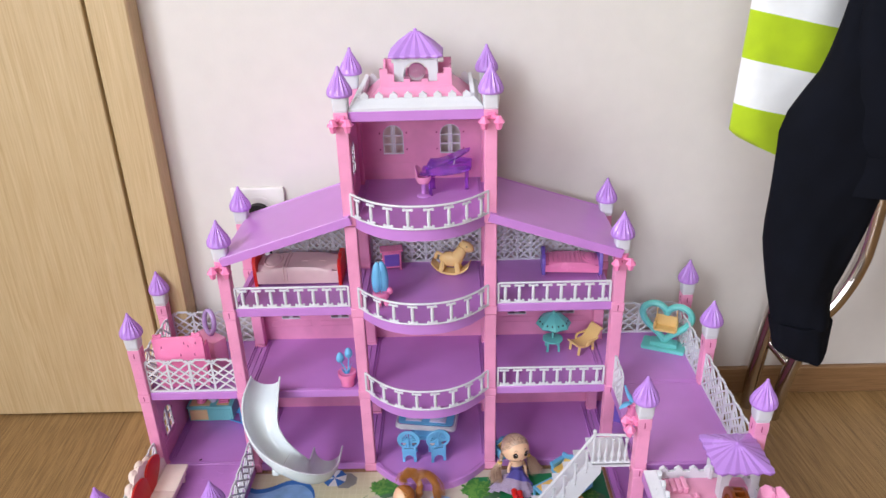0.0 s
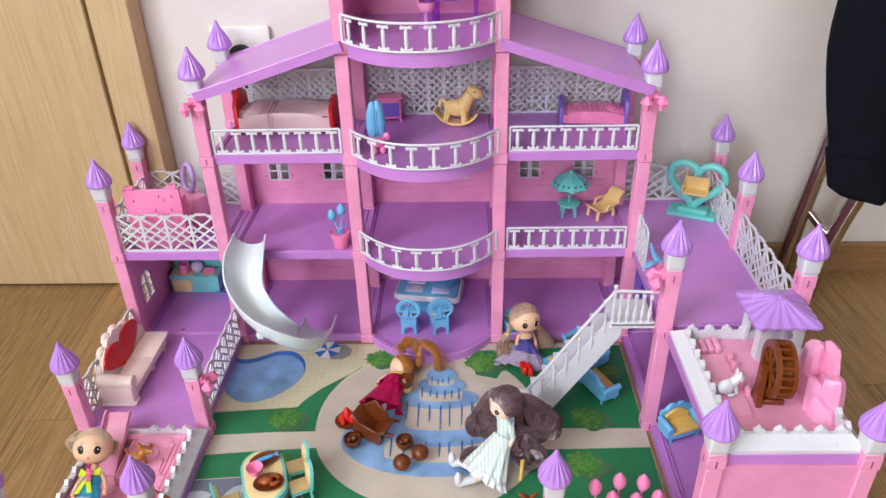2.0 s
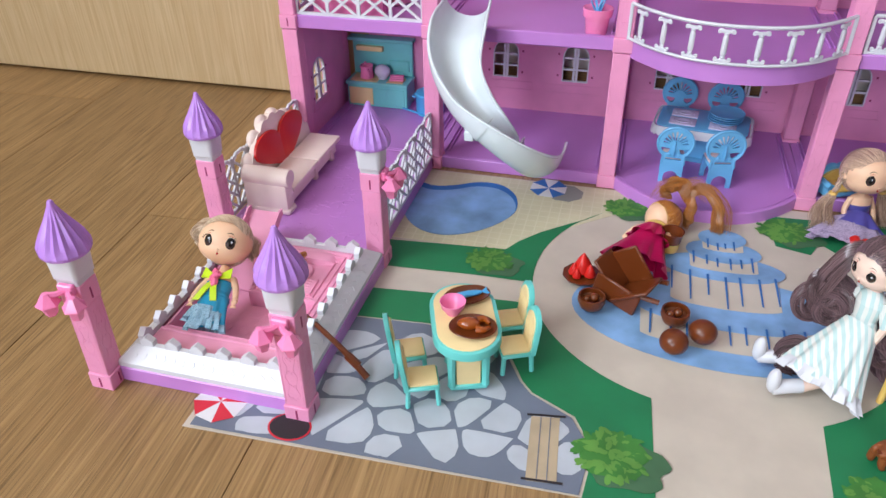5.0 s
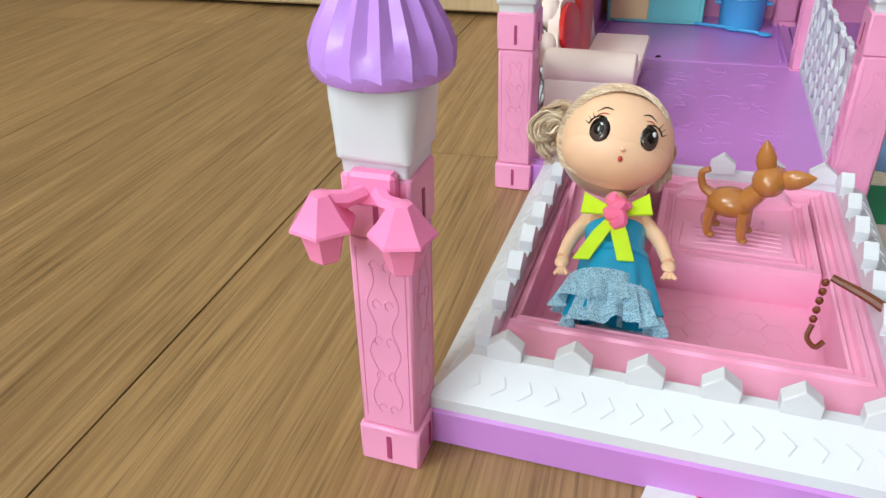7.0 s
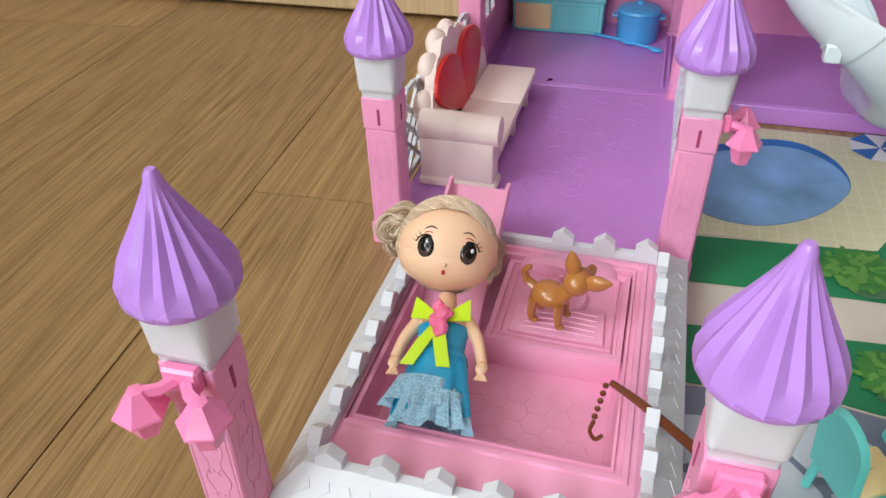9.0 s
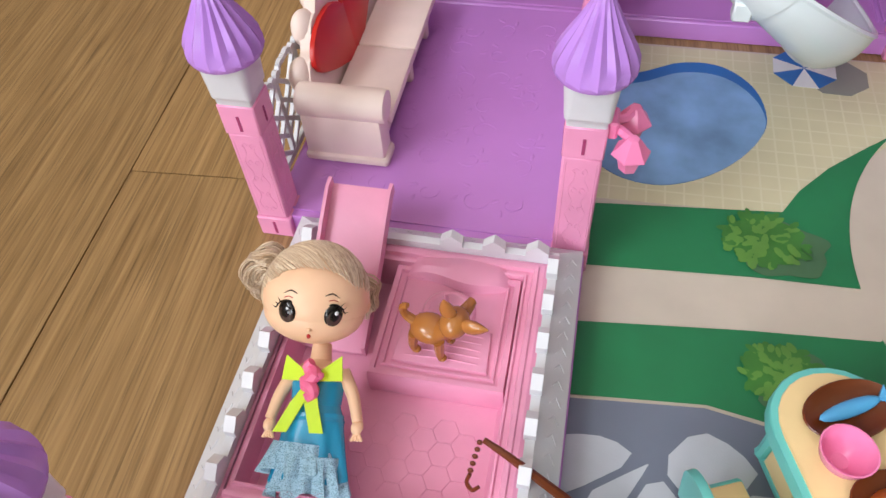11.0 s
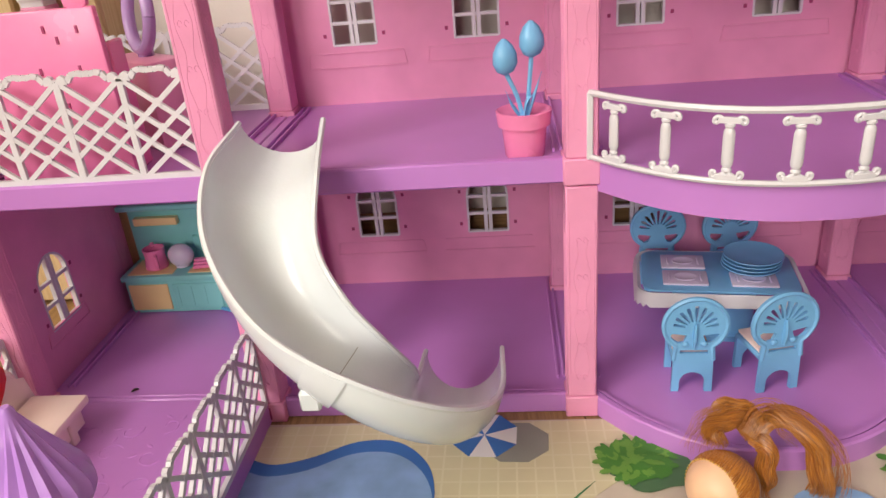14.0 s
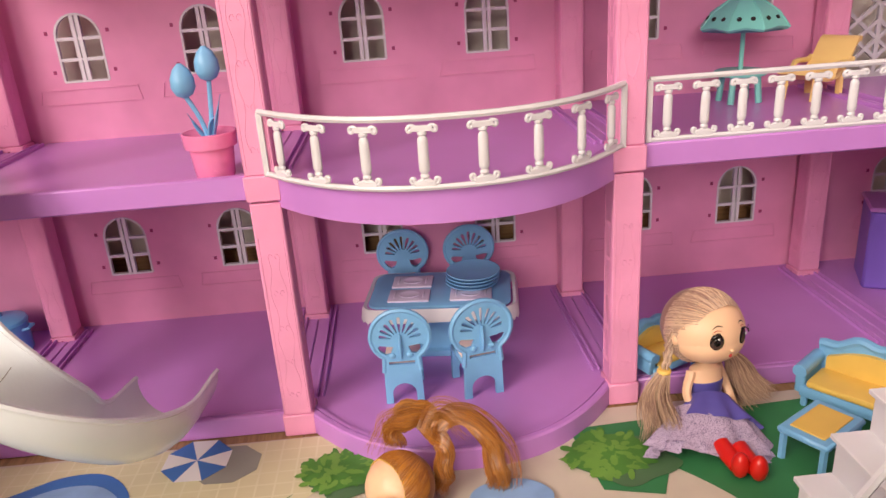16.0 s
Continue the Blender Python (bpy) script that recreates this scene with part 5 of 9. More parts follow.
# pond
pond_o = smooth_path([(-0.292, 0.972, 0), (-0.275, 0.967, 0), (-0.254, 0.973, 0), (-0.229, 0.986, 0), (-0.204, 0.985, 0), (-0.185, 0.966, 0), (-0.179, 0.939, 0), (-0.185, 0.918, 0), (-0.201, 0.896, 0), (-0.222, 0.880, 0), (-0.245, 0.873, 0), (-0.270, 0.880, 0), (-0.291, 0.905, 0), (-0.298, 0.945, 0)], 5)
sheet("pond_rim_print", [(p.x, p.y) for p in pond_o], 2, PONDD, "dark blue pond edge print")
pond_i = smooth_path([(-0.292, 0.962, 0), (-0.276, 0.957, 0), (-0.254, 0.962, 0), (-0.230, 0.975, 0), (-0.206, 0.975, 0), (-0.188, 0.960, 0), (-0.180, 0.938, 0), (-0.185, 0.918, 0), (-0.201, 0.896, 0), (-0.222, 0.880, 0), (-0.245, 0.873, 0), (-0.270, 0.880, 0), (-0.291, 0.905, 0), (-0.298, 0.945, 0)], 5)
sheet("pond_print", [(p.x, p.y) for p in pond_i], 3, PONDB, "light blue pond water print")


def parasol_print(cx, cy, r, a0, dark, light, shadow=None, n=8):
    if shadow:
        sheet("shadow_print", [(cx + shadow[0] + r * 1.02 * math.cos(radians(a0 + 45 * i)), cy + shadow[1] + r * 0.9 * math.sin(radians(a0 + 45 * i))) for i in range(8)], 2, MGREY)
    for i in range(n):
        a, b = radians(a0 + 360 / n * i), radians(a0 + 360 / n * (i + 1))
        sheet("parasol_print", [(cx, cy), (cx + r * math.cos(a), cy + r * math.sin(a)), (cx + r * math.cos(b), cy + r * math.sin(b))], 3 if dark is not MRED else 5, light if i % 2 else dark)


parasol_print(-0.153, 0.990, 0.0205, 20, PONDD, MWHITE, (0.018, -0.006))
parasol_print(-0.341, 0.616, 0.0205, 10, MRED, MWHITE)
sheet("disc_print", arc(-0.2815, 0.606, 0.0160, 0.0125, 0, 360, 24)[:-1], 5, MRED)
sheet("disc_print", arc(-0.2815, 0.606, 0.0146, 0.0112, 0, 360, 24)[:-1], 6, INK)
# bench
sheet("bench_print", [(-0.118, 0.658), (-0.098, 0.661), (-0.093, 0.604), (-0.113, 0.602)], 5, BENCH, "brown bench print")
for k in range(2):
    u = (k + 1) / 3
    sheet("bench_print", [(-0.118 + 0.020 * u, 0.658 + 0.003 * u), (-0.1174 + 0.020 * u, 0.6581 + 0.003 * u), (-0.1124 + 0.020 * u, 0.6025 + 0.002 * u), (-0.113 + 0.020 * u, 0.6024 + 0.002 * u)], 6, GROUT)
for a, b in (((-0.121, 0.658), (-0.094, 0.662)), ((-0.116, 0.602), (-0.089, 0.604))):
    sheet("bench_print", [a, b, (b[0], b[1] + 0.0018), (a[0], a[1] + 0.0018)], 6, INK)
# fountain in three tiers, drawn flat


def blob(cx, cy, rx, ry, wob, seed, n=40):
    rnd = random.Random(seed)
    ph = [rnd.uniform(0, 6.28) for _ in range(4)]
    return [(cx + rx * math.cos(a) * (1 + wob * math.sin(5 * a + ph[0]) + wob * 0.6 * math.sin(9 * a + ph[1])), cy + ry * math.sin(a) * (1 + wob * math.sin(5 * a + ph[0]))) for a in [2 * math.pi * i / n for i in range(n)]]


sheet("fountain_print", arc(0.018, 0.803, 0.124, 0.064, 0, 360, 48)[:-1], 2, PONDB, "blue fountain pool print")


def wall_print(cx, hw, y_top, y_low, sag, layer):
    sheet("fountain_print", [(cx - hw, y_top), (cx - hw * 0.99, y_low + sag)] + [(cx + hw * math.sin(radians(a)), y_low + sag * (1 - math.cos(radians(a)))) for a in range(-80, 81, 10)] + [(cx + hw * 0.99, y_low + sag), (cx + hw, y_top)], layer, MAT)


wall_print(0.022, 0.070, 0.806, 0.762, 0.012, 3)
sheet("fountain_print", blob(0.023, 0.819, 0.082, 0.031, 0.006, 1), 4, PONDB)
wall_print(0.022, 0.046, 0.872, 0.817, 0.009, 5)
sheet("fountain_print", blob(0.021, 0.879, 0.055, 0.0215, 0.007, 2), 6, PONDB)
wall_print(0.023, 0.030, 0.898, 0.872, 0.005, 7)
sheet("fountain_print", blob(0.0235, 0.905, 0.034, 0.0190, 0.008, 3), 8, PONDB)
wall_print(0.0235, 0.0185, 0.922, 0.9045, 0.004, 9)
sheet("fountain_print", blob(0.0235, 0.9275, 0.0222, 0.0158, 0.008, 4), 10, PONDB)
rnd = random.Random(3)
for cy, hw, y_lo, n, lay in ((0.795, 0.068, 0.764, 9, 7), (0.864, 0.052, 0.818, 7, 9), (0.892, 0.031, 0.872, 6, 11), (0.917, 0.018, 0.905, 4, 12)):
    for k in range(n):
        v = -1 + 2 * (k + 0.5) / n
        x = 0.022 + hw * v + rnd.uniform(-0.002, 0.002)
        top = cy + 0.010 * v * v + rnd.uniform(-0.001, 0.001)
        low = y_lo + 0.006 * v * v + (cy - y_lo) * rnd.uniform(-0.08, 0.35)
        sheet("water_streak_print", [(x - 0.0010, top), (x + 0.0010, top), (x + 0.0006, low), (x - 0.0006, low)], lay, PONDD)


def shrub(cx, cy, r, seed, sh=True):
    """A printed round shrub: ragged two-tone leaves over a dull shadow."""
    rnd = random.Random(seed)
    if sh:
        sheet("shrub_print", blob(cx + r * 0.35, cy - r * 0.2, r, r * 0.8, 0.1, seed), 4, SHADE)
    bm = B()
    for k in range(90):
        rr = r * math.sqrt(rnd.random()) * 0.92
        a = rnd.uniform(0, 6.283)
        cxx, cyy = cx + rr * math.cos(a), cy + rr * math.sin(a) * 0.85
        b2 = a + rnd.uniform(-0.9, 0.9)
        l, w = r * rnd.uniform(0.10, 0.20), r * rnd.uniform(0.06, 0.10)
        poly = []
        for i in range(7):
            t = 2 * math.pi * i / 7
            uu, vv = l * math.cos(t), w * math.sin(t)
            poly.append((cxx + uu * math.cos(b2) - vv * math.sin(b2), cyy + uu * math.sin(b2) + vv * math.cos(b2)))
        f = bm.faces.new([bm.verts.new((x, y, 0.0022 + 0.000004 * k + 0.00025 * (1 - rr / r))) for x, y in poly])
        shade = rnd.random() + 0.5 * (1 - rr / r) + 0.25 * math.sin(a - 2.2)
        f.material_index = 0 if shade > 0.55 else 1
    f = bm.faces.new([bm.verts.new((x, y, 0.00205)) for x, y in blob(cx, cy, r * 0.85, r * 0.72, 0.08, seed)])
    f.material_index = 1
    ob = wpart("shrub_print", bm, [LEAF, LEAFD], mat, "light green leafy shrub print", smooth=0)


for i, (x, y, r) in enumerate(((-0.187, 0.841, 0.0235), (-0.184, 0.761, 0.021), (-0.060, 0.637, 0.0275), (0.107, 0.641, 0.0245), (0.222, 0.841, 0.024), (0.203, 0.759, 0.025), (-0.069, 0.966, 0.023), (0.083, 0.958, 0.027), (0.258, 0.940, 0.02))):
    shrub(x, y, r, 20 + i)


# ---- white slide ----
slide = thing("toy_slide", "white curved plastic toy slide hooked on the balcony floor", "slide", pose(-0.21, 0.97, 0))
rim_o = smooth_path([(-0.2733, 1.0132, 0.1926), (-0.2751, 0.963, 0.1829), (-0.2651, 0.9252, 0.1596), (-0.2364, 0.8992, 0.1313), (-0.1914, 0.8883, 0.1095), (-0.1561, 0.9086, 0.0831), (-0.1399, 0.9553, 0.0585), (-0.14, 1.0197, 0.0433)], 9)
rim_i = smooth_path([(-0.2256, 1.0097, 0.1929), (-0.2229, 0.9725, 0.1763), (-0.2221, 0.9492, 0.1492), (-0.2097, 0.9387, 0.1252), (-0.1948, 0.9384, 0.1031), (-0.1842, 0.9495, 0.0787), (-0.1869, 0.9725, 0.0563), (-0.1869, 1.0129, 0.0468)], 9)
sections = []
axis = [(o + i) / 2 for o, i in zip(rim_o, rim_i)]
for k, (o, i) in enumerate(zip(rim_o, rim_i)):
    c, h = axis[k], (o - i) / 2
    d = (axis[min(k + 1, len(axis) - 1)] - axis[max(k - 1, 0)]).normalized()
    down = d.cross(h).normalized()
    if down.z > 0:
        down = -down
    u = k / (len(axis) - 1)
    dep = 0.021 + 0.006 * math.sin(math.pi * 0.5 * min(1, u * 1.3))
    ang = [math.pi * j / 14 for j in range(15)]
    so = [c + h * math.cos(a) + down * (dep * math.sin(a)) for a in ang]
    si = [c + h * (0.945 * math.cos(a)) + down * ((dep - 0.0016) * math.sin(a)) for a in ang]
    sections.append(so + si[::-1])
bm = B()
rings(bm, sections)
for s in (0, 14):
    tube(bm, [lp[s] * 0.5 + lp[29 - s] * 0.5 for lp in sections], 0.0016, 6)
wpart("chute", bm, SLIDEW, slide, smooth=50)
JOINT = 33
bm = B()
rings(bm, [[v + (v - axis[JOINT]).normalized() * g for v in sections[JOINT + s][:15]] + [v + (v - axis[JOINT]).normalized() * 0.0002 for v in sections[JOINT + s][14::-1]] for s, g in ((-2, 0.0012), (0, 0.0016), (1, 0.0012))])
box(bm, -0.0045, 0.0045, -0.004, 0.004, -0.007, 0.003, 0.001, Matrix.Translation(sections[JOINT - 1][4]))
wpart("joint_collar", bm, SLIDEW, slide)
bm = B()
tube(bm, [v for v in sections[JOINT][17:28]], 0.00022, 4)
wpart("joint_seam", bm, MGREY, slide, "thin grey seam")

# ---- white stairs ----
stairs = thing("toy_staircase", "white plastic toy staircase with baluster rail and landing", "staircase", pose(0.19, 0.88, 0))
SX0, SX1, SY0, SY1, SN = 0.1345, 0.2360, 0.8380, 0.8860, 7
SZ = [0.0146 + 0.0214 * k for k in range(8)]      # tread heights, the last one the landing
for k in range(SN):
    xa, xb = SX0 + (SX1 - SX0) * k / SN, SX0 + (SX1 - SX0) * (k + 1) / SN
    z = SZ[k]
    bm = B()
    box(bm, xa - 0.002, xb + 0.004, SY0, SY1 - 0.001, z - 0.0026, z, 0.0004)
    box(bm, xa + 0.001, xb + 0.003, SY0 + 0.001, SY1 - 0.002, max(0.0015, z - 0.0225), z - 0.002)
    wpart("tread", bm, WHITE, stairs, smooth=20)
bm = B()
poly = [(SX0 - 0.001, 0.0), (SX0 + 0.022, 0.0), (SX1 + 0.014, 0.1440), (SX1 + 0.014, 0.1590), (SX1 + 0.002, 0.1640), (SX1 - 0.004, 0.1640), (SX0 - 0.001, 0.0180)]
bm = B(); plate(bm, poly, [], 0.003, Matrix.Translation((0, SY0 - 0.003, 0)))
wpart("stringer", bm, WHITE, stairs, smooth=0)
bm = B(); box(bm, SX1, 0.2890, SY0 - 0.006, SY1, 0.161, 0.1645, 0.0006)
box(bm, SX1, 0.2890, SY0 - 0.006, SY0 - 0.003, 0.157, 0.164, 0.0005)
wpart("landing", bm, WHITE, stairs, smooth=20)


def stair_baluster():
    b = B()
    lathe(b, [(0.0022, 0), (0.0022, 0.003), (0.0012, 0.004), (0.0026, 0.010), (0.0030, 0.014), (0.0016, 0.022), (0.0014, 0.033), (0.0024, 0.035), (0.0024, 0.041)], 8)
    return b


rail_y = SY0 - 0.002
bm = B()
tube(bm, [(SX0 + 0.004, rail_y, 0.056), (SX1 + 0.002, rail_y, 0.163 + 0.047)], 0.0020, 6)
tube(bm, [(SX1 + 0.002, rail_y, 0.210), (0.2890, rail_y, 0.208)], 0.0020, 6)
tube(bm, [(SX1 + 0.002, rail_y, 0.163), (SX1 + 0.002, rail_y, 0.214)], 0.0022, 8)
ball(bm, (SX1 + 0.002, rail_y, 0.216), 0.0030, None, 8, 6)
handrail = wpart("handrail", bm, WHITE, stairs)
sb = None
spots = [(SX0 + (SX1 - SX0) * (k + 0.55) / SN, SZ[k]) for k in range(SN)] + [(SX1 + 0.010 + 0.009 * k, 0.163) for k in range(5)]
for x, z in spots:
    if sb is None:
        sb = part("baluster", stair_baluster(), WHITE, handrail)
        sb.matrix_basis = pose(x, rail_y, z)
    else:
        share(sb, handrail, pose(x, rail_y, z))


# ---- furniture ----
def dining_chair(m, group=""):
    """Sky-blue chair with a round fan back, pale cushion and arched leg panels; faces +y."""
    c = thing("toy_dining_chair", "sky blue toy dining chair with fan back and pale pink cushion", "chair", m, "chairs round the dining table")
    bm = B(); box(bm, -0.0112, 0.0112, -0.012, 0.013, 0.020, 0.0235, 0.001); part("seat", bm, BLUE, c)
    bm = B(); box(bm, -0.0104, 0.0104, -0.010, 0.0128, 0.0235, 0.0258, 0.0012, segs=2); part("cushion", bm, ROSE, c, "pale pink seat cushion")
    for yy in (-0.0125, 0.0110):
        bm = B()
        hole = arch(0, 0.0, 0.0140, 0.0135)
        plate(bm, [(-0.0112, 0), hole[0]] + list(reversed(hole[2:])) + [hole[1], (0.0112, 0), (0.0108, 0.0215), (-0.0108, 0.0215)], [], 0.0024, Matrix.Translation((0, yy, 0)))
        part("leg_panel", bm, BLUE, c, smooth=0)
    # round back: one pierced disc with a fan of slots over two wide holes
    bm = B()
    R0, cz = 0.0168, 0.0445
    outer = [(R0 * math.sin(radians(a)), cz - R0 * math.cos(radians(a))) for a in range(36, 325, 12)]
    outer = [(0.0106, 0.0215)] + outer + [(-0.0106, 0.0215)]
    hub = (0.0, cz - 0.0020)
    holes = []
    for k in range(9):
        a = radians(-76 + 19 * k)
        d, e = (math.sin(a), math.cos(a)), (math.cos(a), -math.sin(a))
        r0, r1 = 0.0044 + 0.0010 * abs(math.sin(a)), 0.0150 - 0.0008 * (1 - math.cos(a)) - 0.0020 * abs(math.sin(a))
        holes.append([(hub[0] + d[0] * r + e[0] * w, hub[1] + d[1] * r + e[1] * w) for r, w in ((r0, 0.00025), (r0 * 0.4 + r1 * 0.6, 0.00095), (r1 - 0.0006, 0.0010), (r1, 0.0), (r1 - 0.0006, -0.0010), (r0 * 0.4 + r1 * 0.6, -0.00095), (r0, -0.00025))])
    for q in (-1, 1):
        holes.append([(q * x, cz + z) for x, z in ((0.0042, -0.0062), (0.0120, -0.0050), (0.0132, -0.0062), (0.0118, -0.0090), (0.0088, -0.0115), (0.0060, -0.0110), (0.0052, -0.0090))])
    holes.append([(-0.0075, 0.0262), (0.0075, 0.0262), (0.0075, 0.0285), (-0.0075, 0.0285)])
    plate(bm, outer, holes, 0.0020, Matrix.Translation((0, -0.0125, 0)))
    tube(bm, [(x, -0.0117, z) for x, z in outer], 0.0015, 6)
    tube(bm, [(0, -0.0125, cz - 0.0140), (0, -0.0130, cz - 0.006), (0, -0.0128, cz + 0.002)], lambda v: 0.0013 + 0.0011 * math.sin(math.pi * v), 8, 4, flat=0.5)
    part("backrest", bm, BLUE, c, "round pierced fan back", smooth=30)
    for q in (-1, 1):
        bm = B(); ball(bm, (q * 0.0050, -0.0128, cz - 0.0118), (0.0020, 0.0012, 0.0018), None, 8, 6); part("knob", bm, BLUE, c)
    return c


FL, FT = SLAB - TRAY + 0.0002, SLAB + 0.0002
CS = Matrix.Diagonal((1.06, 1.08, 1.03, 1))
chair_a = dining_chair(pose(-0.0280, 1.0285, FL, 0, 0, -2) @ CS)
copy_thing(chair_a, pose(0.0180, 1.0285, FL, 0, 0, 12) @ CS)
copy_thing(chair_a, pose(-0.0245, 1.140, FL, 0, 0, 178) @ CS)
copy_thing(chair_a, pose(0.0285, 1.138, FL, 0, 0, 184) @ CS)

TABLE_M = pose(0.0015, 1.0860, FL, 0, 0, -8)
table = thing("toy_dining_table", "sky blue toy dining table with white scalloped edge", "table", TABLE_M)
bm = B()
def rounded(hw, hd, r, n=5):
    pts = []
    for cx, cy, a0 in ((hw - r, hd - r, 0), (-hw + r, hd - r, 90), (-hw + r, -hd + r, 180), (hw - r, -hd + r, 270)):
        pts += [(cx + r * math.cos(radians(a0 + 90 * i / n)), cy + r * math.sin(radians(a0 + 90 * i / n))) for i in range(n + 1)]
    return pts
prism(bm, rounded(0.0478, 0.0285, 0.008), 0.0425, 0.0440, bevel=0.0004); part("tabletop", bm, BLUE, table)
bm = B()
lo = []
for k, s in ((0.0425, 1.0), (0.0432, 1.045), (0.0405, 1.07), (0.0350, 1.085)):
    lo.append([Vector((x * s, y * s, k)) for x, y in rounded(0.0490, 0.0297, 0.009, 7)])
for i, v in enumerate(lo[-1]):
    v.z -= 0.0022 * abs(math.sin(i * 1.57))
rings(bm, lo, True, (False, False)); part("apron", bm, WHITE, table, "white scalloped table edge")
bm = B(); prism(bm, rounded(0.030, 0.017, 0.006), 0.0, 0.004, bevel=0.001); prism(bm, rounded(0.024, 0.012, 0.005), 0.003, 0.0428); part("pedestal", bm, BLUE, table)


def on(m, x, y, z, rz=0):
    return m @ pose(x, y, z, 0, 0, rz)


def placemat(m):
    t = thing("toy_placemat", "clear lilac placemat with moulded plate and cutlery", "placemat", m, "placemats on the dining table")
    bm = B()
    prism(bm, rounded(0.0140, 0.0095, 0.001, 2), 0, 0.0012, bevel=0.0003)
    part("base", bm, plastic_pale, t)
    bm = B()
    lathe(bm, [(0.0062, 0.0011), (0.0066, 0.0019), (0.0058, 0.0019), (0.0045, 0.0014)], 18, caps=(False, True), sx=1.1, sy=0.8)
    for s in (-1, 1):
        box(bm, s * 0.0098 - 0.0006, s * 0.0098 + 0.0006, -0.005, 0.005, 0.001, 0.0018, 0.0003)
    part("relief", bm, plastic_pale, t)
    return t


plastic_pale = plastic("pale_lilac_plastic", "#d9d3ea", 0.25)
pm = placemat(on(TABLE_M, -0.021, -0.0125, 0.0441))
copy_thing(pm, on(TABLE_M, -0.021, 0.011, 0.0441))
copy_thing(pm, on(TABLE_M, 0.021, -0.0125, 0.0441))
for k in range(4):
    bm = B()
    lathe(bm, [(0.010, 0), (0.0165, 0.0006), (0.0188, 0.0022), (0.0186, 0.0026), (0.0160, 0.0014), (0.002, 0.0012)], 28)
    p = tagged(part("toy_plate", bm, BLUE), "round sky blue toy plate in a stack", "plate", "stack of plates")
    p.matrix_basis = on(TABLE_M, 0.0215 + 0.0003 * k, 0.0050, 0.0455 + 0.0024 * k)

# kitchen unit
KITCHEN = plastic("light_turquoise_plastic", "#7fd8d6", 0.35)
kit = thing("toy_kitchen_unit", "turquoise toy kitchen unit with cream door and worktop", "kitchen unit", pose(-0.399, 1.1525, FL))
bm = B(); box(bm, -0.0405, 0.0405, -0.018, 0.017, 0, 0.0290, 0.001); part("body", bm, KITCHEN, kit)
bm = B(); box(bm, -0.0380, -0.0055, -0.0190, -0.017, 0.003, 0.0255, 0.0006); part("door", bm, CREAM, kit, "cream cupboard door")
bm = B(); box(bm, -0.0020, 0.0370, -0.0187, -0.017, 0.003, 0.0255, 0.0006)
for k in range(3):
    box(bm, 0.002 + 0.011 * k, 0.0026 + 0.011 * k, -0.0192, -0.018, 0.006, 0.023)
part("drawer_front", bm, KITCHEN, kit)
bm = B(); box(bm, -0.0420, 0.0420, -0.0205, 0.017, 0.0290, 0.0335, 0.0012, segs=2); top_ = part("worktop", bm, KITCHEN, kit)
bm = B(); box(bm, -0.037, 0.000, -0.017, 0.010, 0.0330, 0.0342, 0.0004); box(bm, 0.012, 0.034, -0.016, 0.004, 0.0330, 0.0340, 0.0004); part("inlay", bm, CREAM, top_, "cream worktop inlay")
bm = B(); box(bm, -0.0405, 0.0405, 0.0115, 0.017, 0.033, 0.083, 0.0012); box(bm, 0.010, 0.036, 0.0095, 0.0125, 0.040, 0.054, 0.0006); box(bm, -0.044, 0.044, 0.002, 0.0172, 0.0795, 0.084, 0.001)
part("back_panel", bm, KITCHEN, kit)
bm = B(); box(bm, -0.034, 0.002, 0.006, 0.0118, 0.0655, 0.072, 0.0006); part("shelf_board", bm, CREAM, kit, "cream shelf board")
KZ = FL + 0.0345
bm = B(); lathe(bm, [(0.0085, 0), (0.0092, 0.001), (0.0078, 0.010), (0.0086, 0.0165), (0.0076, 0.0165), (0.0066, 0.003)], 18); tube(bm, [(0.0082, 0, 0.013), (0.0130, 0, 0.011), (0.0125, 0, 0.005), (0.0085, 0, 0.003)], 0.0014, 6, 4); tube(bm, [(-0.0075, 0, 0.014), (-0.0105, 0, 0.017)], 0.0016, 6)
tagged(part("toy_jug", bm, LAMP), "candy pink toy jug on the kitchen worktop", "jug").matrix_basis = pose(-0.416, 1.148, KZ, 0, 0, -60)
bm = B(); ball(bm, (0, 0, 0.009), (0.0105, 0.008, 0.0095)); tube(bm, [(0, 0, 0.0001), (0, 0, 0.002)], 0.006, 12)
tagged(part("toy_kettle", bm, plastic_pale), "round pale lilac toy kettle on the worktop", "kettle").matrix_basis = pose(-0.395, 1.149, KZ)
bm = B()
for k in range(3):
    box(bm, -0.009, 0.009, -0.005 + 0.003 * k, -0.001 + 0.003 * k, 0.0, 0.003 + 0.0015 * k, 0.0006)
tagged(part("toy_dishes", bm, [LAMP]), "small pink toy dishes in a rack", "dishes").matrix_basis = pose(-0.375, 1.146, KZ, 0, 0, 8)
cook = thing("toy_cooking_pot", "bright blue toy cooking pot with lid on the floor", "pot", pose(-0.328, 1.136, FL) @ Matrix.Diagonal((1, 1, 0.84, 1)))
BRIGHT = plastic("bright_blue_plastic", "#58b4ea", 0.3)
bm = B(); lathe(bm, [(0.0165, 0.0), (0.0180, 0.003), (0.0180, 0.028), (0.0190, 0.0295), (0.0175, 0.0300)], 24); part("body", bm, BRIGHT, cook)
bm = B(); lathe(bm, [(0.0188, 0.0300), (0.0180, 0.0325), (0.0100, 0.0360), (0.0030, 0.0368), (0.0030, 0.0395), (0.0022, 0.0405)], 24); part("lid", bm, BRIGHT, cook)
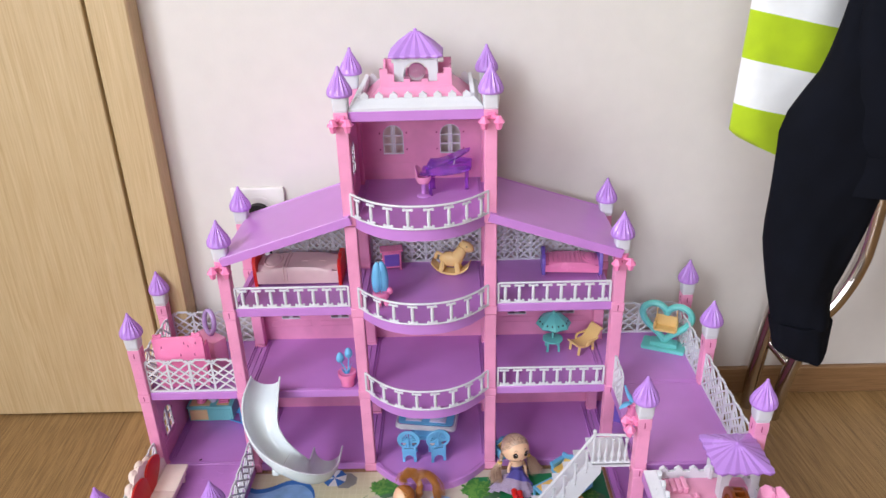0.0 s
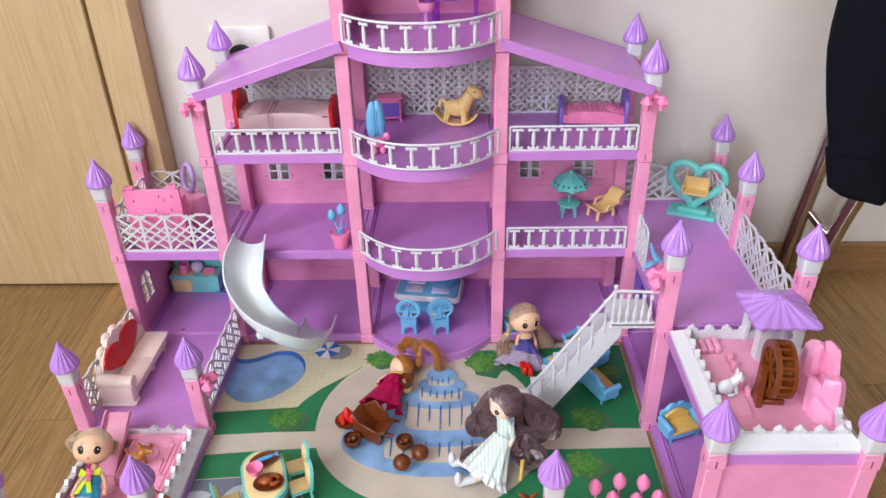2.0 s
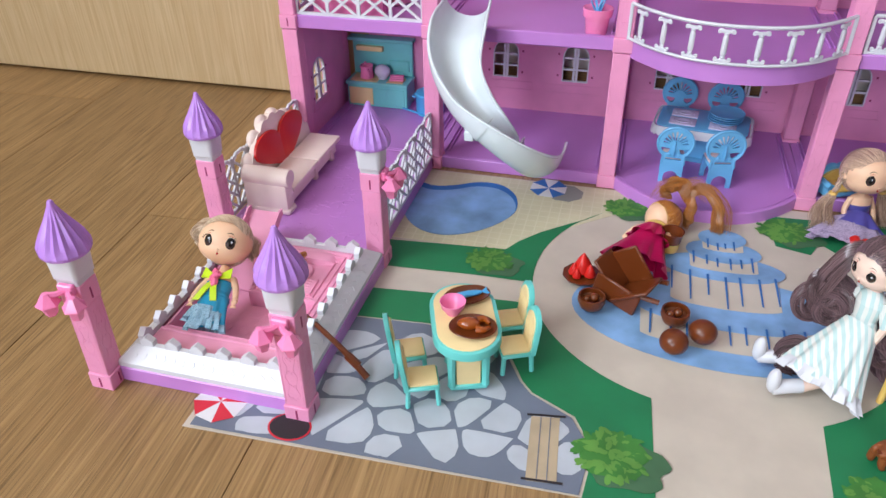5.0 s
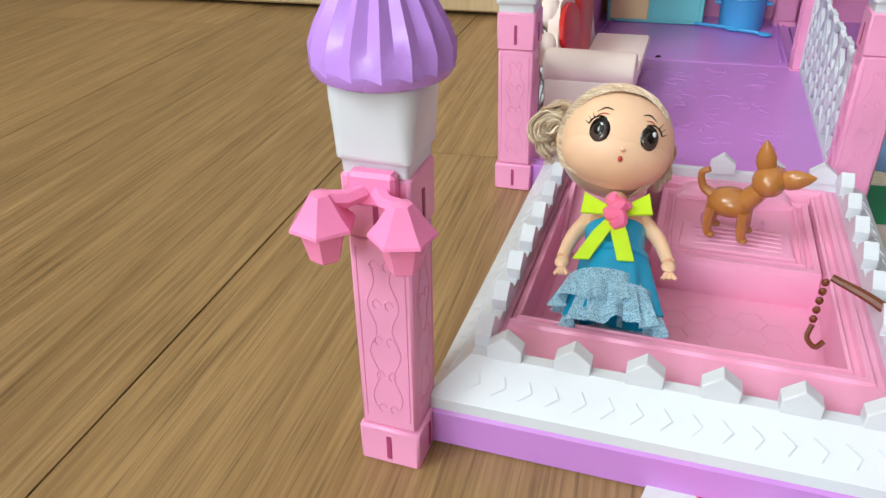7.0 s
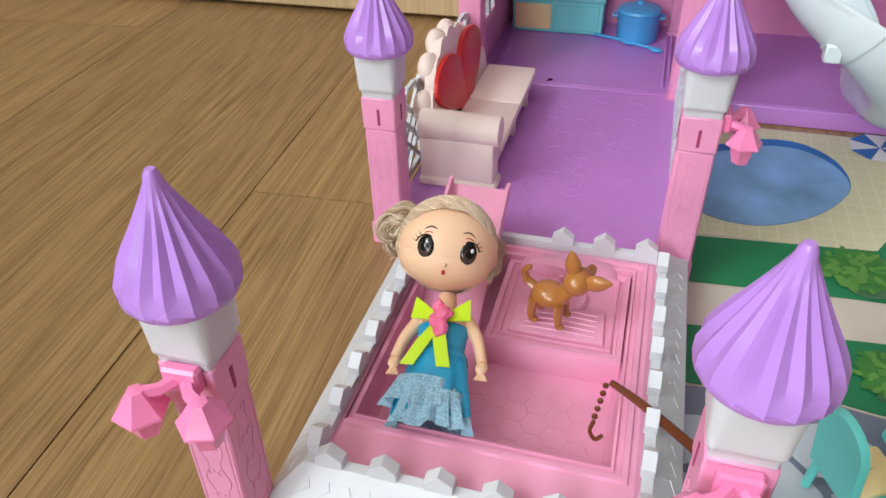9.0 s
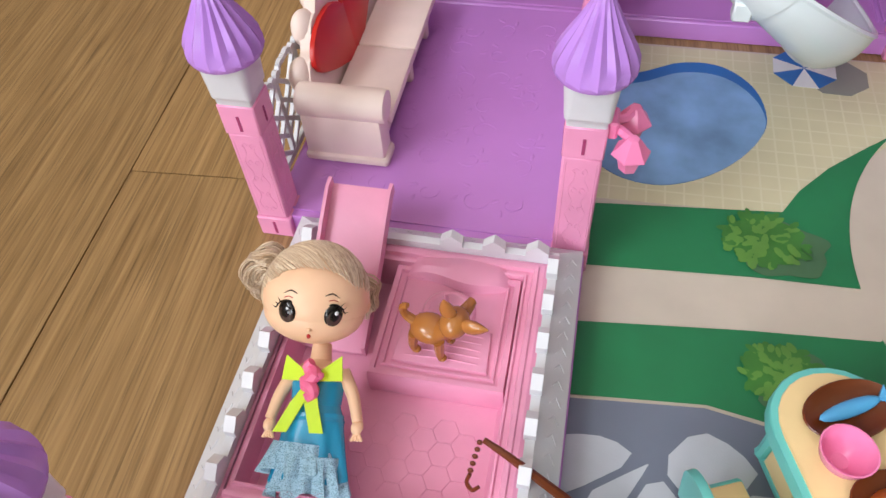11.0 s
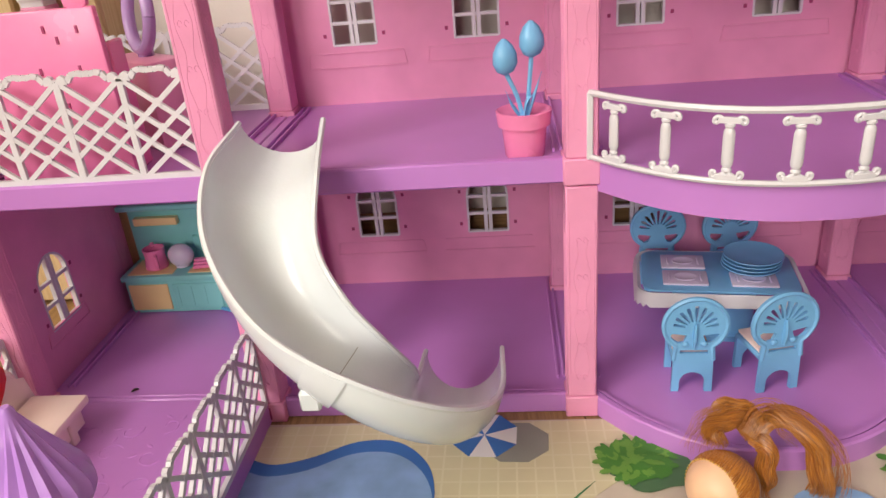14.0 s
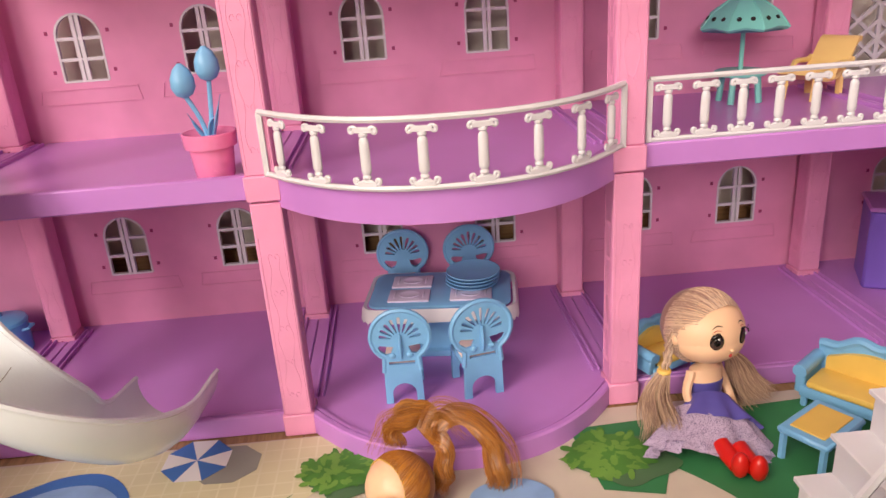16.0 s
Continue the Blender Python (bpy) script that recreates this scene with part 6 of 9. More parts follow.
for s in (-1, 1):
    bm = B(); tube(bm, [(s * 0.0175, -0.005, 0.024), (s * 0.0215, -0.004, 0.0245), (s * 0.0215, 0.004, 0.0245), (s * 0.0175, 0.005, 0.024)], 0.0013, 6)
    part("handle", bm, BRIGHT, cook)
for i, (x, y, a, l) in enumerate(((-0.352, 1.118, -25, 0.034), (-0.326, 1.105, -28, 0.030))):
    bm = B(); tube(bm, [(-l / 2, 0, 0.002), (l * 0.25, 0, 0.0025), (l / 2, 0, 0.002)], 0.0014, 6); ball(bm, (l / 2, 0, 0.002), (0.006, 0.0045, 0.0018), None, 12, 6)
    tagged(part("toy_ladle", bm, BRIGHT), "bright blue toy ladle lying on the floor", "ladle", "toy ladles").matrix_basis = pose(x + 0.003, y + 0.009, FL, 0, 0, a)

# sofa on the terrace
sofa = thing("toy_sofa", "pale pink toy chaise sofa with scalloped back and red heart", "sofa", pose(-0.4195, 0.925, FT))
bm = B()
box(bm, -0.010, 0.027, -0.058, 0.004, 0.0175, 0.0235, 0.002, segs=2); box(bm, -0.010, 0.027, 0.0046, 0.066, 0.0175, 0.0235, 0.002, segs=2)
part("seat", bm, ROSE, sofa)
bm = B(); box(bm, -0.012, 0.022, -0.058, 0.062, 0.004, 0.018, 0.001)
for yy in (0.045, 0.0):
    box(bm, 0.019, 0.024, yy, yy + 0.006, 0, 0.018, 0.001)
part("base", bm, ROSE, sofa)
bm = B()
outl = []
n = 60
for i in range(n + 1):
    u = i / n
    y = -0.062 + 0.132 * u
    h = 0.034 + 0.036 * math.sin(math.pi * min(1, u * 1.05)) ** 0.8 + 0.0032 * abs(math.sin(u * 7 * math.pi))
    outl.append((y, h))
poly = [(-0.062, 0.006)] + outl + [(0.070, 0.006)]
prism(bm, poly, -0.0035, 0.0035, Matrix.Translation((-0.0165, 0, 0)) @ Matrix(((0, 0, 1, 0), (1, 0, 0, 0), (0, 1, 0, 0), (0, 0, 0, 1))))
for k in range(6):
    u = (k + 0.5) / 6
    h = 0.034 + 0.036 * math.sin(math.pi * min(1, u * 1.05)) ** 0.8
    ball(bm, (-0.0200, -0.062 + 0.132 * u, h - 0.004), (0.0072, 0.0108, 0.0105), None, 16, 10)
SB = Matrix.Translation((-0.010, 0, 0.012)) @ Matrix.Rotation(radians(-11), 4, "Y") @ Matrix.Translation((0.013, 0, -0.012))
bmesh.ops.transform(bm, matrix=SB, verts=bm.verts)
part("backrest", bm, ROSE, sofa)
bm = B()
hp = []
for i in range(40):
    t = 2 * math.pi * i / 40
    hx, hy = 16 * math.sin(t) ** 3, 13 * math.cos(t) - 5 * math.cos(2 * t) - 2 * math.cos(3 * t) - math.cos(4 * t)
    hp.append((0.004 + hx * 0.0034, 0.0410 + hy * 0.00175))
prism(bm, hp, 0, 0.003, Matrix.Translation((-0.0128, 0, 0)) @ Matrix(((0, 0, 1, 0), (1, 0, 0, 0), (0, 1, 0, 0), (0, 0, 0, 1))), bevel=0.0008)
bmesh.ops.transform(bm, matrix=SB, verts=bm.verts)
part("heart_cushion", bm, RED, sofa, "red heart-shaped back cushion")
bm = B()
box(bm, -0.020, 0.0255, -0.0735, -0.058, 0, 0.032, 0.0018, segs=2)
box(bm, -0.021, 0.0275, -0.0750, -0.058, 0, 0.006, 0.0015)
lathe(bm, [(0.0085, 0), (0.0092, 0.0008), (0.0094, 0.002), (0.0094, 0.047), (0.0088, 0.049), (0.006, 0.0495)], 20, Matrix.Translation((-0.021, -0.0655, 0.0375)) @ Matrix.Rotation(radians(90), 4, "Y"))
part("armrest", bm, ROSE, sofa, "rolled armrest")

# tulip pot on the balcony
pot = thing("toy_tulip_pot", "pink toy flower pot with two sky blue tulips", "flower pot", pose(-0.1225, 1.030, LV[1] + FL))
bm = B(); lathe(bm, [(0.0102, 0), (0.0106, 0.0006), (0.0122, 0.017), (0.0142, 0.0172), (0.0150, 0.025), (0.0142, 0.0254), (0.0128, 0.024), (0.010, 0.022)], 24); part("pot", bm, LAMP, pot)
bm = B()
tube(bm, [(0, 0, 0.018), (-0.003, 0, 0.032), (-0.0085, -0.001, 0.0450)], 0.0013, 6, 3); tube(bm, [(0.001, 0, 0.018), (0.003, 0, 0.034), (0.005, 0, 0.0530)], 0.0013, 6, 3)
for pts in (((0.002, 0, 0.02), (0.006, -0.001, 0.033), (0.010, -0.002, 0.045)), ((-0.001, 0, 0.02), (-0.006, 0, 0.028), (-0.009, -0.002, 0.036)), ((0, 0, 0.02), (0.002, -0.002, 0.03), (0.006, -0.003, 0.034))):
    tube(bm, pts, lambda u: 0.0004 + 0.0026 * math.sin(math.pi * min(1, u + 0.15)), 8, 5, flat=0.3)
part("stems", bm, BLUE, pot)
for c in ((-0.0090, -0.001, 0.0440), (0.0050, 0, 0.0520)):
    bm = B()
    lathe(bm, [(0.0008, 0), (0.0045, 0.002), (0.0065, 0.006), (0.0062, 0.011), (0.0042, 0.0155), (0.0012, 0.0185)], 18, Matrix.Translation(c), flute=lambda i, z: 1 + 0.05 * math.cos(i * math.pi / 3))
    part("tulip", bm, BLUE, pot)


def bed(m, label, frame_mat, cover_mat, w, d, h, bows=True):
    """Domed mattress with a pillow ring, a folded edge and small bows moulded on; scalloped boards at both ends."""
    b = thing("toy_bed", label, "bed", m)
    bm = B()
    loops = []
    for k in range(15):
        u = k / 14
        x = -w / 2 + w * u
        e = 0.55 + 0.45 * math.sin(math.pi * u) ** 0.3
        loops.append([Vector((x, -d / 2, 0.005)), Vector((x, -d / 2, h * 0.80)), Vector((x, -d * 0.46, h * 0.92 * e + h * 0.08)), Vector((x, -d * 0.3, h * (0.98 + 0.03 * e))), Vector((x, 0, h * (0.98 + 0.07 * e))), Vector((x, d * 0.3, h * (0.98 + 0.03 * e))), Vector((x, d * 0.46, h * 0.92 * e + h * 0.08)), Vector((x, d / 2, h * 0.80)), Vector((x, d / 2, 0.005))])
    rings(bm, loops)
    part("mattress", bm, cover_mat, b)
    bm = B()
    tube(bm, [(-w * 0.33 + w * 0.11 * math.cos(a), d * 0.36 * math.sin(a), h * 1.035 - 0.0018 * abs(math.sin(a)) ** 3) for a in [2 * math.pi * i / 32 for i in range(33)]], 0.0018, 8)
    ball(bm, (-w * 0.33, 0, h * 1.02), (w * 0.10, d * 0.33, 0.0034), None, 18, 8)
    part("pillow", bm, cover_mat, b)
    bm = B()
    for xx, rr in ((-w * 0.17, 0.0016), (-w * 0.13, 0.0013)):
        tube(bm, [(xx, -d * 0.508, h * 0.30), (xx, -d * 0.508, h * 0.76), (xx, -d * 0.45, h * 0.985), (xx, -d * 0.3, h * 1.01), (xx, 0, h * 1.045), (xx, d * 0.3, h * 1.01), (xx, d * 0.47, h * 0.95)], rr, 6, 3)
    if bows:
        for xx in (w * 0.08, w * 0.30):
            for s in (-1, 1):
                ball(bm, (xx + s * 0.0032, -d * 0.12, h * 1.04), (0.0030, 0.0019, 0.0010), Matrix.Rotation(0.4 * s, 4, "Z"), 10, 6)
            ball(bm, (xx, -d * 0.12, h * 1.04), 0.0012, None, 8, 6)
    else:
        for k in range(7):
            xx = -w * 0.05 + k * w * 0.08
            tube(bm, [(xx, -d * 0.44, h * 0.97), (xx, 0, h * 1.045), (xx, d * 0.44, h * 0.97)], 0.0010, 6, 4)
    part("bedspread", bm, cover_mat, b)
    for s, hh, nm in ((-1, h + 0.026, "headboard"), (1, h + 0.014, "footboard")):
        bm = B()
        pts = [(-d / 2, 0)]
        for i in range(25):
            u = i / 24
            pts.append((-d / 2 + d * u, hh * (0.74 + 0.23 * math.sin(math.pi * u)) + 0.0026 * abs(math.sin(u * 4 * math.pi))))
        pts.append((d / 2, 0))
        prism(bm, pts, -0.0028, 0.0028, Matrix.Translation((s * (w / 2 + 0.0026), 0, 0)) @ Matrix(((0, 0, 1, 0), (1, 0, 0, 0), (0, 1, 0, 0), (0, 0, 0, 1))), bevel=0.0009)
        part(nm, bm, frame_mat, b)
    return b


F3 = LV[2] + FL
bed(pose(-0.197, 1.119, F3, 0, 0, 0), "pearl pink toy bed with red scalloped head and foot boards", RED, BEDPINK, 0.130, 0.062, 0.033)
bed(pose(0.246, 1.130, F3, 0, 0, 176), "small pink toy bed with lilac head and foot boards", DEEPLILAC, LAMP, 0.086, 0.048, 0.022, False)

# toy mirror stand, television and rocking horse
van = thing("toy_dressing_chair", "tall sky blue toy chair back on a candy pink base", "chair", pose(-0.058, 1.024, F3, 0, 0, 15))
bm = B()
for q in (-1, 1):
    ball(bm, (q * 0.0046, 0.002, 0.0445), (0.0084, 0.0068, 0.0270), Matrix.Rotation(radians(-3 * q), 4, "Y"), 18, 14)
tube(bm, [(0, -0.004, 0.020), (0, -0.0042, 0.060)], 0.0009, 6)
part("back", bm, BLUE, van)
bm = B()
lathe(bm, [(0.0100, 0.010), (0.0128, 0.013), (0.0132, 0.019), (0.0120, 0.022)], 18, sy=0.85)
for q in (-1, 1):
    ball(bm, (q * 0.0060, -0.0080, 0.0058), (0.0048, 0.0068, 0.0058), None, 12, 8)
    tube(bm, [(q * 0.006, -0.002, 0.012), (q * 0.006, -0.006, 0.004)], 0.0036, 8)
ball(bm, (0.013, -0.002, 0.022), (0.0050, 0.0050, 0.0060), None, 12, 8)
part("base", bm, LAMP, van, "candy pink base")
tv = thing("toy_television", "pink toy television cabinet with violet screen", "television", pose(-0.050, 1.146, F3, 0, 0, 8))
bm = B(); box(bm, -0.016, 0.016, -0.010, 0.010, 0.004, 0.034, 0.002); box(bm, -0.019, 0.019, -0.012, 0.012, 0.034, 0.037, 0.001)
for s in (-1, 1):
    box(bm, s * 0.014 - 0.002, s * 0.014 + 0.002, -0.009, 0.009, 0, 0.005)
part("cabinet", bm, LAMP, tv)
bm = B(); box(bm, -0.0125, 0.0125, -0.0108, -0.009, 0.008, 0.030, 0.001); part("screen", bm, DEEPLILAC, tv, "violet screen")
EYEDOT = plastic("dark_dot_paint", "#3a2a20", 0.4)
horse = tagged(new("toy_rocking_horse"), "pale honey plastic toy rocking horse", "rocking horse")
horse.matrix_basis = pose(0.0490, 1.123, F3, 0, 0, -12)
bm = B()
ball(bm, (0.0, 0, 0.026), (0.0200, 0.0100, 0.0130), None, 16, 10)
tube(bm, [(0.010, 0, 0.030), (0.017, 0, 0.042), (0.020, 0, 0.050)], lambda u: 0.0110 - 0.0030 * u, 10, 4)
ball(bm, (0.026, 0, 0.050), (0.0135, 0.0075, 0.0085), Matrix.Rotation(0.5, 4, "Y"), 14, 8)
for s in (-1, 1):
    ball(bm, (0.019, s * 0.003, 0.057), (0.002, 0.0015, 0.004), None, 8, 6)
    for x in (-0.012, 0.010):
        tube(bm, [(x, s * 0.005, 0.024), (x * 1.3, s * 0.008, 0.006)], 0.0048, 8)
tube(bm, [(-0.015, 0, 0.032), (-0.023, 0, 0.036), (-0.026, 0, 0.026)], 0.0028, 8, 4)
part("horse_body", bm, HONEY, horse)
bm = B()
rings(bm, [[Vector((0.034 * math.sin(a) + dx, y, 0.0016 + 0.052 * (1 - math.cos(a)) * 0.55 + dz)) for y, dx, dz in ((-0.0105, 0, 0.0), (0.0105, 0, 0.0), (0.0105, 0, 0.0034), (-0.0105, 0, 0.0034))] for a in [radians(-68 + 136 * i / 20) for i in range(21)]])
part("rockers", bm, HONEY, horse)
for s_ in (-1, 1):
    bm = B(); ball(bm, (0.0275, s_ * 0.0068, 0.0525), 0.0011, None, 8, 6); part("eye", bm, EYEDOT, horse, "dark dot eye")

# piano and stool
F4 = LV[3] + FL
piano = thing("toy_grand_piano", "clear violet plastic toy grand piano with raised lid", "piano", pose(0.046, 1.108, F4, 0, 0, -8) @ Matrix.Diagonal((1.18, 1.15, 1.15, 1)))
gp = [(-0.024, -0.022), (0.0, -0.022), (0.020, -0.010), (0.030, 0.004), (0.030, 0.018), (0.016, 0.022), (0.0, 0.014), (-0.024, 0.014)]
bm = B(); prism(bm, gp, 0.030, 0.042, bevel=0.001); part("case", bm, PIANO, piano)
bm = B(); prism(bm, gp, 0, 0.0015, Matrix.Translation((0, 0, 0.045)) @ Matrix.Rotation(radians(-20), 4, "Y")); part("lid", bm, PIANO, piano)
bm = B(); box(bm, -0.033, -0.022, -0.020, 0.012, 0.028, 0.032, 0.0008); part("keyboard", bm, PIANO, piano)
bm = B(); tube(bm, [(0.010, -0.010, 0.041), (0.012, -0.008, 0.052)], 0.0008, 6); part("lid_prop", bm, WHITE, piano, "white lid prop")
for x, y in ((-0.020, -0.016), (-0.020, 0.010), (0.024, 0.012)):
    bm = B(); lathe(bm, [(0.0030, 0), (0.0022, 0.004), (0.0026, 0.026), (0.0036, 0.031)], 8, Matrix.Translation((x, y, 0))); part("leg", bm, PIANO, piano)
stool = thing("toy_stool", "pink toy piano stool on a lilac foot", "stool", pose(0.010, 1.092, F4, 0, 0, -20) @ Matrix.Diagonal((1.25, 1.25, 1.3, 1)))
bm = B(); lathe(bm, [(0.0085, 0), (0.008, 0.0015), (0.0028, 0.003), (0.0028, 0.016)], 14); part("foot", bm, LILAC, stool)
bm = B()
lathe(bm, [(0.0030, 0.0150), (0.0070, 0.0165), (0.0092, 0.0205), (0.0098, 0.0250), (0.0090, 0.0252), (0.0080, 0.0215), (0.003, 0.0205)], 20)
rings(bm, [[Vector((r * math.cos(a), r * math.sin(a), z)) for r, z in ((0.0098, 0.0235), (0.0102, zt2), (0.0092, zt2 + 0.0004), (0.0088, 0.0235))] for a, zt2 in [(radians(180 - 62 + 124 * i / 12), 0.0270 + 0.0095 * math.sin(math.pi * i / 12) ** 0.6) for i in range(13)]])
part("seat", bm, PILLAR, stool)

# parasol table and lounge chair
F2 = LV[1] + FL
ptab = thing("toy_parasol_table", "turquoise round toy table with parasol", "parasol table", pose(0.221, 1.124, F2))
bm = B(); lathe(bm, [(0.0165, 0.0185), (0.0172, 0.019), (0.0172, 0.0215), (0.016, 0.022)], 24); part("tabletop", bm, TEAL, ptab)
for k in range(4):
    a = radians(45 + 90 * k)
    bm = B(); tube(bm, [(0.012 * math.cos(a), 0.012 * math.sin(a), 0.019), (0.014 * math.cos(a), 0.014 * math.sin(a), 0)], 0.0022, 6); part("leg", bm, TEAL, ptab)
bm = B(); tube(bm, [(0, 0, 0.02), (0, 0, 0.062)], 0.0016, 8); part("pole", bm, TEAL, ptab)
bm = B()
ang8 = [radians(22.5 * i) for i in range(16)]
canl = []
for r_, z_ in ((0.0285, 0.0490), (0.0300, 0.0505), (0.0225, 0.0605), (0.0120, 0.0675), (0.0035, 0.0712), (0.0026, 0.0750), (0.0008, 0.0762)):
    canl.append([Vector((r_ * (1.0 if i % 2 == 0 else 0.93) * math.cos(a), r_ * (1.0 if i % 2 == 0 else 0.93) * math.sin(a), z_ + (0.0018 if (i % 2 and r_ > 0.028) else 0.0))) for i, a in enumerate(ang8)])
rings(bm, canl)
for i in range(0, 16, 2):
    tube(bm, [canl[k][i] for k in (1, 2, 3, 4)], 0.0007, 5)
can = part("canopy", bm, TEAL, ptab, smooth=18)
for k in range(8):
    a = radians(22.5 + 45 * k)
    for w_ in (-0.0042, 0.0042):
        # the canopy is unpierced; black discs paint the dark of its holes
        bm = B()
        lathe(bm, [(0.0016, -0.0004), (0.0016, 0.0004)], 8, Matrix.Translation((0.0235 * math.cos(a) - w_ * math.sin(a), 0.0235 * math.sin(a) + w_ * math.cos(a), 0.0573)) @ Matrix.Rotation(a, 4, "Z") @ Matrix.Rotation(radians(50), 4, "Y"))
        part("hole", bm, RUBBER, can, "small dark disc painting the shade of a hole")


def lounge(m, material, label, group=""):
    l = thing("toy_lounge_chair", label, "lounge chair", m, group)
    bm = B()
    prof = smooth_path([(-0.024, 0, 0.017), (-0.012, 0, 0.012), (0.002, 0, 0.0125), (0.012, 0, 0.018), (0.022, 0, 0.032), (0.027, 0, 0.034)], 4)
    rings(bm, [[Vector((p.x, -0.011, p.z)), Vector((p.x, 0.011, p.z)), Vector((p.x, 0.011, p.z + 0.003)), Vector((p.x, -0.011, p.z + 0.003))] for p in prof])
    part("seat", bm, material, l)
    for x in (-0.020, 0.010):
        for s in (-1, 1):
            bm = B(); tube(bm, [(x, s * 0.009, 0.0), (x * 0.9, s * 0.009, 0.014)], 0.0022, 6); part("leg", bm, material, l)
    bm = B()
    for s in (-1, 1):
        tube(bm, [(-0.006, s * 0.0115, 0.013), (-0.003, s * 0.012, 0.022), (0.012, s * 0.012, 0.022), (0.016, s * 0.0115, 0.024)], 0.0018, 6, 3)
    part("armrests", bm, material, l)
    return l


lounge(pose(0.275, 1.122, F2, 0, 0, 30) @ Matrix.Diagonal((1.05, 1.25, 1.05, 1)), HONEY, "pale honey plastic toy lounge chair on the balcony")


def armchair(m, w, label, name="toy_armchair", category="armchair"):
    """Blue frame with curled arms and wavy back, yellow seat and back cushion; faces -y."""
    a = thing(name, label, category, m)
    bm = B(); box(bm, -w / 2, w / 2, -0.014, 0.014, 0.006, 0.014, 0.002, segs=2)
    for x in (-w / 2 + 0.003, w / 2 - 0.003):
        for y in (-0.011, 0.011):
            tube(bm, [(x, y, 0), (x, y, 0.008)], 0.002, 6)
    part("frame", bm, BLUE, a)
    bm = B(); box(bm, -w / 2 + 0.004, w / 2 - 0.004, -0.0150, 0.009, 0.014, 0.0185, 0.0018, segs=2); part("seat_cushion", bm, YELLOW, a, "yellow seat cushion")
    for s in (-1, 1):
        bm = B()
        box(bm, s * (w / 2) - 0.003, s * (w / 2) + 0.003, -0.013, 0.012, 0.008, 0.022, 0.001)
        tube(bm, [(s * w / 2, -0.0150, 0.0235), (s * w / 2, 0.012, 0.0235)], 0.0042, 10)
        part("armrest", bm, BLUE, a)
    bm = B()
    n = 20
    pts = [(-w / 2, 0.008)] + [(-w / 2 + w * i / n, 0.030 + 0.009 * math.sin(math.pi * i / n) + 0.0016 * math.cos(6 * math.pi * i / n)) for i in range(n + 1)] + [(w / 2, 0.008)]
    plate(bm, pts, [], 0.004, Matrix.Translation((0, 0.011, 0))); tube(bm, [(x, 0.013, z) for x, z in pts[1:-1]], 0.003, 8)
    part("backrest", bm, BLUE, a)
    bm = B()
    pts = [(-w / 2 + 0.006, 0.017)] + [(-w / 2 + 0.006 + (w - 0.012) * i / n, 0.026 + 0.008 * math.sin(math.pi * i / n)) for i in range(n + 1)] + [(w / 2 - 0.006, 0.017)]
    plate(bm, pts, [], 0.004, Matrix.Translation((0, 0.0078, 0)))
    part("back_cushion", bm, YELLOW, a, "yellow back cushion")
    return a


armchair(pose(0.332, 0.803, FL, 0, 0, 20), 0.046, "sky blue toy armchair with yellow cushions in the wing")
armchair(pose(0.243, 0.896, 0.0012, 0, 0, 118), 0.056, "sky blue toy loveseat with yellow cushions turned away on lawn")
armchair(pose(0.238, 0.971, 0.0012, 0, 0, -52), 0.064, "sky blue toy sofa with yellow cushions on the lawn", "toy_sofa", "sofa")
armchair(pose(0.1390, 1.0290, FL, 0, 0, 25) @ Matrix.Diagonal((0.9, 0.9, 0.75, 1)), 0.044, "sky blue toy armchair with yellow cushions behind a doll")


def low_table(m, label):
    t = thing("toy_coffee_table", label, "coffee table", m)
    bm = B(); box(bm, -0.020, 0.020, -0.014, 0.014, 0.016, 0.020, 0.0012); part("tabletop", bm, BLUE, t)
    bm = B(); box(bm, -0.015, 0.015, -0.0095, 0.0095, 0.0198, 0.0208, 0.0004); part("inlay", bm, YELLOW, t, "yellow table inlay")
    for x in (-0.017, 0.017):
        for y in (-0.011, 0.011):
            bm = B(); tube(bm, [(x, y, 0), (x, y, 0.017)], 0.0022, 6); part("leg", bm, BLUE, t)


low_table(pose(0.1945, 0.9415, 0.0012, 0, 0, 32), "sky blue toy coffee table with yellow top on the lawn")
low_table(pose(0.364, 0.745, FL, 0, 0, 30), "sky blue toy coffee table with yellow top in the wing")
bm = B(); lathe(bm, [(0.014, 0), (0.015, 0.003), (0.012, 0.014), (0.014, 0.026), (0.010, 0.027)], 14)
tagged(part("toy_pouf", bm, BLUE), "round sky blue toy pouf in the wing", "pouf").matrix_basis = pose(0.334, 0.690, FL)
wardrobe = thing("toy_wardrobe", "violet toy wardrobe standing in the back bay", "wardrobe", pose(0.345, 1.128, FL, 0, 0, 65))
bm = B(); box(bm, -0.021, 0.021, -0.012, 0.012, 0.0, 0.062, 0.002); part("body", bm, DEEPLILAC, wardrobe)
for s in (-1, 1):
    bm = B(); box(bm, s * 0.010 - 0.009, s * 0.010 + 0.009, -0.0135, -0.0115, 0.006, 0.057, 0.0008); part("door", bm, DEEPLILAC, wardrobe)
bm = B(); box(bm, -0.0225, 0.0225, -0.0135, 0.0135, 0.062, 0.0655, 0.0012); part("cornice", bm, LILAC, wardrobe)

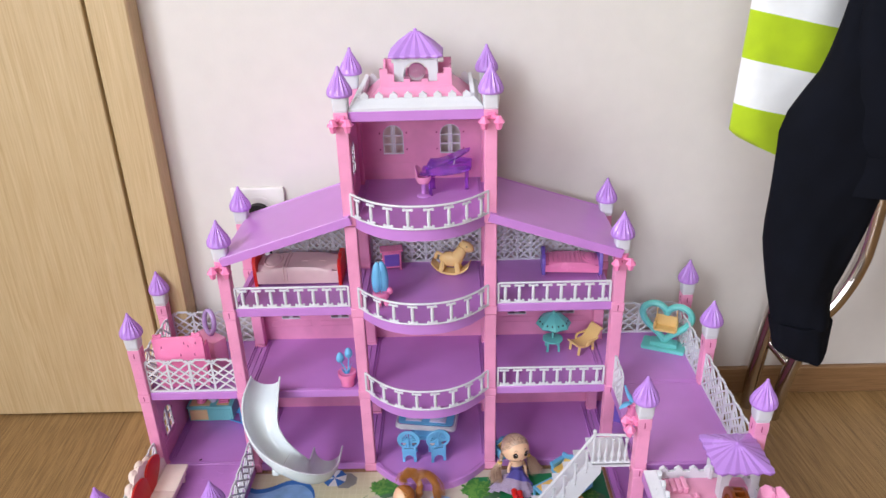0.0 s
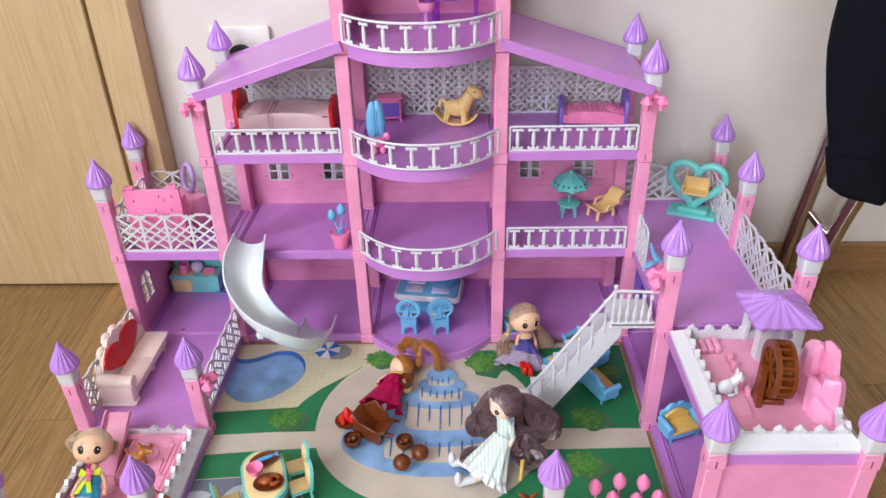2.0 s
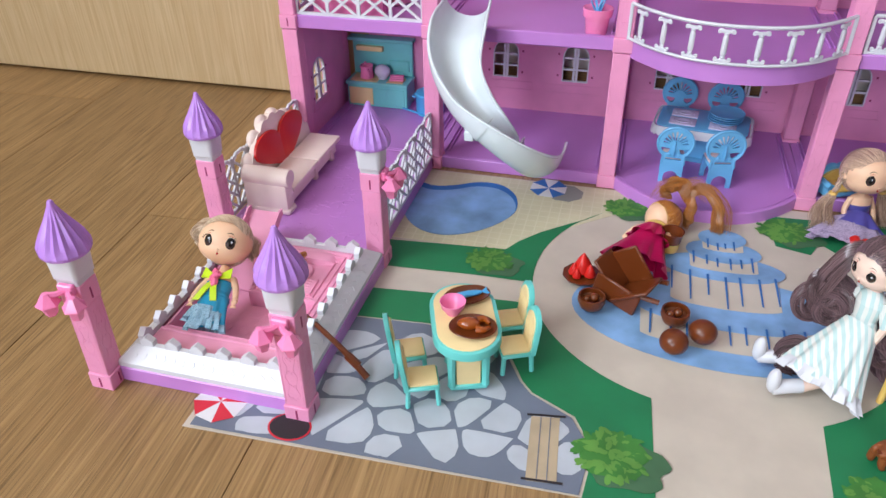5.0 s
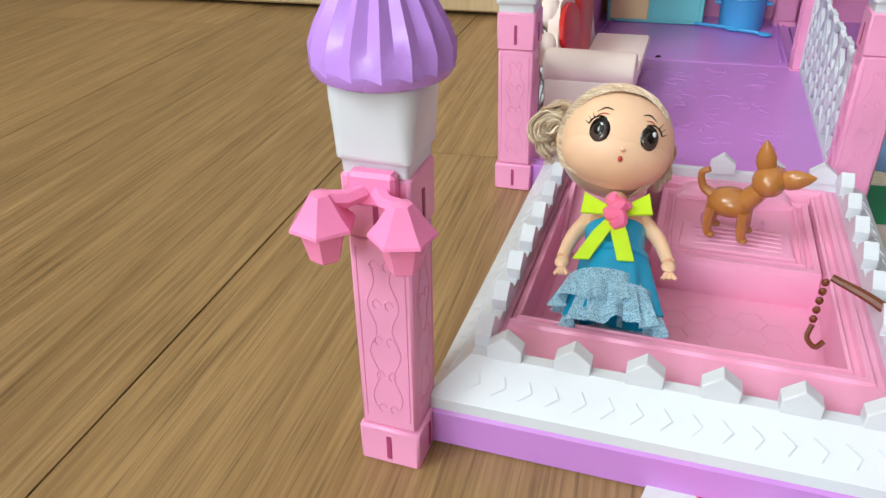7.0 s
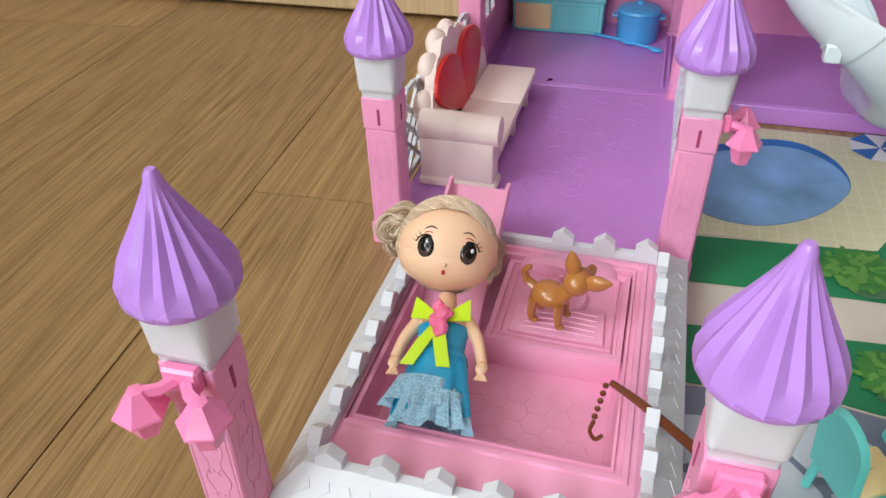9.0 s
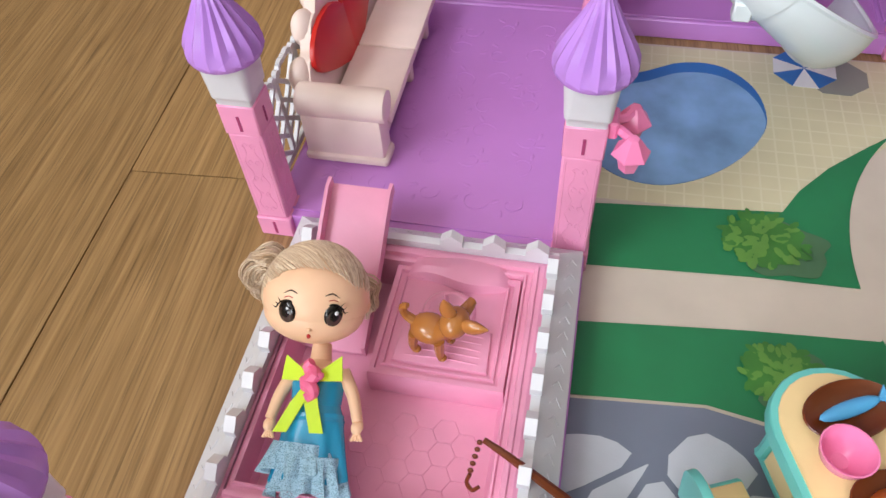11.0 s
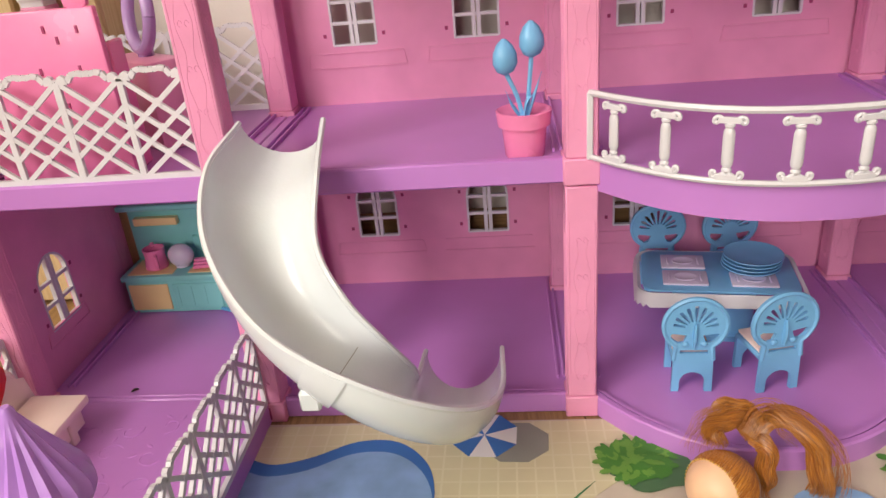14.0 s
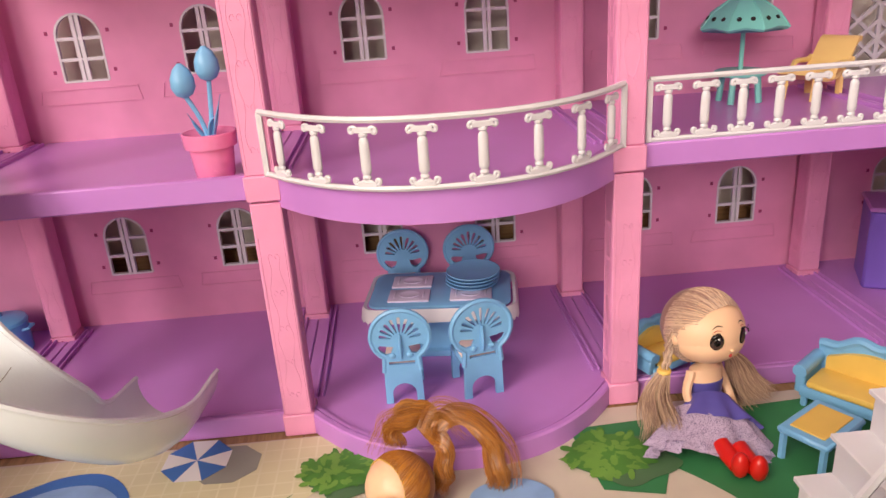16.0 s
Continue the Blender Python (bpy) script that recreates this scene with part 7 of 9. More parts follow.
# heart swing
swing = thing("toy_heart_swing", "turquoise heart-shaped toy swing with yellow basket seat", "swing", pose(0.411, 1.118, LV[1] + FT, 0, 0, -24) @ Matrix.Diagonal((1.12, 1.12, 1.12, 1)))
bm = B()
hp = []
for i in range(49):
    t = 2 * math.pi * i / 48
    hx, hy = 16 * math.sin(t) ** 3, 13 * math.cos(t) - 5 * math.cos(2 * t) - 2 * math.cos(3 * t) - math.cos(4 * t)
    hp.append(Vector((hx * 0.00225, 0, 0.047 + hy * 0.0022)))
tube(bm, hp, 0.0052, 8, flat=1.0)
part("heart_frame", bm, TEAL, swing)
bm = B(); prism(bm, rounded(0.032, 0.016, 0.003, 2), 0, 0.005, bevel=0.001); prism(bm, rounded(0.020, 0.009, 0.003, 2), 0.004, 0.011, bevel=0.001); part("foot", bm, TEAL, swing)
bm = B(); box(bm, -0.016, 0.016, -0.009, 0.009, 0.030, 0.034, 0.0015); box(bm, -0.016, 0.016, 0.006, 0.009, 0.033, 0.052, 0.0015)
for s in (-1, 1):
    box(bm, s * 0.016 - 0.0015, s * 0.016 + 0.0015, -0.009, 0.009, 0.033, 0.044, 0.0008)
    tube(bm, [(s * 0.0155, 0.002, 0.044), (s * 0.014, 0, 0.066)], 0.0009, 5)
part("basket_seat", bm, HONEY, swing, "yellow basket seat")

# bird on the terrace rail
bird = thing("toy_dragonfly", "sky blue winged toy figure on a candy pink cone", "toy figure", pose(0.312, 0.926, LV[1] + FT, 0, 0, 20))
bm = B(); lathe(bm, [(0.010, 0), (0.0105, 0.002), (0.007, 0.014), (0.0085, 0.030), (0.004, 0.032)], 12); part("stand", bm, LAMP, bird, "candy pink cone")
bm = B()
tube(bm, [(0, 0, 0.030), (-0.006, 0.006, 0.042), (-0.010, 0.010, 0.056)], lambda u: 0.0045 - 0.003 * u, 8, 4)
part("body", bm, BLUE, bird)
for s in (-1, 1):
    bm = B(); tube(bm, [(0, 0, 0.031), (s * 0.014, -0.004, 0.034), (s * 0.028, -0.006, 0.030)], lambda u: 0.001 + 0.004 * math.sin(math.pi * u), 8, 5, flat=0.25); part("wing", bm, BLUE, bird)

# pink chest and lilac mirror on the left terrace
chest = thing("toy_dressing_table", "candy pink toy dressing table with low panelled back", "dressing table", pose(-0.3870, 1.034, F2, 0, 0, 4))
bm = B(); box(bm, -0.0395, 0.0395, -0.003, 0.003, 0, 0.094, 0.0015, segs=2); part("back_panel", bm, LAMP, chest)
bm = B(); box(bm, -0.0395, 0.0395, 0.003, 0.022, 0.050, 0.054, 0.001); part("table_top", bm, PILLAR, chest)
for q in (-1, 1):
    bm = B(); box(bm, q * 0.038 - 0.002, q * 0.038 + 0.002, 0.003, 0.022, 0, 0.074, 0.001); part("side_panel", bm, LAMP, chest)
    bm = B(); prism(bm, [(0, 0), (0.006, 0.002), (0.007, 0.007), (0.003, 0.008), (0, 0.006), (-0.003, 0.008), (-0.007, 0.007), (-0.006, 0.002)], -0.002, 0.002, Matrix.Translation((q * 0.030, 0, 0.0925)) @ Matrix.Rotation(radians(90), 4, "X"), bevel=0.0005); part("crest", bm, LAMP, chest)
# dark slivers paint the shade of slots in the back panel
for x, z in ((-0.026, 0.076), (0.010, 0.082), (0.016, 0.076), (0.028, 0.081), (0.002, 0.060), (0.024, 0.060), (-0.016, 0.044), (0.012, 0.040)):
    bm = B(); box(bm, x - 0.0007, x + 0.0007, -0.0036, -0.0026, z, z + 0.004); part("slot", bm, SLOT_SHADE, chest, smooth=0)
mirror = thing("toy_mirror", "lilac oval toy mirror ring on a pale pink dresser", "mirror", pose(-0.3610, 1.100, F2, 0, 0, -37))
bm = B(); box(bm, -0.028, 0.028, -0.0135, 0.0135, 0, 0.056, 0.003, segs=2); part("dresser", bm, PILLAR, mirror)
bm = B(); tube(bm, [(0.001 + 0.0130 * math.cos(a), 0.004 + 0.003 * math.sin(a), 0.080 + 0.0205 * math.sin(a)) for a in [2 * math.pi * i / 28 for i in range(29)]], 0.0042, 10, flat=0.8); tube(bm, [(0.001, 0.003, 0.055), (0.001, 0.003, 0.062)], 0.005, 10); part("mirror_frame", bm, plastic("mauve_lilac_plastic", "#b79ad0", 0.22), mirror, "lilac ring frame")

# water wheel, cat, rock and kiosk on the wing roof
kiosk_t = thing("toy_kiosk", "white toy kiosk with ribbed lilac tent roof", "kiosk", pose(0.406, 0.782, DECK))
kiosk(kiosk_t, 0.406, 0.782, DECK, 0.024, 0.025, 0.050, 0.020, 0.012)
rock = thing("toy_rock", "candy pink moulded toy rock on the roof deck", "rock", pose(0.424, 0.684, DECK))
bm = B()
for cx, cy, rx, ry, h, lean, ph in ((0.008, 0.014, 0.0085, 0.020, 0.058, 0.004, 0.3), (-0.006, 0.026, 0.0100, 0.014, 0.057, 0.003, 1.7), (0.003, -0.006, 0.0120, 0.020, 0.040, 0.006, 2.9), (-0.008, 0.004, 0.0110, 0.022, 0.030, 0.008, 4.0), (-0.004, -0.018, 0.0140, 0.012, 0.018, 0.006, 5.1)):
    loops = []
    for u, k in ((0.0, 1.06), (0.12, 1.0), (0.35, 0.98), (0.6, 0.94), (0.82, 0.88), (0.93, 0.82), (0.985, 0.70), (1.0, 0.40)):
        loops.append([Vector((cx + rx * k * math.cos(a) * (1 + 0.12 * math.sin(3 * a + ph + u) + 0.05 * math.sin(5 * a + ph)), cy + lean * u + ry * k * math.sin(a) * (1 + 0.10 * math.sin(3 * a + ph + u)), h * u + (0.004 * math.sin(a + ph) * u))) for a in [2 * math.pi * i / 9 for i in range(9)]])
    rings(bm, loops)
part("rock_body", bm, PILLAR, rock, smooth=24)
wh = thing("toy_water_wheel", "brown toy water wheel on a post", "water wheel", pose(0.376, 0.692, DECK, 0, 0, -6))
WZ, WR, WX = 0.0425, 0.0300, 0.0075
for x in (-WX, WX):
    bm = B()
    sec = [(WR * 1.0, x - 0.0018), (WR * 1.0, x + 0.0018), (WR * 0.94, x + 0.0022), (WR * 0.74, x + 0.0022), (WR * 0.72, x + 0.0012), (WR * 0.72, x - 0.0012), (WR * 0.74, x - 0.0022), (WR * 0.94, x - 0.0022)]
    rings(bm, [[Vector((xx, r * math.cos(a), WZ + r * math.sin(a))) for r, xx in sec] for a in [2 * math.pi * i / 40 for i in range(41)]], True, (False, False))
    part("rim", bm, WHEEL, wh)
pad = None
for k in range(18):
    m = Matrix.Translation((0, 0, WZ)) @ Matrix.Rotation(2 * math.pi * k / 18, 4, "X") @ Matrix.Translation((0, WR * 0.83, 0))
    if pad is None:
        bm = B(); box(bm, -WX, WX, -0.0052, 0.0050, -0.0013, 0.0013, 0.0004); pad = part("paddle", bm, WHEEL, wh); pad.matrix_basis = m
    else:
        share(pad, wh, m)
bm = B()
lathe(bm, [(WR * 0.73, -WX), (WR * 0.73, WX)], 36, Matrix.Translation((0, 0, WZ)) @ Matrix.Rotation(radians(90), 4, "Y"), caps=(False, False))
part("drum", bm, WHEEL, wh)
for k in range(4):
    a = math.pi * k / 4 + 0.2
    bm = B()
    for x in (-WX, WX):
        tube(bm, [(x, -WR * 0.72 * math.cos(a), WZ - WR * 0.72 * math.sin(a)), (x, WR * 0.72 * math.cos(a), WZ + WR * 0.72 * math.sin(a))], 0.0019, 6)
    part("spoke", bm, WHEEL, wh)
bm = B(); tube(bm, [(-WX - 0.007, 0, WZ), (WX + 0.004, 0, WZ)], 0.0048, 12); part("axle", bm, WHEEL, wh)
bm = B()
prism(bm, [(-0.006, WZ + 0.004), (0.006, WZ + 0.004), (0.005, 0.016), (0.009, 0.0), (-0.013, 0.0), (-0.008, 0.014)], -0.003, 0.003, Matrix.Translation((-WX - 0.007, 0, 0)) @ Matrix(((0, 0, 1, 0), (1, 0, 0, 0), (0, 1, 0, 0), (0, 0, 0, 1))), bevel=0.0012)
box(bm, -WX - 0.003, WX + 0.004, -0.008, 0.006, 0.0, 0.0065, 0.001)
part("stand", bm, WHEEL, wh)

# pink tulips behind the garden fence
tb = thing("toy_tulip_bed", "clear toy flower box with six candy pink tulips", "flower box", pose(0.232, 0.660, 0.0035) @ Matrix.Diagonal((1, 1, 1.2, 1)))
bm = B(); box(bm, -0.044, 0.044, -0.012, 0.012, 0, 0.018, 0.0012); part("box", bm, plastic_pale, tb)
for i, (x, y, h) in enumerate(((-0.034, 0.004, 0.048), (-0.016, -0.004, 0.040), (-0.008, 0.006, 0.054), (0.010, -0.004, 0.038), (0.018, 0.006, 0.052), (0.034, -0.002, 0.040))):
    bm = B(); tube(bm, [(x * 0.8, y * 0.6, 0.016), (x, y, h)], 0.0013, 6)
    if i in (0, 3):
        tube(bm, [(x * 0.8, y, 0.016), (x - 0.005, y, 0.03), (x - 0.009, y, 0.042)], lambda u: 0.0004 + 0.0016 * math.sin(math.pi * u), 6, 3, flat=0.4)
    st = part("stem", bm, LAMP, tb)
    bm = B(); lathe(bm, [(0.001, 0), (0.0054, 0.002), (0.0074, 0.007), (0.0064, 0.012), (0.0034, 0.0160), (0.0016, 0.0180)], 16, Matrix.Translation((x, y, h - 0.002)), flute=lambda i, z: 1 + 0.05 * math.cos(i * math.pi / 2.7)); part("bloom", bm, LAMP, tb)

# ---- garden table set ----
GT = pose(-0.1765, 0.6975, 0.0035, 0, 0, 20)
gt = thing("toy_garden_table", "turquoise toy table with cream oval top and panels", "table", GT)
def stadium(hw, hl, n=12):
    r = hw
    return [(r * math.cos(radians(180 * i / n)), hl - r + r * math.sin(radians(180 * i / n))) for i in range(n + 1)] + [(-r * math.cos(radians(180 * i / n)), -hl + r - r * math.sin(radians(180 * i / n))) for i in range(n + 1)]
bm = B(); prism(bm, stadium(0.0250, 0.0415), 0.0400, 0.0470, bevel=0.0012); part("table_rim", bm, TEAL, gt)
bm = B(); prism(bm, stadium(0.0220, 0.0385), 0.0460, 0.0478, bevel=0.0006); part("tabletop", bm, CREAM, gt, "cream table top")
bm = B(); box(bm, -0.0140, 0.0140, -0.0290, 0.0290, 0.0, 0.0050, 0.0012); part("plinth", bm, TEAL, gt)
for x in (-0.0125, 0.0125):
    for y in (-0.0265, 0.0, 0.0265):
        bm = B(); lathe(bm, [(0.0034, 0.004), (0.0028, 0.008), (0.0034, 0.034), (0.0042, 0.0405)], 8, Matrix.Translation((x, y, 0))); part("post", bm, TEAL, gt)
    for y in (-0.0135, 0.0135):
        bm = B(); box(bm, x - 0.0012, x + 0.0012, y - 0.0095, y + 0.0095, 0.0045, 0.0405, 0.0005); part("panel", bm, CREAM, gt, "cream side panel")
for y in (-0.0262, 0.0262):
    bm = B(); box(bm, -0.009, 0.009, y - 0.0012, y + 0.0012, 0.0045, 0.0405, 0.0005); part("panel", bm, CREAM, gt, "cream side panel")


def garden_chair(m):
    """Turquoise shell with a cream seat and quilted back; faces +x."""
    c = thing("toy_garden_chair", "turquoise toy chair with cream seat and quilted back", "chair", m, "chairs round the garden table")
    bm = B(); box(bm, -0.0125, 0.0125, -0.0120, 0.0120, 0.0150, 0.0185, 0.0012); part("seat_frame", bm, TEAL, c)
    bm = B(); box(bm, -0.0095, 0.0115, -0.0100, 0.0100, 0.0180, 0.0205, 0.0012, segs=2); part("seat", bm, CREAM, c, "cream seat")
    my = Matrix(((0, 0, 1, 0), (1, 0, 0, 0), (0, 1, 0, 0), (0, 0, 0, 1)))
    lean = Matrix.Translation((-0.0115, 0, 0.016)) @ Matrix.Rotation(radians(-7), 4, "Y")
    bm = B(); prism(bm, arch(0, 0, 0.0240, 0.0360, 12), -0.0018, 0.0018, lean @ my, bevel=0.0006); part("backrest", bm, TEAL, c)
    bm = B(); prism(bm, arch(0, 0.003, 0.0180, 0.0295, 12), 0.0014, 0.0030, lean @ my, bevel=0.0005)
    for k in range(-2, 3):
        for s in (-1, 1):
            tube(bm, [lean @ my @ Vector((k * 0.004 - s * 0.004, 0.008, 0.0030)), lean @ my @ Vector((k * 0.004 + s * 0.004, 0.024, 0.0030))], 0.0003, 4)
    part("back_pad", bm, CREAM, c, "cream quilted back pad")
    for x in (-0.0105, 0.0105):
        for y in (-0.0100, 0.0100):
            bm = B(); tube(bm, [(x * 1.08, y * 1.05, 0), (x, y, 0.0155)], 0.0019, 6); part("leg", bm, TEAL, c)
    return c


gc = garden_chair(pose(-0.199, 0.657, 0.0035, 0, 0, 22))
copy_thing(gc, pose(-0.217, 0.684, 0.0035, 0, 0, 24))
copy_thing(gc, pose(-0.140, 0.707, 0.0035, 0, 0, 205))
copy_thing(gc, pose(-0.150, 0.737, 0.0035, 0, 0, 204))


def dish(m, label, rx, ry, food, name="toy_platter"):
    d = thing(name, label, "platter", m)
    bm = B(); lathe(bm, [(0.6, 0.0), (0.8, 0.0006), (1.0, 0.0030), (0.97, 0.0035), (0.8, 0.0018), (0.1, 0.0015)], 28, sx=rx, sy=ry); part("dish", bm, BROWN, d)
    food(d)
    return d


def roast(d):
    bm = B()
    ball(bm, (-0.003, 0.001, 0.0046), (0.0085, 0.0058, 0.0042), None, 14, 8)
    for s in (-1, 1):
        tube(bm, [(0.003, s * 0.005, 0.0045), (0.008, s * 0.006, 0.0050), (0.012, s * 0.002, 0.0042)], lambda u: 0.0032 - 0.0016 * u, 8, 4)
    part("roast", bm, plastic("roast_brown_plastic", "#9a4a12", 0.22, coat=0.4), d, "glossy brown roast")


def fish(d):
    bm = B()
    ball(bm, (0, 0, 0.0034), (0.0130, 0.0032, 0.0022), None, 16, 8)
    prism(bm, [(0.012, 0), (0.017, 0.0038), (0.0155, 0), (0.017, -0.0038)], 0.0024, 0.0044)
    part("fish", bm, BRIGHT, d, "bright blue fish")


dish(on(GT, 0.004, -0.0160, 0.0479, -10), "brown oval toy platter with a glossy roast", 0.0175, 0.0140, roast)
dish(on(GT, 0.004, 0.0210, 0.0479, 10), "brown oval toy platter with a blue fish", 0.0185, 0.0115, fish)
bm = B(); lathe(bm, [(0.0045, 0), (0.0050, 0.001), (0.0085, 0.0065), (0.0098, 0.0115), (0.0092, 0.0115), (0.0075, 0.006), (0.003, 0.0022)], 24)
tagged(part("toy_bowl", bm, LAMP), "candy pink toy bowl on the garden table", "bowl").matrix_basis = on(GT, -0.0085, 0.0035, 0.0479)


# ---- dolls and toy animals, each one plain mesh ----
HAIRB = hair("blonde_doll_hair", "#b59474", "#f2e0c6")
HAIRP = hair("pale_blonde_doll_hair", "#8a635c", "#e2c4a6")
HAIRD = hair("dark_mauve_doll_hair", "#3b292b", "#86696e", 0.2)
HAIRO = hair("ginger_doll_hair", "#8f4a1a", "#cf8a3c")
SATIN = plastic("turquoise_satin", "#2493bd", 0.2, 0.2, 0.2, 250)
LACE = lace("pale_blue_lace", "#4f97bb", "#aacfe2", 1500, 0.45)
RIBBON = plastic("lime_ribbon", "#c8ea1e", 0.4, 0.08)
MAGENTA = plastic("magenta_satin", "#b5114f", 0.3, 0.25, 0.2, 250)
VIOLET = plastic("violet_satin", "#5a55a8", 0.35, 0.25, 0.2, 250)
MAUVE = lace("mauve_lace", "#7d6fa6", "#c9b8d4", 1100, 0.6)
PLAID = striped("pale_aqua_striped_cotton", "#e4e8e2", "#bfdad8", 0.0046)
PALE = plastic("pale_vinyl_skin", "#f4d6c4", 0.42, 0.03, sub=0.1)
ROSEP = plastic("rose_pink_ribbon", "#f2709c", 0.4)


def loft(bm, N, D, F, secs):
    """Elliptic sections along D from N: (along, half width, half depth, forward shift, material)."""
    D, F = D.normalized(), F.normalized()
    R = D.cross(F).normalized()
    F = R.cross(D).normalized()
    prev = None
    for (s, w, t, f, mi) in secs:
        c = N + D * s + F * f
        lp = [c + R * (w * math.cos(a)) + F * (t * math.sin(a)) for a in [2 * math.pi * i / 24 for i in range(24)]]
        if prev is not None:
            rings(bm, [prev, lp], True, (False, False), mi)
        prev = lp
    return prev


def frill(bm, N, D, F, s0, s1, w0, w1, t0, t1, mi, waves=11, amp=0.12):
    """A gathered skirt: rings whose radius waves more towards the hem."""
    D, F = D.normalized(), F.normalized()
    R = D.cross(F).normalized()
    F = R.cross(D).normalized()
    loops = []
    for k in range(7):
        u = k / 6
        lp = []
        for i in range(66):
            a = 2 * math.pi * i / 66
            g = 1 + amp * u * math.sin(waves * a + 0.7 * math.sin(3 * a))
            lp.append(N + D * (s0 + (s1 - s0) * u + 0.0012 * u * math.sin(waves * a * 0.5)) + R * ((w0 + (w1 - w0) * u) * g * math.cos(a)) + F * ((t0 + (t1 - t0) * u) * g * math.sin(a)))
        loops.append(lp)
    rings(bm, loops, True, (False, False), mi)


def strands(bm, path, n, spread, r, mi, seed, wave=0.0, freq=3.0):
    """A lock of doll hair: n fine strands round a path that curl together, spread given at root and tip."""
    rnd = random.Random(seed)
    P = smooth_path(path, 6)
    base = rnd.uniform(0, 6.28)
    for k in range(n):
        a, q = rnd.uniform(0, 6.28), math.sqrt(rnd.random())
        ph = base + rnd.uniform(-0.7, 0.7)
        last = len(P) - rnd.choice((0, 0, 1, 2, 3))
        pts = []
        for i, p in enumerate(P[:last]):
            u = i / (len(P) - 1)
            d = (P[min(i + 1, len(P) - 1)] - P[max(i - 1, 0)]).normalized()
            s1 = d.cross(Vector((0.31, 0.87, 0.38))).normalized()
            s2 = d.cross(s1)
            w = spread[0] + (spread[1] - spread[0]) * u
            pts.append(p + s1 * (w * q * math.cos(a) + wave * u * math.sin(freq * 6.28 * u + ph)) + s2 * (w * q * math.sin(a) + wave * u * math.cos(freq * 6.28 * u + ph)))
        tube(bm, pts, lambda u: r * (1.0 - 0.75 * u ** 3), 4, mi=mi)


IRIS = 10      # the iris and brow paint is the tenth material after the skin


def head(bm, c, r, front, up, skin, dark, lip, white):
    """Ball head turned to front, with plain oval eyes, brows and a small mouth."""
    f = front.normalized()
    x = f.cross(up).normalized()
    u = x.cross(f).normalized()
    M = Matrix((x, u, f)).transposed().to_4x4()
    ball(bm, c, (r * 1.06, r * 0.94, r * 0.98), M, 32, 20, skin)
    ball(bm, c + f * r * 0.16 - u * r * 0.24, (r * 1.00, r * 0.64, r * 0.82), M, 28, 16, skin)
    def on_face(a, b):
        d = (f + x * a + u * b).normalized()
        return d, Matrix((x, u, d)).transposed().to_4x4()
    for s in (-1, 1):
        d, _ = on_face(s * 0.50, 0.0)
        q = d.cross(u).normalized()
        v = q.cross(d).normalized()
        if v.dot(u) < 0:
            v = -v
        E = Matrix((q, v, d)).transposed().to_4x4()
        e = c + d * r * 0.975
        ball(bm, e, (r * 0.190, r * 0.228, r * 0.060), E, 18, 8, dark)
        ball(bm, e + d * r * 0.012 - v * r * 0.03, (r * 0.168, r * 0.196, r * 0.057), E, 16, 8, skin + IRIS)
        ball(bm, e + d * r * 0.022 - v * r * 0.01, (r * 0.125, r * 0.152, r * 0.055), E, 14, 8, dark)
        ball(bm, e + d * r * 0.062 + v * r * 0.075 - x * r * 0.035, (r * 0.040, r * 0.048, r * 0.018), E, 8, 6, white)
        # lid line, lashes and brow
        o = x * s
        lid = [e + o * (r * 0.205 * math.cos(t)) + v * (r * 0.238 * math.sin(t)) + d * r * 0.016 for t in [radians(18 + 144 * k / 8) for k in range(9)]]
        tube(bm, lid, r * 0.016, 5, mi=dark)
        for k in (0, 1, 2):
            tube(bm, [lid[k], lid[k] + o * r * (0.085 - 0.012 * k) + v * r * (0.045 + 0.03 * k)], lambda z: r * 0.012 * (1.05 - z), 4, mi=dark)
        crease = [c + (f + o * a + u * b).normalized() * r * 0.992 for a, b in ((0.38, 0.33), (0.50, 0.36), (0.62, 0.32))]
        tube(bm, crease, r * 0.010, 5, 3, mi=lip)
        brow = [c + (f + o * a + u * b).normalized() * r * 0.990 for a, b in ((0.30, 0.44), (0.48, 0.51), (0.68, 0.42))]
        tube(bm, brow, lambda z: r * (0.007 + 0.009 * math.sin(math.pi * z)), 5, 4, mi=skin + IRIS)
        ball(bm, c + x * s * r * 0.98 - u * r * 0.12, (r * 0.12, r * 0.2, r * 0.14), M, 8, 6, skin)
    d, _ = on_face(0.0, -0.30)
    ball(bm, c + d * r * 1.02, (r * 0.06, r * 0.045, r * 0.06), M, 8, 6, skin)
    d, _ = on_face(0.0, -0.48)
    ball(bm, c + d * r * 1.03, (r * 0.042, r * 0.058, r * 0.048), M, 10, 6, lip)
    return x, u, f


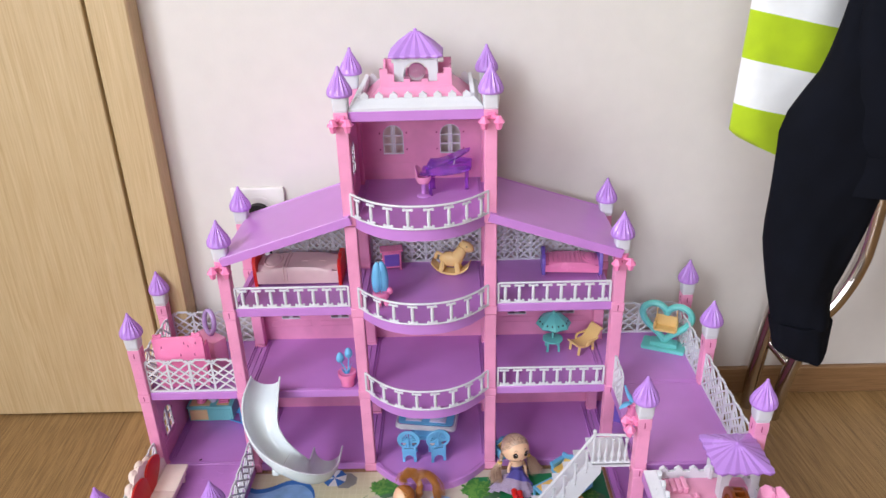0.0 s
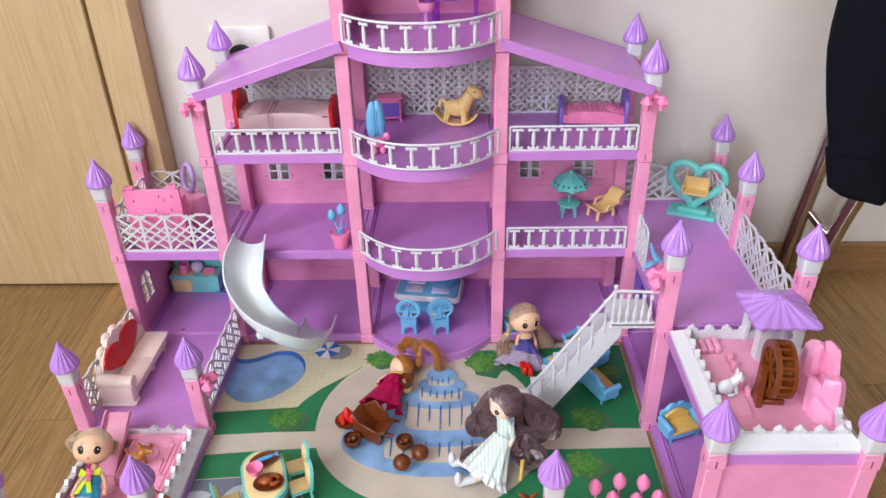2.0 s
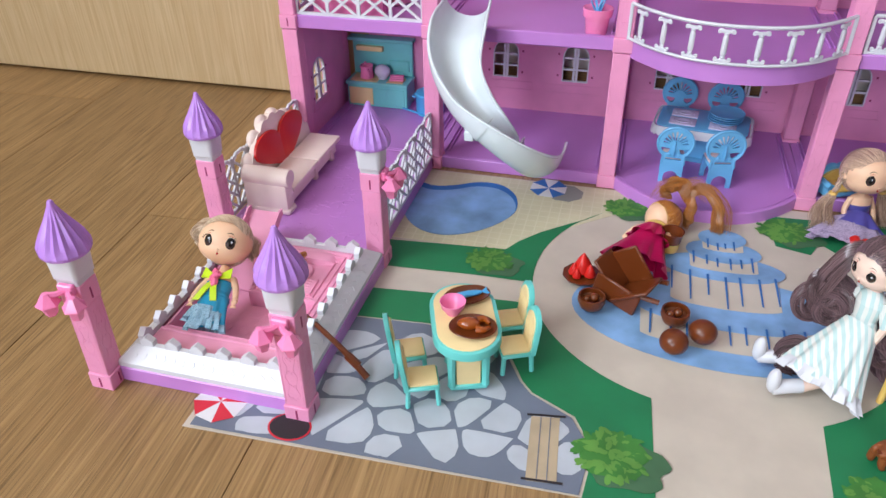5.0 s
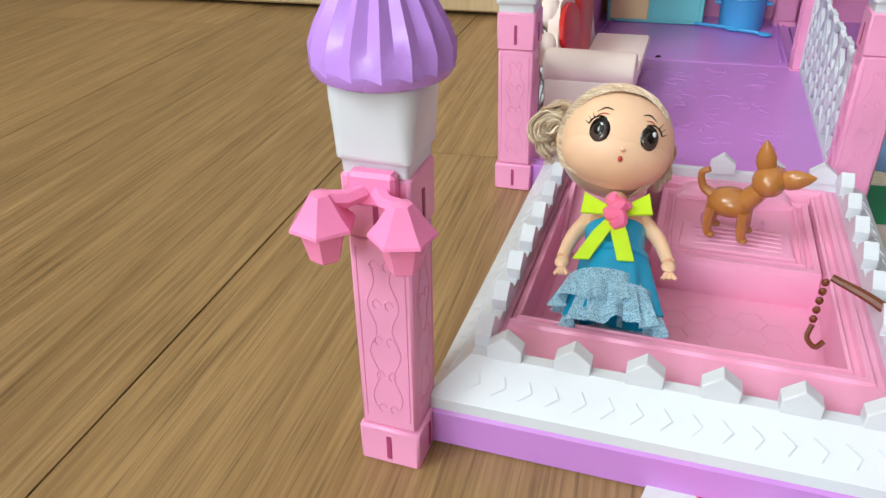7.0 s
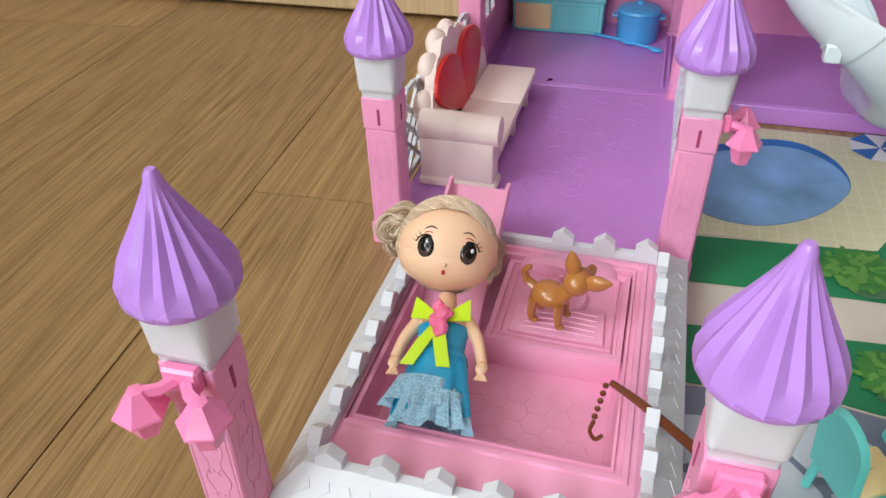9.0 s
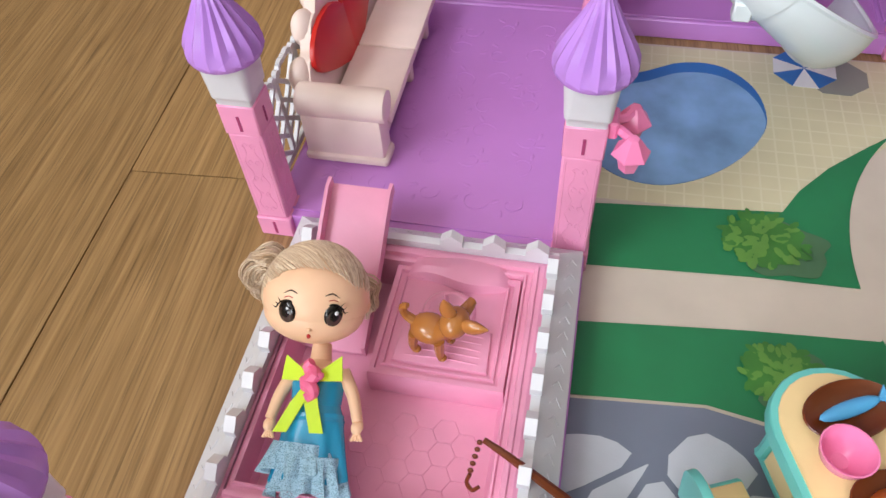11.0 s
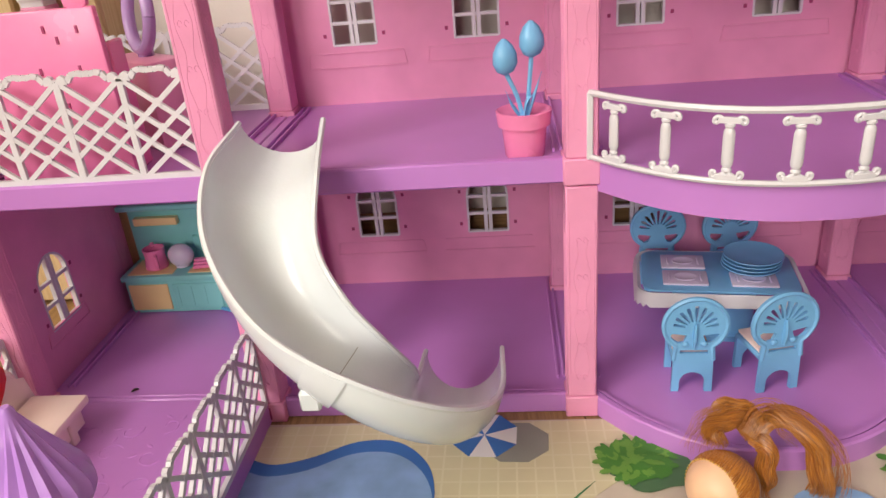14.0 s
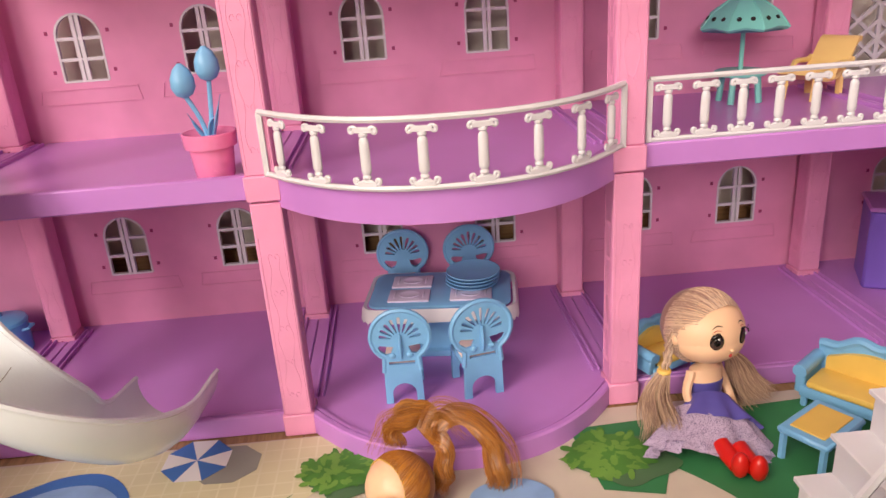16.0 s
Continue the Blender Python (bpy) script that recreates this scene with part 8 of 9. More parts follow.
def hair_cap(bm, c, r, front, up, mi, seed, gather=(0.0, -0.55, -0.85), n=260, thin=0.018, line=47):
    """Combed hair: strands run from the hairline round the face back over the head to one gathering point (sideways, up, forward)."""
    rnd = random.Random(seed)
    f = front.normalized()
    x = f.cross(up).normalized()
    u = x.cross(f).normalized()
    M = Matrix((x, u, f)).transposed().to_4x4()
    ball(bm, c - f * r * 0.22, (r * 1.03, r * 1.03, r * 1.0), M, 28, 18, mi)
    g = (x * gather[0] + u * gather[1] + f * gather[2]).normalized()
    for k in range(n):
        phi = radians(-142 + 284 * (k + rnd.random()) / n)
        al = radians(line + (76 - line) * (abs(phi) / 2.5) ** 1.3 + rnd.uniform(-1.5, 1.5))
        d0 = f * math.cos(al) + (u * math.cos(phi) + x * math.sin(phi)) * math.sin(al)
        w = math.acos(max(-1, min(1, d0.dot(g))))
        k0 = rnd.uniform(0, 0.25) if k % 3 else 0.0
        pts = []
        for i in range(10):
            t = k0 + (1 - k0) * i / 9 * rnd.uniform(0.97, 1.0)
            d = (d0 * math.sin((1 - t) * w) + g * math.sin(t * w)) / max(1e-4, math.sin(w))
            pts.append(c + d.normalized() * r * (1.0 + 0.05 * min(1.0, 4 * t) + 0.02 * math.sin(math.pi * t) + 0.010 * rnd.random()) - f * r * 0.10 * t)
        tube(bm, pts, r * thin, 4, mi=mi)


IRIS_M = plastic("doll_iris_paint", "#4a3a34", 0.15)
EYE_M = plastic("doll_eye_paint", "#14100e", 0.12)
LIP_M = plastic("doll_lip_paint", "#b8302c", 0.4)

# doll leaning back in the pool
def doll_in_pool():
    bm = B()
    mats = [SKIN, HAIRB, SATIN, LACE, RIBBON, ROSEP, EYE_M, LIP_M, WHITE, RED, IRIS_M]
    c, r = Vector((-0.3872, 0.7274, 0.0628)), 0.0206
    f, up = Vector((0.22, -0.82, 0.52)), Vector((0.05, 0.54, 0.83))
    x, u, f = head(bm, c, r, f, up, 0, 6, 7, 8)
    hair_cap(bm, c, r, f, up, 1, 4, (0.75, 0.2, -0.6), 420, 0.013, 55)
    knot = c + x * r * 0.80 + u * r * 0.25 - f * r * 0.62
    strands(bm, [knot, knot + x * r * 0.28 + u * r * 0.02, knot + x * r * 0.38 - u * r * 0.35, knot + x * r * 0.22 - u * r * 0.75], 110, (0.0055, 0.0050), 0.00032, 1, 5, 0.0015)
    strands(bm, [knot, knot + x * r * 0.22 + u * r * 0.25, knot + x * r * 0.48 + u * r * 0.15, knot + x * r * 0.50 - u * r * 0.25, knot + x * r * 0.25 - u * r * 0.45], 130, (0.0050, 0.0060), 0.00030, 1, 6, 0.0025)
    knot2 = c - x * r * 0.80 + u * r * 0.1 - f * r * 0.55
    strands(bm, [knot2, knot2 - x * r * 0.20, knot2 - x * r * 0.22 - u * r * 0.45, knot2 - x * r * 0.05 - u * r * 0.7], 70, (0.0050, 0.0040), 0.00032, 1, 7, 0.0015)
    N, D, F = Vector((-0.3835, 0.7112, 0.0438)), Vector((0.12, -0.92, -0.34)).normalized(), Vector((0.0, -0.35, 0.93))
    loft(bm, N, D, F, [(-0.004, 0.004, 0.004, 0, 0), (0.003, 0.0045, 0.0045, 0, 0), (0.006, 0.0100, 0.0065, 0, 0), (0.012, 0.0108, 0.0075, 0, 0), (0.0125, 0.0110, 0.0078, 0, 2), (0.022, 0.0102, 0.0078, 0, 2), (0.028, 0.0125, 0.009, 0, 2)])
    frill(bm, N, D, F, 0.025, 0.0510, 0.0118, 0.0150, 0.0088, 0.0062, 2, 7, 0.13)
    frill(bm, N, D, F, 0.042, 0.0565, 0.0134, 0.0154, 0.0088, 0.0074, 3, 13, 0.20)
    frill(bm, N, D + D.cross(F) * 0.08, F, 0.037, 0.0490, 0.0132, 0.0156, 0.0092, 0.0086, 3, 10, 0.22)
    Rr = D.cross(F.normalized()).normalized()
    Fn = Rr.cross(D).normalized()
    for s in (-1, 1):
        sh = N + D * 0.0075 + Rr * s * 0.0100
        el = N + D * 0.017 + Rr * s * 0.0152 + Fn * 0.001
        hd = N + D * 0.0275 + Rr * s * 0.0182 + Fn * 0.002
        tube(bm, [sh, el, hd], lambda q: 0.0031 - 0.0009 * q, 10, 5, mi=0)
        ball(bm, hd + D * 0.002, (0.0026, 0.0034, 0.0018), None, 10, 6, 0)
        for k in range(4):
            tube(bm, [hd + D * 0.003, hd + D * 0.0075 + Rr * (k - 1.5) * 0.0015], 0.0007, 5, mi=0)
        # ribbon loops and tails
        bc = N + D * 0.012 + Fn * 0.0092
        tip = bc + Rr * s * 0.0115 - D * 0.0075
        w1, w2 = D * 0.0050, Rr * s * 0.001
        rings(bm, [[bc - D * 0.001, bc + D * 0.001, bc + D * 0.001 + Fn * 0.0006, bc - D * 0.001 + Fn * 0.0006], [tip - w1 * 0.4, tip + w1 * 1.6 + w2, tip + w1 * 1.6 + w2 + Fn * 0.0008, tip - w1 * 0.4 + Fn * 0.0008]], mi=4)
        e = bc + D * 0.021 + Rr * (0.0115 if s > 0 else -0.0035)
        q = Rr * 0.0028
        m_ = bc + D * 0.010 + Rr * (0.005 if s > 0 else -0.001) + Fn * 0.0012
        rings(bm, [[v - q * 0.5, v + q * 0.5, v + q * 0.5 + Fn * 0.0006, v - q * 0.5 + Fn * 0.0006] for v in [bc]] + [[v - q, v + q, v + q + Fn * 0.0006, v - q + Fn * 0.0006] for v in (m_, e - Fn * 0.001)], mi=4)
    rose = [bc + D * (-0.0065 + 0.0018 * i) + Rr * (0.0018 * math.sin(i * 1.7)) + Fn * (0.0022 + 0.0008 * math.cos(i * 2.1)) for i in range(9)]
    tube(bm, rose, lambda v: 0.0019 + 0.0012 * math.sin(v * 3.1), 8, 3, mi=5)
    for i in range(5):
        ball(bm, rose[i + 2] + Rr * 0.0018 * (-1) ** i, (0.0022, 0.0018, 0.0016), None, 8, 6, 5)
    for s in (-1, 1):
        ball(bm, N + D * 0.0405 + Rr * s * 0.0050 - Fn * 0.0042, (0.0032, 0.0052, 0.0028), None, 12, 8, 9)
    return tagged(part("doll", bm, mats), "blonde toy doll in turquoise satin dress lying in the pool", "doll")


doll_in_pool().matrix_basis = pose(0, 0.002, 0)


def doll_purple():
    bm = B()
    mats = [SKIN, HAIRP, VIOLET, MAUVE, YELLOW, EYE_M, LIP_M, WHITE, RED, RED, IRIS_M]
    c, r = Vector((0.1262, 0.9760, 0.0595)), 0.0214
    f, up = Vector((0.36, -0.93, 0.05)), Vector((0.05, 0, 1))
    x, u, f = head(bm, c, r, f, up, 0, 5, 6, 7)
    hair_cap(bm, c, r, f, up, 1, 6, (0.0, -0.35, -0.95), 460, 0.012, 53)
    for s in (-1, 1):
        a = c + x * s * r * 0.98 - u * r * 0.05 - f * r * 0.15
        for k in range(4):
            for q in (-1, 1):
                bc = a - u * r * (0.26 * k + 0.06 * q) + x * (s * r * 0.05 * k + q * r * 0.08) + f * q * r * 0.03
                strands(bm, [bc + u * r * 0.2 - x * q * r * 0.10, bc, bc - u * r * 0.2 - x * q * r * 0.10], 34, (r * 0.10, r * 0.10), 0.00034, 1, 60 + 7 * k + q)
        b = a - u * r * 1.08 + x * s * r * 0.22
        lathe(bm, [(0.0036, 0), (0.0042, 0.0015), (0.0036, 0.003)], 12, Matrix.Translation(b), mi=4)
        strands(bm, [b, b - u * 0.008 + x * s * 0.004 + f * 0.002, b - u * 0.017 + x * s * 0.009 + f * 0.006, b - u * 0.026 + x * s * 0.015 + f * 0.012], 260, (0.0036, 0.0130), 0.00024, 1, 8 + s, 0.0040, 0.7)
        strands(bm, [b, b - u * 0.010 + x * s * 0.006, b - u * 0.022 + x * s * 0.010 + f * 0.004, b - u * 0.030 + x * s * 0.010 + f * 0.012], 160, (0.0036, 0.0110), 0.00022, 1, 18 + s, 0.0050, 1.1)
    N, D, F = Vector((0.1280, 0.9770, 0.0395)), Vector((0.02, -0.16, -0.98)), Vector((0.2, -0.94, 0.2))
    loft(bm, N, D, F, [(-0.003, 0.0042, 0.0042, 0, 0), (0.003, 0.0045, 0.0045, 0, 0), (0.006, 0.0100, 0.0062, 0, 0), (0.0135, 0.0104, 0.0072, 0, 0), (0.0140, 0.0108, 0.0076, 0, 2), (0.021, 0.0092, 0.0070, 0, 2), (0.028, 0.0120, 0.010, 0.001, 2)])
    S = Vector((0.1290, 0.9690, 0.0165))
    frill(bm, S, Vector((-0.10, -0.62, -0.35)), Vector((0.1, -0.5, 0.8)), 0.0, 0.017, 0.012, 0.0250, 0.0080, 0.0105, 2, 9, 0.12)
    frill(bm, S - Vector((0, 0, 0.001)), Vector((-0.16, -0.66, -0.30)), Vector((0.1, -0.5, 0.8)), 0.010, 0.038, 0.0215, 0.0375, 0.0085, 0.0105, 3, 9, 0.17)
    frill(bm, S - Vector((0, 0, 0.001)), Vector((-0.16, -0.66, -0.30)), Vector((0.1, -0.5, 0.8)), 0.033, 0.043, 0.0340, 0.0385, 0.0095, 0.0115, 3, 21, 0.12)
    for s in (-1, 1):
        sh, el, hd = N + x * s * 0.0098 - u * 0.007, N + x * s * 0.0150 - u * 0.020 + f * 0.003, N + x * s * 0.0125 - u * 0.030 + f * 0.013
        tube(bm, [sh, el, hd], lambda q: 0.0030 - 0.0007 * q, 8, 5, mi=0)
        ball(bm, hd + f * 0.003, (0.0028, 0.0040, 0.0018), None, 10, 6, 0)
    for s, k in ((0.15, 0), (1.0, 0.004)):
        p = S + Vector((-0.0075 + 0.0095 * s, -0.0490 - k, -0.0100))
        tube(bm, [p + Vector((-0.002, 0.014, 0.003)), p + Vector((-0.001, 0.004, 0.002)), p + Vector((0.0, -0.002, 0.001))], lambda v: 0.0050 - 0.0006 * v, 12, 4, mi=8)
        ball(bm, p + Vector((0.0005, -0.004, 0.0030)), (0.0046, 0.0046, 0.0075), None, 14, 10, 8)
    return tagged(part("doll", bm, mats), "blonde braided toy doll in violet lace dress sitting on lawn", "doll")


doll_purple().matrix_basis = pose(0.021, 0.012, 0)


def doll_brunette():
    bm = B()
    mats = [PALE, HAIRD, PLAID, WHITE, EYE_M, LIP_M, YELLOW, YELLOW, YELLOW, YELLOW, IRIS_M]
    c, r = Vector((0.0990, 0.7690, 0.0965)), 0.0172
    f, up = Vector((-0.84, -0.53, -0.10)), Vector((0.05, 0.05, 1))
    x, u, f = head(bm, c, r, f, up, 0, 4, 5, 3)
    hair_cap(bm, c + u * r * 0.04, r * 1.05, f, up, 1, 12, (0.0, -0.2, -1.0), 340, 0.016, 40)
    hair_cap(bm, c + u * r * 0.06 - f * r * 0.14, r * 1.08, f, up, 1, 13, (0.0, -0.6, -0.8), 300, 0.016, 52)
    # long loose hair lying in masses of big round curls
    rnd = random.Random(77)
    back, side = Vector((0.112, 0.779, 0.100)), Vector((0.092, 0.787, 0.100))
    for k, (root, mid, rx, rz, n) in enumerate(((back, (0.143, 0.774, 0.060), 0.019, 0.013, 15), (back, (0.124, 0.762, 0.044), 0.010, 0.010, 8), (back, (0.130, 0.757, 0.024), 0.009, 0.008, 5), (side, (0.072, 0.780, 0.054), 0.014, 0.010, 8), (side, (0.064, 0.756, 0.014), 0.006, 0.004, 3))):
        mid = Vector(mid)
        for i in range(n):
            a, q = rnd.uniform(0, 6.28), math.sqrt(rnd.random())
            c2 = mid + Vector((rx * q * math.cos(a), rnd.uniform(-0.008, 0.006), rz * q * math.sin(a)))
            rad, a0, sg = rnd.uniform(0.0085, 0.0125), rnd.uniform(0, 6.28), rnd.choice((-1, 1))
            tilt = rnd.uniform(-0.5, 0.5)
            coil = [c2 + Vector((rad * (1 - 0.03 * j) * math.cos(a0 + sg * j * 0.7), rad * 0.5 * math.sin(tilt + a0 + sg * j * 0.7) + 0.0006 * j, rad * (1 - 0.03 * j) * math.sin(a0 + sg * j * 0.7))) for j in range(9)]
            pts = ([root, root.lerp(coil[0], 0.5) + Vector((0, 0, 0.008))] if i % 2 == 0 and k in (0, 3) else []) + coil
            strands(bm, pts, 100, (0.0052, 0.0046), 0.00030, 1, 300 + 20 * k + i, 0.0004, 2.0)
    N, D, F = Vector((0.1010, 0.7670, 0.0810)), Vector((-0.05, -0.12, -1)), Vector((-0.80, -0.60, 0.1))
    loft(bm, N, D, F, [(-0.004, 0.0038, 0.0038, 0, 0), (0.003, 0.0042, 0.0042, 0, 0), (0.007, 0.0095, 0.0060, 0, 2), (0.014, 0.0105, 0.0078, 0, 2), (0.026, 0.0085, 0.0070, 0, 2), (0.034, 0.0115, 0.0100, 0, 2)])
    S = N + D * 0.032
    frill(bm, S, Vector((-0.42, -0.46, -0.66)), Vector((-0.6, -0.5, 0.8)), 0.0, 0.052, 0.0125, 0.0310, 0.011, 0.0200, 2, 12, 0.10)
    frill(bm, S, Vector((-0.42, -0.46, -0.66)), Vector((-0.6, -0.5, 0.8)), 0.046, 0.056, 0.0300, 0.0345, 0.0195, 0.0215, 3, 18, 0.10)
    for s in (-1, 1):
        sh, el, hd = N + x * s * 0.0095 - u * 0.008, N + x * s * 0.0165 - u * 0.026 + f * 0.002, N + x * s * 0.015 - u * 0.044 + f * 0.012
        tube(bm, [sh, el], lambda q: 0.0046 - 0.0012 * q, 8, 5, mi=2)
        tube(bm, [el, hd], lambda q: 0.0030 - 0.0006 * q, 8, 5, mi=0)
        ball(bm, hd + f * 0.003, (0.0034, 0.0034, 0.0030), None, 10, 6, 0)
    for (a, b, t) in (((0.085, 0.752, 0.022), (0.056, 0.754, 0.014), (0.036, 0.756, 0.022)), ((0.090, 0.738, 0.020), (0.064, 0.730, 0.011), (0.044, 0.726, 0.019))):
        tube(bm, [a, b], 0.0048, 10, mi=0)
        tube(bm, [b, ((b[0] + t[0]) / 2, (b[1] + t[1]) / 2, b[2] - 0.001), (t[0], t[1], b[2] - 0.003)], lambda q: 0.0054, 10, 4, mi=3)
        ball(bm, (t[0], t[1], t[2] - 0.004), (0.0050, 0.0055, 0.0110), None, 12, 8, 3)
    tube(bm, [(0.120, 0.738, 0.0), (0.122, 0.742, 0.030)], 0.0025, 8, mi=6)
    return tagged(part("doll", bm, mats), "long-haired brunette toy doll in pale aqua dress sitting on path", "doll")


doll_brunette().matrix_basis = pose(0.004, -0.003, 0)


def doll_ginger():
    bm = B()
    mats = [SKIN, HAIRO, MAGENTA, YELLOW]
    c, r = Vector((-0.0345, 0.9290, 0.0172)), 0.0165
    f, up = Vector((-0.78, -0.54, 0.34)), Vector((0.1, 0.2, 1))
    ball(bm, c, r, None, 28, 18, 0)
    t = Vector((-0.0130, 0.9500, 0.0305))
    x = f.normalized().cross(up).normalized()
    g = (t - c).normalized()
    u = x.cross(f.normalized()).normalized()
    hair_cap(bm, c, r, f, up, 1, 21, (g.dot(x), g.dot(u), g.dot(f.normalized())), 480, 0.012, 56)
    # beaded hairline, bun and falling ponytail
    for i in range(34):
        a = radians(-120 + 240 * i / 33)
        al = radians(56 + 20 * (abs(a) / 2.5) ** 1.3)
        ball(bm, c + (f.normalized() * math.cos(al) + (u * math.cos(a) + x * math.sin(a)) * math.sin(al)) * r * 1.03, r * 0.030, None, 6, 5, 3)
    strands(bm, [t, t + Vector((-0.008, 0.002, 0.010)), t + Vector((-0.020, -0.002, 0.010)), t + Vector((-0.022, -0.006, 0.000))], 240, (0.0040, 0.0062), 0.00026, 1, 40, 0.0015)
    strands(bm, [t, t + Vector((-0.002, 0.004, 0.011)), t + Vector((-0.012, 0.006, 0.014)), t + Vector((-0.020, 0.004, 0.007))], 200, (0.0040, 0.0060), 0.00026, 1, 41, 0.0015)
    strands(bm, [t, t + Vector((0.008, 0.003, 0.008)), t + Vector((0.020, 0.000, 0.008)), t + Vector((0.029, -0.006, -0.004)), t + Vector((0.031, -0.010, -0.018)), t + Vector((0.031, -0.012, -0.030))], 300, (0.0040, 0.0065), 0.00026, 1, 42, 0.0012)
    strands(bm, [t, t + Vector((0.004, -0.006, -0.002)), t + Vector((0.003, -0.012, -0.014)), t + Vector((0.000, -0.014, -0.024))], 200, (0.0045, 0.0060), 0.00026, 1, 43, 0.0015)
    # loose flyaway hair round the bun and the tail
    strands(bm, [t, t + Vector((-0.010, 0.002, 0.013)), t + Vector((-0.024, -0.003, 0.012)), t + Vector((-0.028, -0.009, -0.002))], 50, (0.0050, 0.0090), 0.00016, 1, 44, 0.0035, 1.4)
    strands(bm, [t, t + Vector((0.009, 0.003, 0.010)), t + Vector((0.023, 0.000, 0.009)), t + Vector((0.033, -0.007, -0.004)), t + Vector((0.034, -0.012, -0.024)), t + Vector((0.033, -0.014, -0.034))], 60, (0.0050, 0.0095), 0.00016, 1, 45, 0.0035, 1.4)
    strands(bm, [t + Vector((-0.006, -0.004, 0.006)), t + Vector((0.002, 0.0, 0.016)), t + Vector((0.014, -0.004, 0.014)), t + Vector((0.020, -0.010, 0.004))], 40, (0.0050, 0.0080), 0.00016, 1, 46, 0.003, 1.4)
    N, D, F = Vector((-0.0395, 0.9150, 0.0165)), Vector((-0.26, -0.95, -0.05)), Vector((0.0, -0.1, 1))
    loft(bm, N, D, F, [(-0.004, 0.0045, 0.0045, 0, 0), (0.004, 0.0100, 0.0070, 0, 0), (0.009, 0.0115, 0.0085, 0, 2), (0.020, 0.0110, 0.0085, 0, 2)])
    frill(bm, N, D, F, 0.014, 0.068, 0.0115, 0.0290, 0.0100, 0.0145, 2, 8, 0.13)
    frill(bm, N + F * 0.001, D, F, 0.012, 0.030, 0.0120, 0.0190, 0.0105, 0.0135, 2, 9, 0.12)
    tube(bm, [N + D * 0.006 + Vector((0.0105 * math.cos(a), 0, 0.0082 * math.sin(a))) for a in [2 * math.pi * i / 20 for i in range(21)]], 0.0018, 6, mi=3)
    for s in (-1, 1):
        R_ = D.normalized().cross(F.normalized()).normalized()
        tube(bm, [N + D * 0.006 + R_ * s * 0.010, N + D * 0.016 + R_ * s * 0.017, N + D * 0.020 + R_ * s * 0.024 + Vector((0, 0, -0.010))], 0.0030, 8, 4, mi=0)
    return tagged(part("doll", bm, mats), "ginger toy doll in magenta satin dress lying face down", "doll")


doll_ginger()


def toy_beast(name, label, category, material, m, kind):
    """A small moulded animal in one mesh."""
    bm = B()
    if kind == "stand":
        ball(bm, (0, 0, 0.0165), (0.0112, 0.0064, 0.0068), None, 18, 12)
        for x in (-0.0075, 0.0072):
            for s in (-1, 1):
                tube(bm, [(x, s * 0.0032, 0.015), (x * 1.08, s * 0.0040, 0.006), (x * 1.05 + 0.0008, s * 0.0042, 0.0014)], lambda u: 0.0030 - 0.0012 * u, 8, 4)
                ball(bm, (x * 1.05 + 0.0016, s * 0.0042, 0.0016), (0.0026, 0.0018, 0.0016), None, 8, 6)
        tube(bm, [(0.007, 0, 0.019), (0.0115, 0, 0.0245), (0.0135, 0, 0.029)], lambda u: 0.0050 - 0.001 * u, 10, 4)
        ball(bm, (0.0150, 0, 0.0300), (0.0078, 0.0066, 0.0070), None, 18, 12)
        tube(bm, [(0.0160, 0.003, 0.0290), (0.0175, 0.009, 0.0280), (0.0180, 0.012, 0.0278)], lambda u: 0.0040 - 0.0014 * u, 10, 4)
        for base, ry, rx in (((0.0125, 0.0, 0.0345), -8, 4), ((0.0205, -0.001, 0.0315), 74, 0)):
            lathe(bm, [(0.0026, -0.002), (0.0046, 0.003), (0.0044, 0.0068), (0.0026, 0.0110), (0.0005, 0.0142)], 12, Matrix.Translation(base) @ Matrix.Rotation(radians(ry), 4, "Y") @ Matrix.Rotation(radians(rx), 4, "X"), sy=0.5)
        tube(bm, [(-0.0095, 0, 0.019), (-0.014, 0, 0.022), (-0.0155, 0, 0.028), (-0.012, 0, 0.0305)], lambda u: 0.0022 - 0.0008 * u, 8, 5)
    else:
        ball(bm, (-0.004, 0, 0.0095), (0.0100, 0.0065, 0.0090), Matrix.Rotation(-0.5, 4, "Y"), 16, 10)
        ball(bm, (0.0085, 0, 0.0205), (0.0060, 0.0056, 0.0055), None, 14, 9)
        ball(bm, (0.0135, 0, 0.0190), (0.0026, 0.0028, 0.0022), None, 8, 6)
        tube(bm, [(0.000, 0, 0.013), (0.006, 0, 0.018)], 0.0050, 10)
        for s in (-1, 1):
            lathe(bm, [(0.0026, 0), (0.0016, 0.0035), (0.0003, 0.0068)], 6, Matrix.Translation((0.0070, s * 0.0034, 0.0240)), sx=0.6)
            tube(bm, [(0.004, s * 0.0035, 0.012), (0.0065, s * 0.0036, 0.0012)], 0.0018, 8)
            ball(bm, (0.0, s * 0.0055, 0.0020), (0.0050, 0.0024, 0.0020), None, 8, 6)
        tube(bm, [(-0.012, 0, 0.003), (-0.015, 0.006, 0.003), (-0.008, 0.010, 0.002)], 0.0016, 6, 4)
    ob = tagged(part(name, bm, material), label, category)
    ob.matrix_basis = m
    return ob


